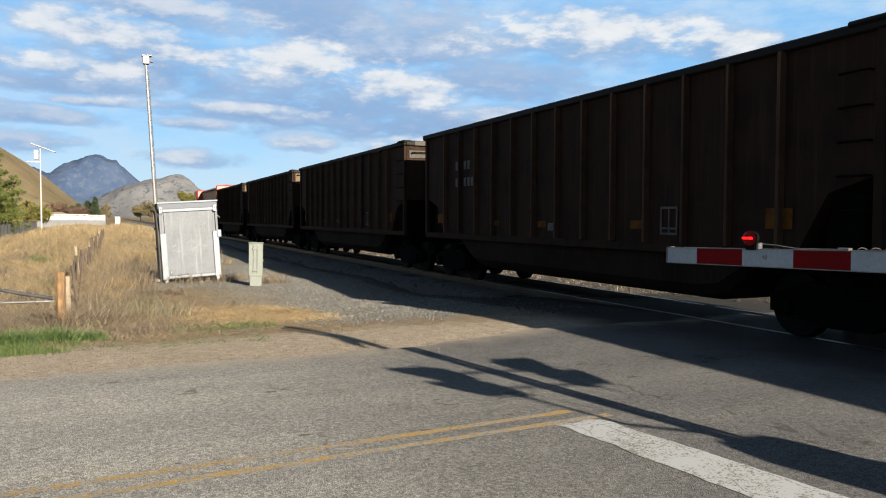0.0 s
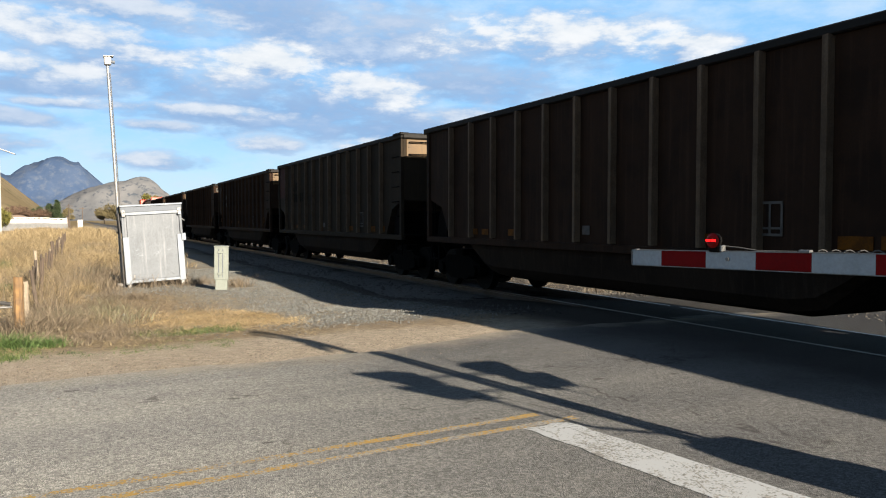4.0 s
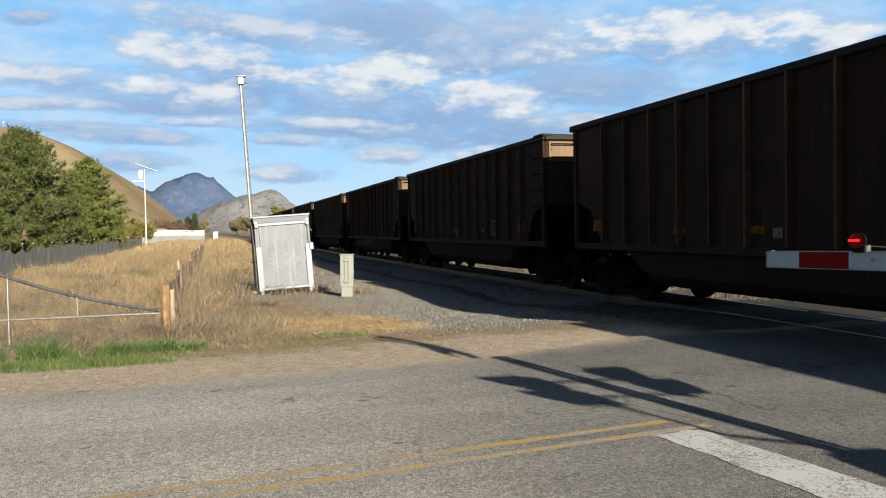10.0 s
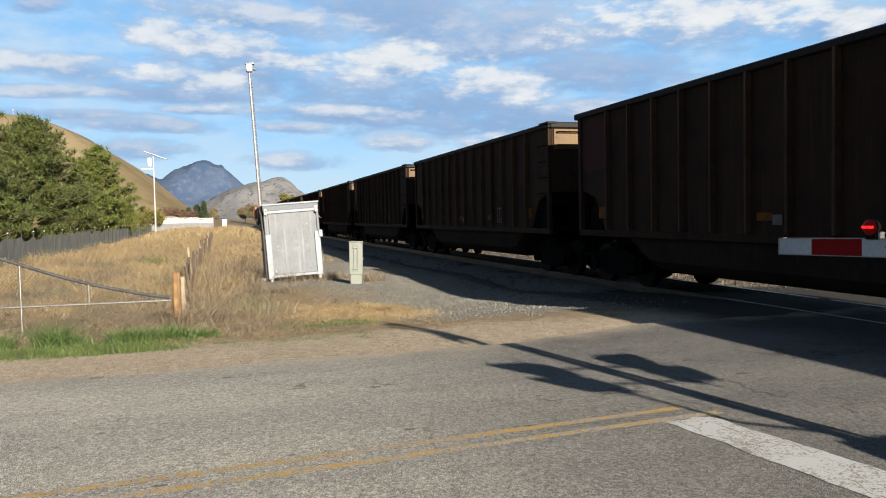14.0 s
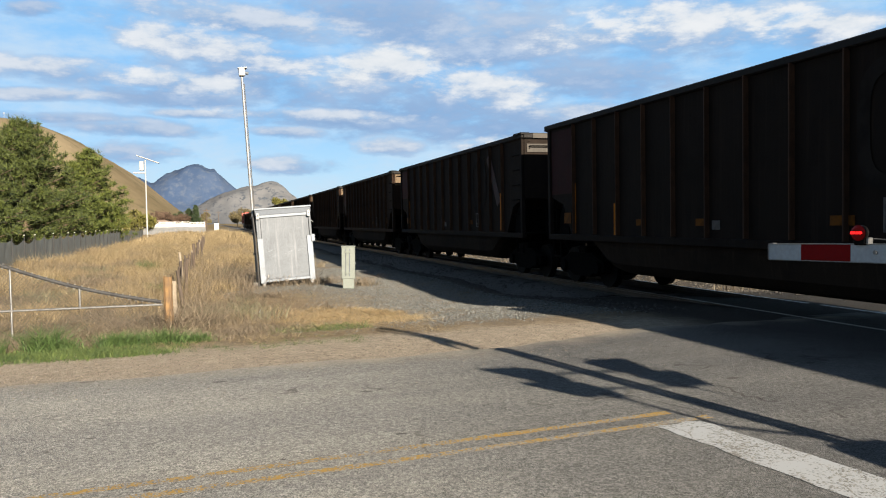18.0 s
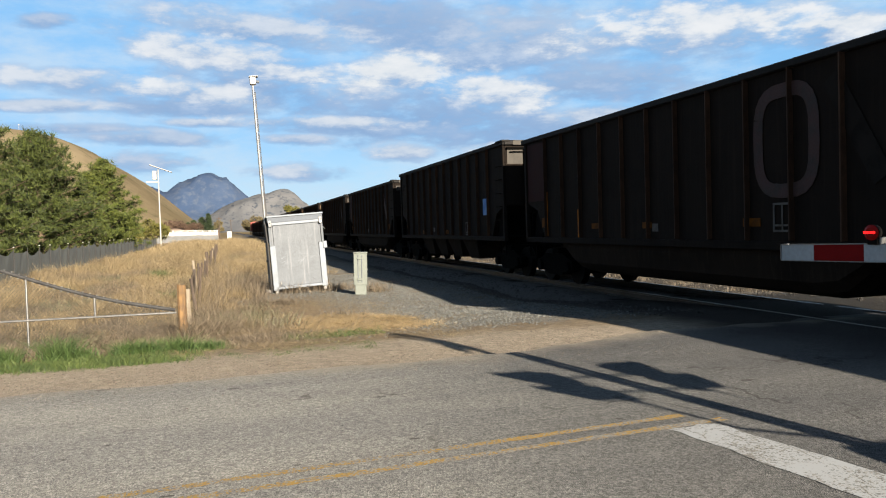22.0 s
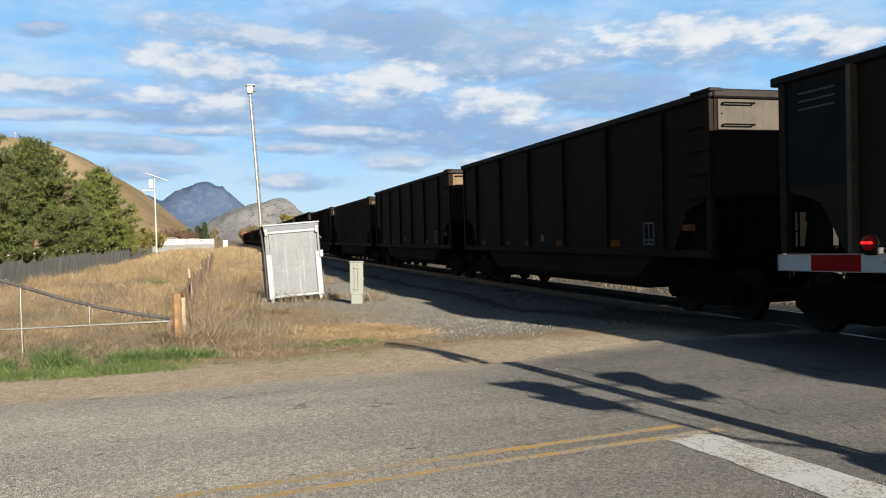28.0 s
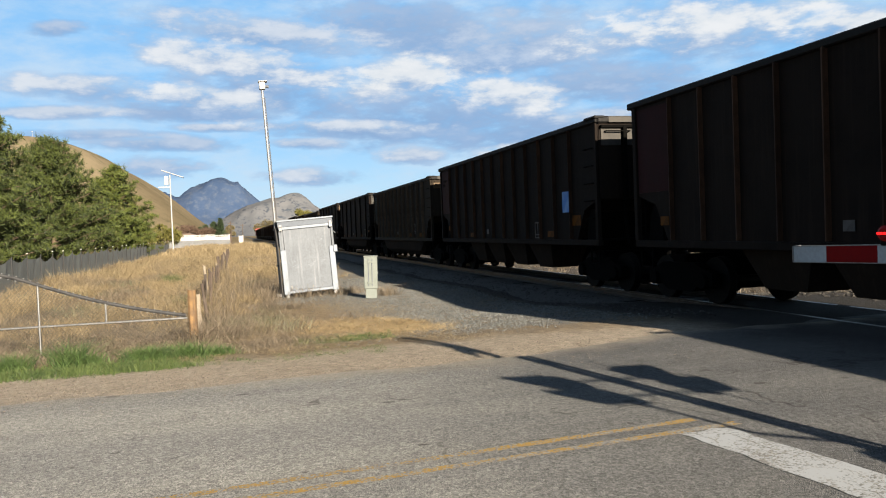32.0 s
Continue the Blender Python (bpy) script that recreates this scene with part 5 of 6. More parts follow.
# ---- signal case, pole and pedestal ----
def build_signal_case():
    z0 = -0.26
    lean = Matrix.Translation((2.17, 24.0, z0)) @ Matrix.Rotation(radians(-3.4), 4, "Y") @ Matrix.Rotation(radians(-2), 4, "Z")
    case = thing("signal_case", "leaning weathered aluminium signal case on short legs", "signal cabinet", m=lean)
    w, h, d = 0.83, 2.32, 0.62
    part("body", box(bmesh.new(), -w + 0.03, w - 0.03, 0.03, d, 0.12, h - 0.1, 0.015), "alu", case)
    part("door_panel", box(bmesh.new(), -w + 0.14, w - 0.14, -0.01, 0.03, 0.16, h - 0.27, 0.008), "alu", case, "scratched dull door panel")
    part("lower_rail", box(bmesh.new(), -w + 0.06, w - 0.06, -0.05, 0.03, 0.08, 0.16, 0.01), "alu_trim", case)
    part("upper_rail", box(bmesh.new(), -w + 0.04, w - 0.04, -0.06, 0.03, h - 0.28, h - 0.185, 0.01), "alu_trim", case)
    for s in (-1, 1):
        part("door_stile", box(bmesh.new(), s * (w - 0.09) - 0.085, s * (w - 0.09) + 0.085, -0.055, 0.03, 0.05, 1.42, 0.012), "alu_trim", case, "bright aluminium stile")
        part("corner_trim", box(bmesh.new(), s * (w - 0.04) - 0.035, s * (w - 0.04) + 0.035, -0.03, 0.03, 1.42, h - 0.1, 0.01), "alu", case)
        part("leg", box(bmesh.new(), s * (w - 0.10) - 0.05, s * (w - 0.10) + 0.05, -0.03, 0.09, -0.06, 0.12, 0.01), "galv", case)
        part("leg", box(bmesh.new(), s * (w - 0.10) - 0.05, s * (w - 0.10) + 0.05, d - 0.1, d, -0.06, 0.12, 0.01), "galv", case)
        hinge = part("hinge", box(bmesh.new(), s * (w - 0.07) - 0.05, s * (w - 0.07) + 0.05, -0.095, -0.03, h - 0.32, h - 0.12, 0.01), "galv", case)
        part("hinge_bolt", rod(bmesh.new(), (s * (w - 0.07), -0.11, h - 0.2), (s * (w - 0.07), -0.09, h - 0.2), 0.018, sides=8), "lamp_black", hinge)
    part("hood", prism(bmesh.new(), [(-0.085, h - 0.19), (-0.02, h - 0.03), (d + 0.05, h - 0.03), (d + 0.05, h - 0.19)], -w, w), "alu_dark", case, "grey sloping hood")
    part("roof_lip", box(bmesh.new(), -w - 0.03, w + 0.03, -0.06, d + 0.07, h - 0.035, h + 0.02, 0.012), "alu_trim", case, "bright roof lip")
    part("latch", box(bmesh.new(), w - 0.05, w + 0.07, -0.09, -0.02, 1.22, 1.44, 0.015), "alu_trim", case)
    part("side_hook", rod(bmesh.new(), (w, 0.0, h - 0.45), (w + 0.06, -0.03, h - 0.52), 0.015), "galv", case)
    part("padlock", box(bmesh.new(), -w + 0.22, -w + 0.27, -0.03, -0.01, 0.2, 0.32, 0.01), "galv", case)
    scuffs = bmesh.new()
    rng = random.Random(5)
    for i in range(15):
        x, z, l = rng.uniform(-0.5, 0.5), rng.choice([0.9, 1.0, 1.05, 1.72]) + rng.uniform(-0.12, 0.12), rng.uniform(0.02, 0.14)
        m = Matrix.Translation((x, -0.0125, z)) @ Matrix.Rotation(rng.uniform(-0.5, 0.5), 4, "Y")
        box(scuffs, -l / 2, l / 2, -0.001, 0.001, -0.004, 0.004, 0, m)
    tagged(part("scratches", scuffs, "alu_trim", case, "bright scratches"), kind="stuff")
    # conduits on the side
    for i, (x, y) in enumerate(((-w - 0.05, 0.1), (-w - 0.07, 0.25))):
        part("conduit", pipe(bmesh.new(), [(x, y, -0.05), (x, y, 1.5), (x - 0.02, y, 2.1)], 0.028, 8), "conduit", case)
    part("junction_box", box(bmesh.new(), -w - 0.09, -w + 0.03, 0.22, 0.5, 1.6, 1.9, 0.015), "conduit", case)

    pole = thing("camera_pole", "tall leaning grey steel pole with a small white head", "pole", m=Matrix.Translation((1.27, 24.3, -0.28)) @ Matrix.Rotation(radians(-2.9), 4, "Y"))
    part("shaft", rod(bmesh.new(), (0, 0, -0.05), (0, 0, 6.35), 0.048, 0.036, 14), "pole_grey", pole)
    for z in (0.9, 1.5, 2.0):
        part("clamp", rod(bmesh.new(), (0, 0, z), (0, 0, z + 0.06), 0.08, sides=12), "conduit", pole)
    part("cable", rod(bmesh.new(), (0.075, -0.02, 0), (0.055, -0.02, 6.1), 0.012, sides=6), "conduit", pole)
    part("base_plate", rod(bmesh.new(), (0, 0, -0.03), (0, 0, 0.05), 0.16, sides=12), "concrete", pole)
    head = part("head_box", box(bmesh.new(), -0.08, 0.10, -0.12, 0.10, 6.33, 6.56, 0.02), "pole_white", pole, "white head box")
    part("head_shade", box(bmesh.new(), -0.10, 0.17, -0.16, 0.13, 6.555, 6.58, 0.008), "pole_white", head)
    part("lens_tube", rod(bmesh.new(), (0.10, -0.05, 6.42), (0.20, -0.05, 6.40), 0.045, sides=12), "alu_dark", head)

    ped = thing("utility_pedestal", "pale green metal utility pedestal on gravel", "pedestal", m=Matrix.Translation((3.65, 21.9, -0.33)) @ Matrix.Rotation(radians(1.0), 4, "Y") @ Matrix.Rotation(radians(-12), 4, "Z"))
    part("base", box(bmesh.new(), -0.155, 0.165, 0.0, 0.28, 0.0, 0.30, 0.01), "pedestal", ped)
    body = part("body", box(bmesh.new(), -0.19, 0.19, -0.02, 0.30, 0.28, 1.20, 0.012), "pedestal", ped)
    part("lid", box(bmesh.new(), -0.205, 0.205, -0.035, 0.315, 1.19, 1.225, 0.01), "pedestal", ped)
    part("cover_rib", box(bmesh.new(), -0.075, -0.055, -0.032, -0.018, 0.36, 1.14, 0.003), "alu_dark", body, "raised seam")
    part("cover_rib", box(bmesh.new(), 0.03, 0.05, -0.032, -0.018, 0.36, 1.14, 0.003), "alu_dark", body, "raised seam")
    for z in (0.42, 1.02):
        part("latch", box(bmesh.new(), -0.09, 0.06, -0.045, -0.02, z, z + 0.06, 0.006), "pedestal", body)
    part("knob", rod(bmesh.new(), (0.19, 0.1, 0.72), (0.215, 0.1, 0.72), 0.03, sides=10), "galv", body)


# ---- fences ----
def tapered_post(h, r, seed, taper=0.85):
    """A round wooden post with a rough, uneven shaft and a worn top."""
    bm = bmesh.new()
    rng = random.Random(seed)
    rings, sides = 7, 9
    rows = []
    for j in range(rings):
        k = j / (rings - 1)
        rows.append([bm.verts.new((math.cos(a) * r * (1 - (1 - taper) * k) * rng.uniform(0.88, 1.1), math.sin(a) * r * (1 - (1 - taper) * k) * rng.uniform(0.88, 1.1), h * k + (rng.uniform(-0.03, 0.02) if j == rings - 1 else 0))) for a in [2 * math.pi * i / sides for i in range(sides)]])
    for a, b in zip(rows, rows[1:]):
        for i in range(sides):
            bm.faces.new((a[i], a[(i + 1) % sides], b[(i + 1) % sides], b[i]))
    bm.faces.new(rows[-1])
    bm.faces.new(rows[0][::-1])
    return bm


def wire_net(x0, x1, low, high, gap=0.06, r=0.0032):
    """Chain link: wires that zigzag both ways between a lower and an upper line, along x."""
    verts, faces = [], []
    tallest = max(high(x0), high(x1)) - min(low(x0), low(x1))
    for s in (1, -1):
        x = x0 - tallest
        while x < x1 + tallest:
            prev = None
            z = min(low(x0), low(x1))
            steps = int(tallest / gap) + 1
            for i in range(steps + 1):
                px, pz = x + s * i * gap * 0.9, z + i * gap
                if x0 <= px <= x1 and low(px) <= pz <= high(px):
                    if prev:
                        a, b = prev, (px, pz)
                        k = len(verts)
                        verts += [(a[0] - r, 0, a[1]), (a[0] + r, 0.004 * s, a[1]), (b[0] + r, 0.004 * s, b[1]), (b[0] - r, 0, b[1])]
                        faces.append((k, k + 1, k + 2, k + 3))
                    prev = (px, pz)
                else:
                    prev = None
            x += gap
    return verts, faces


def build_fences():
    # low chain-link run ending at a wooden post
    y = 14.6
    fence = thing("chain_link_fence", "low chain-link fence with a sagging top rail and galvanised pipes", "fence")
    top = lambda x: 0.215 + (-0.95 - x) * 0.297 - 0.05 * math.sin(max(0, min(1, (-0.95 - x) / 2.7)) * math.pi) * 1.7 if x > -4.7 else 1.33
    pts = [(-0.95 - i * 0.25, y + 0.03, top(-0.95 - i * 0.25)) for i in range(16)] + [(-6.5, y + 0.1, 1.32), (-9.0, y + 0.2, 1.32)]
    part("top_rail", pipe(bmesh.new(), pts, 0.032, 8), "wrapped_rail", fence, "wire-wrapped top rail")
    part("lower_pipe", pipe(bmesh.new(), [(-0.93, y, 0.17), (-3.35, y, 0.175), (-6.2, y, 0.18), (-9, y, 0.18)], 0.019, 10), "galv", fence)
    for x, a, b in ((-3.35, -0.42, top(-3.35)), (-2.28, 0.17, top(-2.28)), (-6.2, -0.45, 1.32), (-9.0, -0.45, 1.36)):
        part("post", rod(bmesh.new(), (x, y + 0.02, a), (x, y + 0.02, b), 0.018, sides=10), "galv", fence)
    verts, faces = wire_net(-9.0, -0.98, lambda x: -0.33, lambda x: top(x) - 0.02)
    net = part("wire_mesh", raw("wire_mesh", [(a, y + 0.03 + b, c) for a, b, c in verts], faces, "galv_dull"), None, fence, "chain-link mesh")
    ties = bmesh.new()
    for i in range(34):
        x = -1.05 - i * 0.11
        rod(ties, (x, y + 0.03, top(x) - 0.05), (x + 0.02, y + 0.03, top(x) + 0.04), 0.012, sides=5)
    part("wire_ties", ties, "galv", fence, "wire ties")
    # wooden end posts
    p = part("wooden_post", tapered_post(1.09, 0.080, 3, 0.95), "post_wood")
    p.location = (-0.83, 14.62, -0.42)
    tagged(p, "amber wooden fence post with splits and stains", "post", "wooden fence posts")
    p = part("wooden_post", tapered_post(0.92, 0.044, 4, 0.95), "pale_wood")
    p.location = (-0.74, 15.0, -0.38)
    tagged(p, "bleached pale wooden post behind the amber post", "post", "wooden fence posts")
    rng = random.Random(12)
    y = 19.5
    i = 0
    while y < 75:
        q = part("wooden_post", tapered_post(rng.uniform(0.8, 1.2), rng.uniform(0.032, 0.055), 20 + i, 0.8), "pale_wood" if i % 9 == 4 else "old_wood")
        q.matrix_basis = pose(-0.80 + rng.uniform(-0.16, 0.16), y, land(-0.8, y) - 0.05, rng.uniform(-6, 6), rng.uniform(-6, 9), rng.uniform(0, 90))
        tagged(q, "weathered grey-brown wooden post leaning in dry grass", "post", "wooden fence posts")
        y += rng.uniform(0.6, 1.3) if i % 3 else rng.uniform(1.6, 2.6)
        i += 1
    # screened fence before the trees
    fence = thing("screened_fence", "chain-link fence covered with dark sagging screen cloth", "fence")
    ys = [18 + i * 2.45 for i in range(39)]
    sag = lambda y, k: 1.00 + 0.16 * noise.noise((y * 0.13, 2.0, 0)) - 0.30 * math.sin(math.pi * k) * (0.6 + 0.5 * noise.noise((y * 0.4, 7.0, 0)))
    for i, (a, b) in enumerate(zip(ys, ys[1:])):
        bm, rows = bmesh.new(), []
        for j in range(7):
            k = j / 6
            y = a + (b - a) * k
            x = -9.0 + 0.05 * math.sin(math.pi * k) * noise.noise((y, 0, 3))
            rows.append([bm.verts.new((x + 0.05 * noise.noise((y * 1.3, z * 2, 1)), y, z)) for z in (-0.45, 0.1, 0.65, sag(y, k))])
        for p0, p1 in zip(rows, rows[1:]):
            for m in range(3):
                bm.faces.new((p0[m], p1[m], p1[m + 1], p0[m + 1]))
        part("screen_panel", bm, "screen", fence)
    pole = mesh_of("post", rod(bmesh.new(), (0, 0, -0.5), (0, 0, 1.10), 0.020, sides=8), "wrapped_rail")
    cap = mesh_of("cap", box(bmesh.new(), -0.035, 0.035, -0.045, 0.045, 1.15, 1.20, 0.015), "vinyl")
    for i, y in enumerate(ys):
        q = part("post", pole, None, fence)
        q.location = (-8.95, y, 0.05 * noise.noise((y, 4.0, 0)))
        if i % 5 in (0, 1, 3):
            part("cap", cap, None, q, "white cap")
    # white fence far off on a low wall
    fence = thing("vinyl_fence", "white vinyl fence with lattice top on a low grey wall", "fence")
    part("low_wall", box(bmesh.new(), -13.6, -1.3, 169.6, 170.0, -0.6, 0.95, 0.03), "grey_wall", fence, "grey low wall")
    for i in range(9):
        x = -13.3 + i * 1.48
        z = 0.95 if i < 6 else 0.8
        part("post", box(bmesh.new(), x - 0.08, x + 0.08, 169.7, 169.86, z - 0.1, z + 1.22, 0.02), "vinyl", fence)
        if i < 8:
            part("panel", box(bmesh.new(), x + 0.08, x + 1.40, 169.75, 169.8, z + 0.05, z + 0.75, 0.01), "vinyl", fence)
            part("rail", box(bmesh.new(), x + 0.08, x + 1.40, 169.73, 169.82, z + 1.05, z + 1.15, 0.01), "vinyl", fence)
            for j in range(6):
                part("picket", box(bmesh.new(), x + 0.16 + j * 0.22, x + 0.24 + j * 0.22, 169.76, 169.79, z + 0.75, z + 1.05), "vinyl", fence)


def build_far_things():
    lamp = thing("solar_lamp", "white solar street lamp on a tall pale pole", "street lamp", m=pose(-8.6, 114, -0.4))
    part("shaft", rod(bmesh.new(), (0, 0, -0.1), (0, 0, 10.9), 0.11, 0.08, 12), "pole_white", lamp)
    m = Matrix.Translation((0.35, 0, 11.0)) @ Matrix.Rotation(radians(20), 4, "Y")
    panel = part("solar_panel", box(bmesh.new(), -1.55, 1.55, -0.5, 0.5, -0.05, 0.05, 0.02, m), "pole_white", lamp, "tilted solar panel")
    part("battery_box", box(bmesh.new(), -0.75, -0.2, -0.25, 0.25, 9.45, 10.7, 0.05), "pole_white", lamp, "white battery box")
    part("lamp_arm", box(bmesh.new(), -1.6, 0.05, -0.12, 0.12, 9.05, 9.25, 0.04), "pole_white", lamp)
    house = thing("house", "low house with a brown shingle roof behind the white fence", "house", m=pose(-12.5, 205, -0.4))
    part("wall", box(bmesh.new(), -3, 3, 0, 9, 0, 2.4, 0.02), "grey_wall", house)
    part("roof", prism(bmesh.new(), [(-3.5, 2.3), (-1.2, 3.1), (1.2, 3.1), (3.5, 2.3)], -0.6, 9.6, "xz"), "roof", house)
    shed = thing("shed", "small white shed beside the track", "shed", m=pose(1.2, 220, -0.4))
    part("wall", box(bmesh.new(), -0.6, 0.6, 0, 3, 0, 1.9, 0.02), "vinyl", shed)
    part("roof", box(bmesh.new(), -0.7, 0.7, -0.2, 3.2, 1.9, 2.05, 0.04), "vinyl", shed)
    for x, y, h in ((-1.5, 240, 6.5), (2.6, 330, 7.0)):
        p = thing("utility_pole", "brown wooden utility pole far along the track", "pole", "utility poles", pose(x, y, -0.4))
        part("shaft", rod(bmesh.new(), (0, 0, 0), (0, 0, h), 0.16, 0.11, 8), "old_wood", p)
        part("crossarm", box(bmesh.new(), -0.9, 0.9, -0.06, 0.06, h - 0.7, h - 0.55), "old_wood", p)
    mast = thing("hill_mast", "small white mast on the hilltop", "mast", m=pose(-178, 790, 102))
    part("shaft", rod(bmesh.new(), (0, 0, -6), (0, 0, 3.5), 0.16, 0.12, 8), "pole_white", mast)
    part("antenna", box(bmesh.new(), -0.7, 0.7, -0.3, 0.3, 2.8, 3.6, 0.2), "pole_white", mast)


def build_scrap():
    """A crumpled sheet of paper on the soil."""
    rng = random.Random(8)
    bm = bmesh.new()
    grid = [[bm.verts.new((0.30 * (i / 5 - 0.5), 0.18 * (j / 3 - 0.5), 0.035 + rng.uniform(-0.03, 0.045))) for i in range(6)] for j in range(4)]
    for j in range(3):
        for i in range(5):
            bm.faces.new((grid[j][i], grid[j][i + 1], grid[j + 1][i + 1], grid[j + 1][i]))
    bmesh.ops.solidify(bm, geom=bm.faces[:], thickness=0.002)
    scrap = part("paper_scrap", bm, "white_board")
    scrap.matrix_basis = pose(0.83, 17.77, land(0.83, 17.77) + 0.01, 0, 0, 12)
    tagged(scrap, "crumpled white paper scrap on dry soil", "litter")


build_gate()
build_scrap()
build_signal_case()
build_fences()
build_far_things()

# ---- hills and mountains ----
def hill_surface(name, low, high, patch, scale, patch_at=(0.5, 0.62), strip=0.0):
    """A far slope: grass, bare soil and patches of trees or scree."""
    mat = bpy.data.materials.new(name)
    mat.use_nodes = True
    n = Nodes(mat.node_tree)
    p = n.add("ShaderNodeTexCoord").outputs["Object"]
    shade = n.mix(n.step(n.noise(p, scale * 0.4, 6, 0.6), 0.35, 0.65), low, high)
    shade = n.mix(n.step(n.noise(n.mapped(p, (1, 1, 0.6)), scale * 1.6, 9, 0.68), *patch_at), shade, patch)
    b = n.add("ShaderNodeBsdfPrincipled")
    n.link(shade, b.inputs["Base Color"])
    b.inputs["Roughness"].default_value = 1.0
    b.inputs["Specular IOR Level"].default_value = 0.0
    relief = n.add("ShaderNodeBump")
    relief.inputs["Strength"].default_value, relief.inputs["Distance"].default_value = 0.6, 8.0 / (scale * 100)
    n.link(n.noise(p, scale * 3, 8, 0.65), relief.inputs["Height"])
    n.link(relief.outputs[0], b.inputs["Normal"])
    n.link(b.outputs[0], n.add("ShaderNodeOutputMaterial").inputs[0])
    return mat


M["hill_tan"] = hill_surface("dry_grass_hillside", (0.086, 0.070, 0.044), (0.118, 0.097, 0.064), (0.060, 0.054, 0.033), 0.03, (0.50, 0.66))
# distance haze is put into the three bluish base colours below
M["hill_grey"] = hill_surface("hazy_sage_mountainside", (0.060, 0.064, 0.071), (0.079, 0.081, 0.086), (0.037, 0.044, 0.054), 0.040, (0.55, 0.60))
M["hill_blue"] = hill_surface("hazy_forest_mountainside", (0.0225, 0.037, 0.070), (0.030, 0.045, 0.078), (0.041, 0.054, 0.080), 0.022, (0.46, 0.66))
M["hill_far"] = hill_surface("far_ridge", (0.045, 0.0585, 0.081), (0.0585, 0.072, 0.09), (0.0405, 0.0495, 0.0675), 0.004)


def slope(name, material, label, x0, x1, y0, y1, nx, ny, height):
    verts = [(x0 + (x1 - x0) * i / nx, y0 + (y1 - y0) * j / ny, 0.0) for j in range(ny + 1) for i in range(nx + 1)]
    verts = [(x, y, height(x, y)) for x, y, _ in verts]
    k = nx + 1
    faces = [(j * k + i, j * k + i + 1, (j + 1) * k + i + 1, (j + 1) * k + i) for j in range(ny) for i in range(nx)]
    me = raw(name, verts, faces, material)
    me.shade_smooth()
    tagged(new(name, me), label, "hill", kind="structure")


def rugged(x, y, size, tall, octaves=5):
    return tall * noise.fractal((x / size, y / size, 0.3), 0.9, 2.1, octaves)


def near_hill(x, y):
    rise = 0.87 * max(0.0, -x - 19) + 2
    cap = 99 + 0.02 * max(0.0, -x - 150)
    rise = cap - 15 * math.log1p(math.exp(min((cap - rise) / 15, 40)))
    return rise * smooth(y, 470, 760) + rugged(x, y, 90, 3.5, 7) * smooth(-x, 15, 80) - 2


def peak(x, y, cx, cy, h, left, right, deep, power=2.0):
    """A dome, steeper on one flank than on the other."""
    r = math.hypot((x - cx) / (left if x < cx else right), (y - cy) / deep)
    return h * math.exp(-(r ** power))


def sage_mountain(x, y):
    z = peak(x, y, 172, 2250, 121, 255, 100, 150, 1.9)
    z = max(z, peak(x, y, 95, 2240, 104, 165, 110, 150))
    return z + rugged(x, y, 110, 13, 8) * min(z / 50, 1) - 8


def blue_mountain(x, y):
    z = max(peak(x, y, -40, 3600, 280, 305, 225, 280, 2.1), peak(x, y, -330, 3650, 216, 500, 210, 300, 2.6))
    ridge = 1 - abs(noise.fractal((x / 170, y / 420, 1.7), 0.9, 2.1, 6))
    return z * (0.86 + 0.16 * ridge) + rugged(x, y, 200, 20, 8) * min(z / 120, 1) - 10


slope("near_hill", "hill_tan", "dry tan grass hillside falling towards the track", -900, -6, 440, 1150, 110, 60, near_hill)
slope("sage_mountain", "hill_grey", "sage mountain beyond the valley, painted haze in its grey", -350, 750, 1900, 2600, 150, 60, sage_mountain)
slope("blue_mountain", "hill_blue", "forested mountain, blue with painted distance haze", -1600, 900, 2900, 4300, 150, 60, blue_mountain)
slope("far_ridge", "hill_far", "low ridge beyond the track, blue with painted haze", 500, 4200, 1200, 3600, 80, 60,
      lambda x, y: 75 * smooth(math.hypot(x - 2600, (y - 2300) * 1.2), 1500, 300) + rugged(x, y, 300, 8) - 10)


# ---- trees and bushes ----
def needle_clumps(name, centres, size, count, material, rng, up=0.3, wide=0.16):
    """Many small tufts of needles or leaves, each of thin blades round a point."""
    centres = np.asarray(centres, float)
    k = len(centres)
    way = rng.normal(size=(k, count, 3))
    way[:, :, 2] += up
    way /= np.linalg.norm(way, axis=-1, keepdims=True)
    side = np.cross(way, rng.normal(size=(k, count, 3)))
    side /= np.linalg.norm(side, axis=-1, keepdims=True) + 1e-9
    ln = size * rng.uniform(0.6, 1.25, size=(k, count, 1))
    c = centres[:, None, :]
    a, b, t = c + side * size * wide, c - side * size * wide, c + way * ln
    verts = np.stack([a, b, t], 2).reshape(-1, 3)
    faces = np.arange(len(verts)).reshape(-1, 3)
    return raw(name, verts.tolist(), faces.tolist(), material)


def sticks(name, limbs):
    """Tapered three-sided limbs, each from a to b."""
    verts, faces = [], []
    for a, b, r in limbs:
        a, b = Vector(a), Vector(b)
        side = (b - a).orthogonal().normalized()
        other = (b - a).normalized().cross(side)
        k = len(verts)
        for p, q in ((a, r), (b, r * 0.25)):
            verts += [tuple(p + (side * math.cos(t) + other * math.sin(t)) * q) for t in (0, 2.094, 4.189)]
        faces += [(k + i, k + (i + 1) % 3, k + 3 + (i + 1) % 3, k + 3 + i) for i in range(3)]
    return raw(name, verts, faces, "bark")


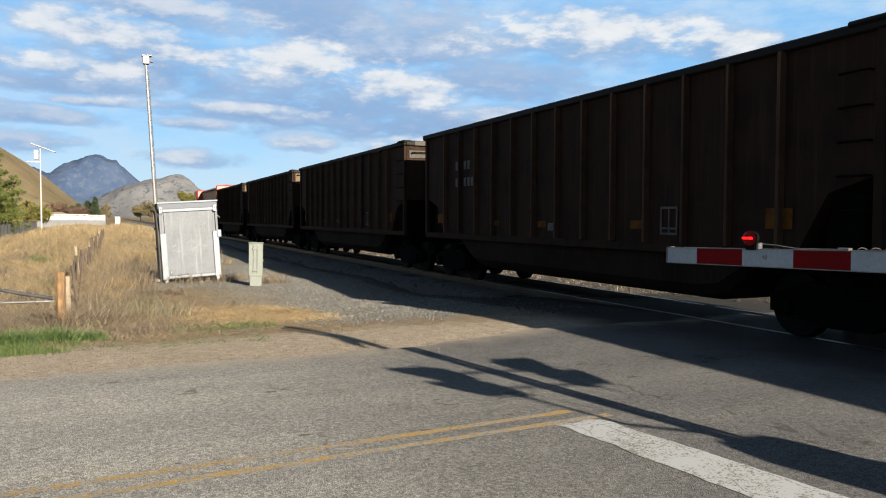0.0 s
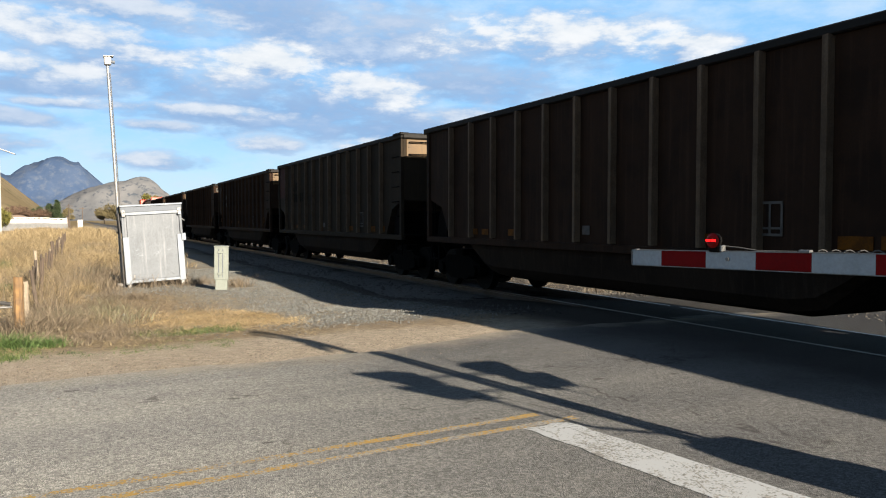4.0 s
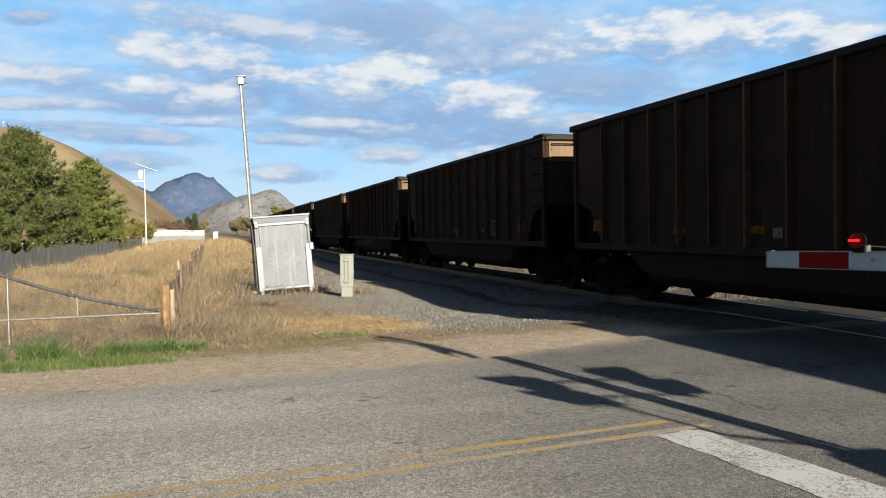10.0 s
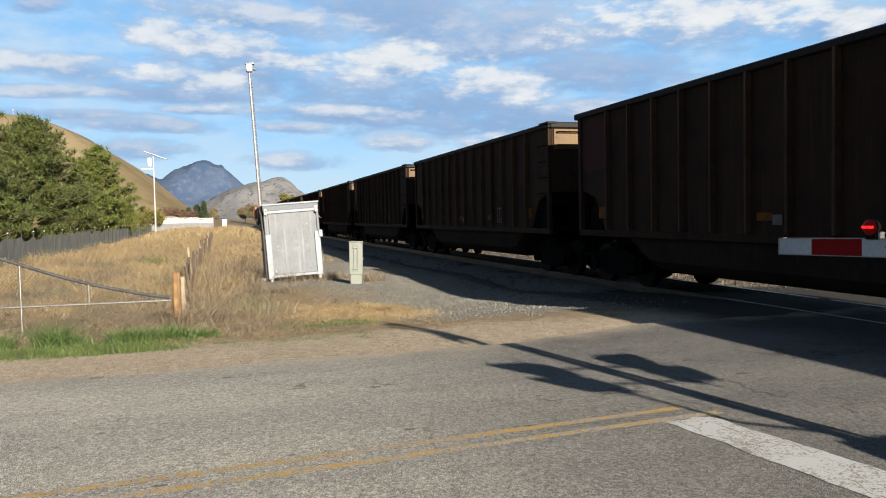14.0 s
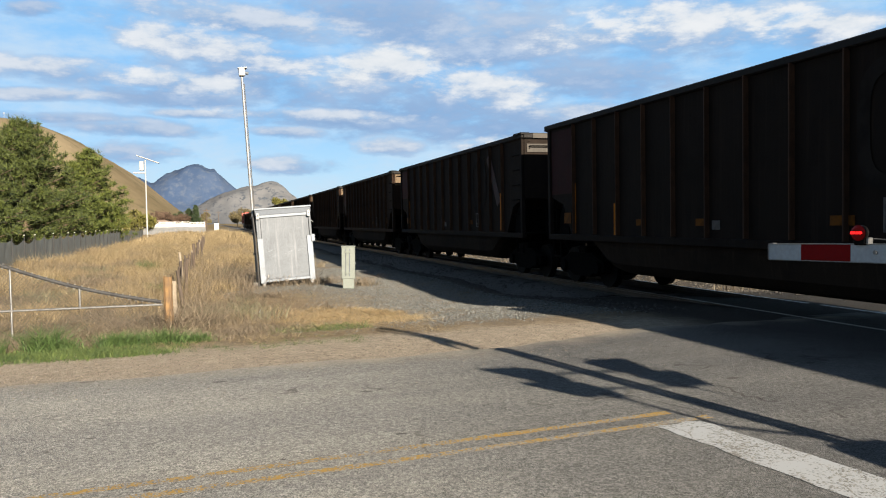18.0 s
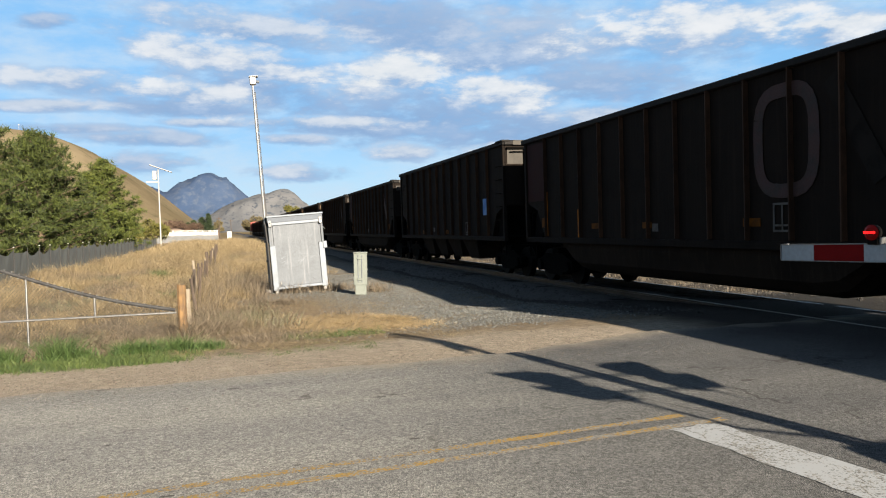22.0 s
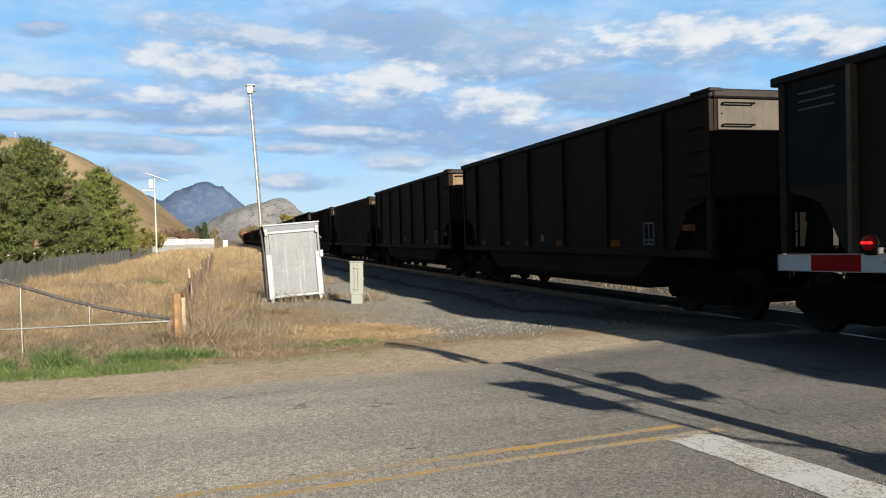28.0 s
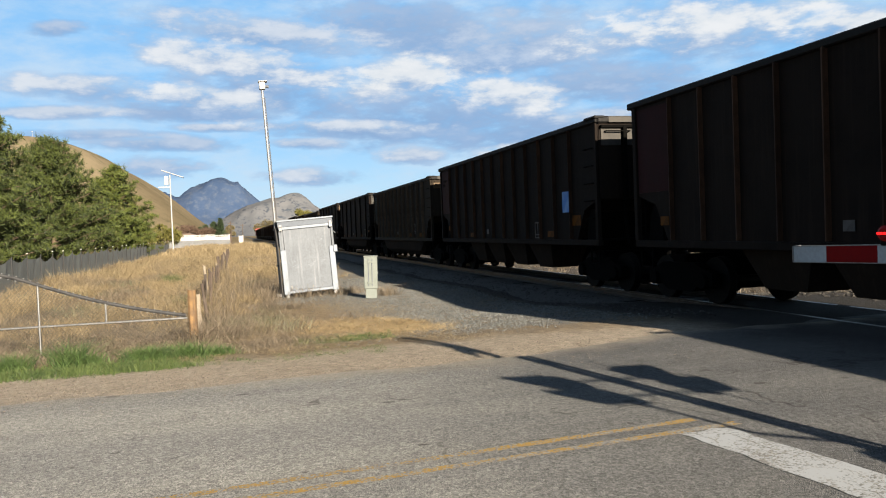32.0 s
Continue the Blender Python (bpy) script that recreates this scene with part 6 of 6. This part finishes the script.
def pine(x, y, h, half, seed, material="pine", base=None, dense=1.0, size=0.42):
    """A pine: tapered trunk, whorls of rising limbs, needles in clumps towards the limbs' ends."""
    rng = np.random.default_rng(seed)
    z0 = land(x, y) if base is None else base
    tree = thing("pine_tree", "dense green pine tree behind the screened fence" if material != "pine_yellow" else "sunlit yellow-green pine tree behind the screened fence", "tree", "pine trees", pose(x, y, z0))
    part("trunk", rod(rod(bmesh.new(), (0, 0, -0.3), (0.1, 0, h * 0.55), h * 0.028, h * 0.016, 10), (0.1, 0, h * 0.55), (0.05, 0.1, h * 0.96), h * 0.016, h * 0.003, 8), "bark", tree)
    limbs, centres = [], []
    z = h * 0.06
    while z < h * 0.985:
        k = z / h
        reach = half * (1.10 * (1 - k) ** 0.70 * (0.72 + 0.28 * min(1, k / 0.25))) + 0.12
        for i in range(int(rng.integers(5, 8))):
            a = rng.uniform(0, 2 * math.pi)
            ln = reach * rng.uniform(0.55, 1.22)
            rise = ln * rng.uniform(0.05, 0.35) + 0.25 * k * ln
            end = Vector((math.cos(a) * ln, math.sin(a) * ln, z + rise))
            limbs.append(((0.05, 0, z), tuple(end), 0.02 + 0.012 * ln))
            steps = max(2, int(ln / 0.30 * dense))
            for j in range(steps):
                f = 0.28 + 0.74 * (j + rng.uniform(0, 1)) / steps
                p = Vector((0.05, 0, z)).lerp(end, f)
                spread = 0.13 + 0.15 * ln * (1 - f)
                for _ in range(int(rng.integers(1, 5))):
                    centres.append((p.x + rng.normal() * spread, p.y + rng.normal() * spread, p.z + rng.normal() * spread * 0.7 + 0.08))
        z += h * rng.uniform(0.022, 0.034)
    part("branchwork", sticks("branchwork", limbs), None, tree)
    part("crown", needle_clumps("crown", centres, size, 15, material, rng, 0.75, 0.06), None, tree, "needle crown with gaps")
    return tree


def bush(name, label, x, y, h, half, material, seed, count=500, size=0.35, trunk=0.15, base=None):
    """A rounded tree or shrub: forked stems and leaf clumps in uneven lobes."""
    rng = np.random.default_rng(seed)
    tree = thing(name, label, "tree" if name != "shrub" else "shrub", "distant trees", pose(x, y, land(x, y) if base is None else base))
    stems = rod(bmesh.new(), (0, 0, -0.2), (0, 0, h * 0.35), h * 0.03, h * 0.02, 7)
    lobes = []
    for i in range(9):
        a, r, k = rng.uniform(0, 6.28), half * rng.uniform(0.2, 0.75), rng.uniform(0.35, 0.85)
        c = Vector((math.cos(a) * r, math.sin(a) * r, h * k))
        rod(stems, (0, 0, h * 0.3), c, h * 0.014, h * 0.004, 5)
        lobes.append((c, half * rng.uniform(0.3, 0.5)))
    part("trunk", stems, "bark", tree)
    centres = []
    for _ in range(count):
        c, r = lobes[int(rng.integers(0, 9))]
        v = rng.normal(size=3)
        v *= r * rng.uniform(0.5, 1.05) / np.linalg.norm(v)
        centres.append((c.x + v[0], c.y + v[1], max(h * 0.08, c.z + v[2] * 0.85)))
    part("crown", needle_clumps("crown", centres, size, 7, material, rng, 0.1), None, tree)


pine(-15.4, 55, 11.3, 3.9, 1, "pine", -0.4)
pine(-13.6, 65, 9.9, 4.5, 2, "pine", -0.4)
pine(-16.6, 73, 9.2, 3.7, 5, "pine", -0.4)
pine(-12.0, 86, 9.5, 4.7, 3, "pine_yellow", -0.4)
pine(-18.8, 63, 11.0, 3.8, 4, "pine", -0.4)
bush("shrub", "yellow-green spring shrub behind the fence", -10.6, 128, 4.6, 2.6, "bush_yellow", 11, 700, 0.4)
bush("shrub", "yellow-green spring shrub behind the fence", -13.5, 122, 4.0, 2.4, "bush_yellow", 12, 600, 0.4)
bush("shrub", "bare red-brown shrub beyond the white fence", -14.5, 240, 5.5, 4.5, "bush_brown", 13, 900, 0.5)
bush("shrub", "bare red-brown shrub beyond the white fence", -9.5, 250, 4.8, 3.5, "bush_brown", 14, 700, 0.5)
for i, (x, y, h, r) in enumerate(((-11.0, 300, 6.2, 2.4), (-8.2, 306, 7.2, 2.3), (-5.6, 300, 8.4, 1.9), (-13.5, 312, 5.4, 2.2))):
    pine(x, y, h, r, 40 + i, "pine_far", -0.4, 0.6, 0.7)
bush("leafy_tree", "olive spring tree beside the distant track", -2.4, 310, 6.8, 2.4, "bush_olive", 21, 900, 0.55)
bush("leafy_tree", "broad olive-brown spring tree beyond the track", 19.5, 430, 10.0, 5.6, "bush_olive", 22, 1500, 0.7)
bush("leafy_tree", "broad olive-brown spring tree beyond the track", 14.0, 450, 8.2, 5.0, "bush_olive", 23, 1200, 0.7)
bush("leafy_tree", "yellow-green spring tree behind the train", 28.0, 330, 13.4, 4.5, "bush_yellow", 24, 1300, 0.6)


# ---- grass, weeds and stones ----
def blades(points, tall, width, lean, rng):
    """Thin blades on points, as triangles bent outwards: vertices and faces."""
    p = np.asarray(points, float)
    k = len(p)
    a = rng.uniform(0, 2 * np.pi, k)
    h = tall * rng.uniform(0.55, 1.2, k)
    off = rng.normal(size=(k, 2)) * lean * h[:, None]
    d = np.stack([np.cos(a), np.sin(a)], 1) * width
    base1, base2 = p.copy(), p.copy()
    base1[:, :2] += d
    base2[:, :2] -= d
    mid1, mid2, tip = p.copy(), p.copy(), p.copy()
    mid1[:, :2] += d * 0.7 + off * 0.35
    mid2[:, :2] += -d * 0.7 + off * 0.35
    mid1[:, 2] += h * 0.55
    mid2[:, 2] += h * 0.55
    tip[:, :2] += off
    tip[:, 2] += h
    verts = np.stack([base1, base2, mid2, mid1, tip], 1).reshape(-1, 3)
    i = np.arange(k) * 5
    faces = np.concatenate([np.stack([i, i + 1, i + 2, i + 3], 1)]).tolist() + np.stack([i + 3, i + 2, i + 4], 1).tolist()
    return verts.tolist(), faces


def strewn(name, label, category, material, spots, per, spread, tall, width, lean, seed):
    """A stand of tufts: spots with their own height factor, some blades each."""
    rng = np.random.default_rng(seed)
    pts, hs = [], []
    for x, y, f in spots:
        q = rng.normal(size=(per, 2)) * spread
        z = land(x, y) - min(0.03, tall * 0.08)
        pts += [(x + dx, y + dy, z) for dx, dy in q]
        hs += [f * rng.uniform(0.55, 1.5)] * per
    verts, faces = blades(pts, tall * np.asarray(hs), width, lean, rng)
    ob = new(name, raw(name, verts, faces, material))
    return tagged(ob, label, category, kind="stuff")


def verge_spots(seed, count, x0, x1, y0, y1, keep):
    rng = np.random.default_rng(seed)
    out = []
    while len(out) < count:
        x, y = rng.uniform(x0, x1), rng.uniform(y0, y1)
        k = keep(x, y)
        if rng.uniform() < k:
            out.append((x, y, 0.45 + 0.75 * k))
    return out


def straw_here(x, y):
    """How thick and tall the dry grass stands."""
    k = 0.34 + 1.25 * noise.noise((x * 0.34, y * 0.18, 1.0)) + 0.55 * noise.noise((x * 1.0, y * 0.7, 4.0))
    k *= 0.25 * smooth(y, 11.6, 13.5) + 0.75 * smooth(y, 16.5, 22.0)
    k *= 1 - smooth(x, 0.2 + 0.05 * (y - 14) * (y > 14), 1.6 + 0.07 * max(y - 14, 0)) * (1 - smooth(y, 24.0, 27.0))
    k *= 1 - smooth(x, 2.2, 3.2) * (1 - smooth(y, 33, 40))
    k *= 1 - smooth(x, 4.2, 5.6)
    return min(max(k, 0.0), 1.0)


def fresh_here(x, y):
    """Low green grass along the shoulder, thinning out to the right."""
    k = min(1.0, max(0.0, 0.85 + 0.9 * noise.noise((x * 0.9, 2, 2)) + 0.5 * noise.noise((x * 3.0, y * 2.0, 6))))
    k *= 1 - smooth(y, 11.25 + 0.5 * noise.noise((x * 1.1, 5, 1)), 12.0)
    return k * (1 - 0.92 * smooth(x, -1.4, 0.2)) * (1 - smooth(x, 1.6, 2.6))


def litter_here(x, y):
    return max(0.0, 0.45 + 0.9 * noise.noise((x * 0.8, y * 0.5, 12.0))) * (1 - smooth(x, 2.6, 4.8))


def dip_here(x, y):
    """Low grey-brown growth between the road and the fence, in clumps."""
    k = 0.45 + 1.1 * noise.noise((x * 0.55, y * 0.45, 9.0)) + 0.3 * noise.noise((x * 2.1, y * 1.7, 3.0))
    return max(0.0, k) * smooth(y, 11.7, 12.6) * (1 - smooth(x, -0.8, 2.2))


strewn("dry_grass", "golden dry grass in tufts on the verge", "grass", "straw", verge_spots(1, 560, -8.8, 4.5, 15.5, 34, straw_here), 58, 0.13, 0.46, 0.005, 0.75, 2)
strewn("dry_grass", "golden dry grass in tufts on the verge", "grass", "straw", verge_spots(3, 1400, -8.9, 6.3, 28, 80, straw_here), 40, 0.19, 0.54, 0.007, 0.8, 4)
strewn("dry_grass", "golden dry grass in tufts on the verge", "grass", "straw", verge_spots(5, 1500, -9.0, 6.4, 78, 170, straw_here), 14, 0.5, 0.6, 0.03, 0.45, 6)
strewn("dead_weeds", "dead grey-brown weeds and straw in the dip", "weeds", "straw_dark", verge_spots(7, 2600, -8.5, 2.5, 11.7, 24, dip_here), 26, 0.13, 0.18, 0.0045, 1.0, 8)
strewn("dead_weeds", "tangled brown weeds in the dry grass", "weeds", "straw_dark", verge_spots(19, 900, -8.8, 3.0, 18, 70, lambda x, y: max(0.0, 0.2 + 1.2 * noise.noise((x * 0.4, y * 0.22, 31.0)))), 34, 0.24, 0.42, 0.007, 0.75, 20)
strewn("dead_weeds", "dead weed stems along the old posts", "weeds", "straw_dark", verge_spots(9, 110, -1.4, 0.0, 15.5, 45, lambda x, y: 0.8), 14, 0.14, 0.60, 0.005, 0.4, 10)
strewn("sage_weeds", "grey-green weeds among the dry grass", "weeds", "sage", verge_spots(21, 800, -8.5, 1.0, 15, 70, lambda x, y: max(0, 0.12 + 1.4 * noise.noise((x * 0.35, y * 0.2, 21.0)))), 32, 0.22, 0.28, 0.007, 0.7, 22)
strewn("fresh_grass", "low fresh green grass along the road edge", "grass", "fresh", verge_spots(11, 820, -9.0, 2.6, 10.5, 12.0, fresh_here), 30, 0.09, 0.055, 0.005, 0.7, 12)
strewn("fresh_grass", "dark green clumps of grass beside the fence", "grass", "fresh_dark", [(-4.35, 11.7, 1.0), (-3.35, 11.75, 0.9), (-3.1, 11.9, 0.8), (-2.35, 11.85, 1.1), (-2.15, 11.95, 0.9), (-1.45, 11.9, 1.1), (-1.2, 11.95, 0.8), (-0.75, 12.0, 0.9), (-0.35, 12.05, 0.5), (-5.4, 11.7, 0.9), (-6.6, 11.75, 1.0), (-0.45, 15.4, 0.6), (-1.3, 22.5, 1.3), (-1.5, 22.8, 1.2), (-2.6, 36, 1.6), (-3.0, 37, 1.6)], 460, 0.12, 0.22, 0.005, 0.75, 13)
strewn("dry_tufts", "dry straw tufts beside the signal case", "grass", "straw_dark", [(3.35, 24.6, 0.75), (3.5, 24.4, 0.6), (4.25, 22.9, 0.5), (4.4, 23.0, 0.55), (0.75, 23.2, 0.9), (0.45, 23.6, 1.0), (0.9, 25.5, 1.1), (0.3, 26.5, 1.2), (0.5, 16.4, 0.5), (0.2, 16.8, 0.6), (0.8, 17.0, 0.5), (0.0, 16.1, 0.6), (1.1, 17.4, 0.4)], 110, 0.2, 0.55, 0.006, 0.55, 14)
strewn("straw_litter", "flat straw lying on the soil", "straw", "straw", verge_spots(15, 2600, -3.0, 4.8, 10.9, 21, litter_here), 12, 0.2, 0.035, 0.004, 3.2, 16)
strewn("straw_litter", "flat dead stems lying in the dip", "straw", "straw_dark", verge_spots(25, 1600, -8.5, 1.5, 11.9, 20, lambda x, y: 0.7), 14, 0.25, 0.06, 0.004, 2.6, 26)
strewn("fresh_grass", "thin green grass between the road and the gravel", "grass", "fresh", [(1.1 + 0.011 * i + 0.25 * math.sin(i * 2.1), 13.1 + 0.45 * math.sin(i * 1.7), 0.6 + 0.3 * math.sin(i)) for i in range(110)], 16, 0.10, 0.075, 0.005, 0.8, 41)
strewn("straw_litter", "golden straw strewn over the gravel", "straw", "straw_gold", [(2.4 - 0.12 * (y - 15.5) + (x - 2.0) * 0.55, y, 1.0) for x, y, _ in verge_spots(43, 700, -0.2, 4.2, 12.9, 18.4, lambda x, y: max(0.0, 0.5 + noise.noise((x * 1.1, y * 0.9, 15.0))) * math.exp(-((y - 15.6) / 2.2) ** 2))], 22, 0.16, 0.045, 0.005, 3.4, 44)
strewn("dead_weeds", "brown weed tufts before the signal case", "weeds", "straw_dark", [(1.0, 20.6, 0.8), (1.3, 20.7, 0.9), (1.55, 20.5, 0.7), (0.75, 20.9, 0.9), (-0.6, 14.75, 1.3), (-0.5, 14.9, 1.2), (-0.95, 14.4, 1.2), (-0.72, 14.45, 1.0), (-0.3, 15.2, 1.2), (0.1, 15.6, 1.1)], 150, 0.14, 0.30, 0.005, 0.9, 46)
strewn("far_side_grass", "low brown weeds beyond the rails", "grass", "straw_dark", verge_spots(27, 450, 12.6, 18.5, 8, 45, lambda x, y: max(0.0, 0.3 + noise.noise((x * 0.6, y * 0.4, 8.0)))), 18, 0.16, 0.16, 0.008, 0.6, 28)
strewn("far_side_grass", "dry grass on the bank beyond the track", "grass", "straw_dark", verge_spots(17, 900, 19.0, 28.0, 9, 60, lambda x, y: 0.6), 16, 0.25, 0.28, 0.012, 0.4, 18)


def stones(name, label, count, place, size, material, seed):
    """Loose stones: small rough octahedra, sunk a little."""
    rng = np.random.default_rng(seed)
    shape = np.array([(1, 0, 0), (-1, 0, 0), (0, 1, 0), (0, -1, 0), (0, 0, 1), (0, 0, -1)], float)
    tri = [(0, 2, 4), (2, 1, 4), (1, 3, 4), (3, 0, 4), (2, 0, 5), (1, 2, 5), (3, 1, 5), (0, 3, 5)]
    verts, faces = [], []
    for i in range(count):
        x, y, z = place(rng)
        s = size * rng.uniform(0.5, 1.5)
        a = rng.uniform(0, 6.28)
        turn = np.array([[math.cos(a), -math.sin(a), 0], [math.sin(a), math.cos(a), 0], [0, 0, 1]])
        v = (shape * rng.uniform(0.6, 1.1, size=(6, 1)) * (1, 0.8, 0.6) * s) @ turn.T + (x, y, z + s * 0.15)
        k = len(verts)
        verts += v.tolist()
        faces += [(a1 + k, b1 + k, c1 + k) for a1, b1, c1 in tri]
    tagged(new(name, raw(name, verts, faces, material)), label, "gravel", kind="stuff")


M["stone"] = leafy("loose_grey_stones", (0.024, 0.026, 0.026), (0.095, 0.099, 0.095), 3.0)
# bed stones: a darker copy with the train's shade in its colour
M["stone_bed"] = leafy("shaded_ballast_stones", (0.010, 0.0095, 0.009), (0.028, 0.026, 0.023), 3.0)
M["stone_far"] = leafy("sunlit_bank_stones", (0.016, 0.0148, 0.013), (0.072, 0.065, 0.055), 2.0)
M["stone_tan"] = leafy("loose_tan_stones", (0.030, 0.022, 0.015), (0.125, 0.105, 0.080), 3.0)


def on_gravel(rng):
    """Thick towards the track, thinning out into the soil by the road and the case."""
    while True:
        x, y = rng.uniform(0.2, 7.0), rng.uniform(11.0, 34)
        k = smooth(x - 0.06 * (y - 12) + 1.3 * noise.noise((x * 0.8, y * 0.5, 3)), 0.6, 4.2) * smooth(y + 0.8 * noise.noise((x, 4, 1)), 11.0, 14.5)
        k = max(k, 0.9 * math.exp(-((x - 1.2) ** 2 + (y - 23.0) ** 2) / 3.0))
        if rng.uniform() < k:
            return x, y, land(x, y)


def on_shoulder(rng):
    x, y = rng.uniform(-6, 5.5), rng.normal(9.7, 0.9)
    z = road_height(x) if y < 8.6 else land(x, y)
    return x, y, z


def on_bed(rng):
    x, y = TRACK + rng.choice([-1, 1]) * rng.uniform(1.3, 2.9), rng.uniform(11.5, 50)
    d = abs(x - TRACK)
    return x, y, -0.26 if d < 1.65 else max(-0.26 - (d - 1.65) * 0.19, land(x, y))


stones("gravel", "loose grey gravel beside the track", 26000, on_gravel, 0.021, "stone", 31)
stones("gravel", "small stones and grit along the road edge", 5200, on_shoulder, 0.009, "stone_tan", 32)
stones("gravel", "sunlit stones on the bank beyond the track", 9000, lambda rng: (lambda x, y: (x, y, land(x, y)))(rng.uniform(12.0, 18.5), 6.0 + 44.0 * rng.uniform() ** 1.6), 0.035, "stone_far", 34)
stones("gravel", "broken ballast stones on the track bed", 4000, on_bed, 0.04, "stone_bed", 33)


def motions():
    """The train runs away along the track and gathers speed; its wheels roll."""
    for car, ahead in TRAIN:
        low = RAIL if car.name.startswith("locomotive") else RAIL + DECK
        walk(car, [(t, pose(TRACK, run(t) + ahead, low)) for t in range(33)])
    spin = [(i / 15, Matrix.Rotation(-(run(i / 15) - run(0)) / WHEEL, 4, "X")) for i in range(481)]
    for axle, y in WHEELSETS:
        walk(axle, [(t, Matrix.Translation((0, y, WHEEL)) @ turn) for t, turn in spin])


motions()
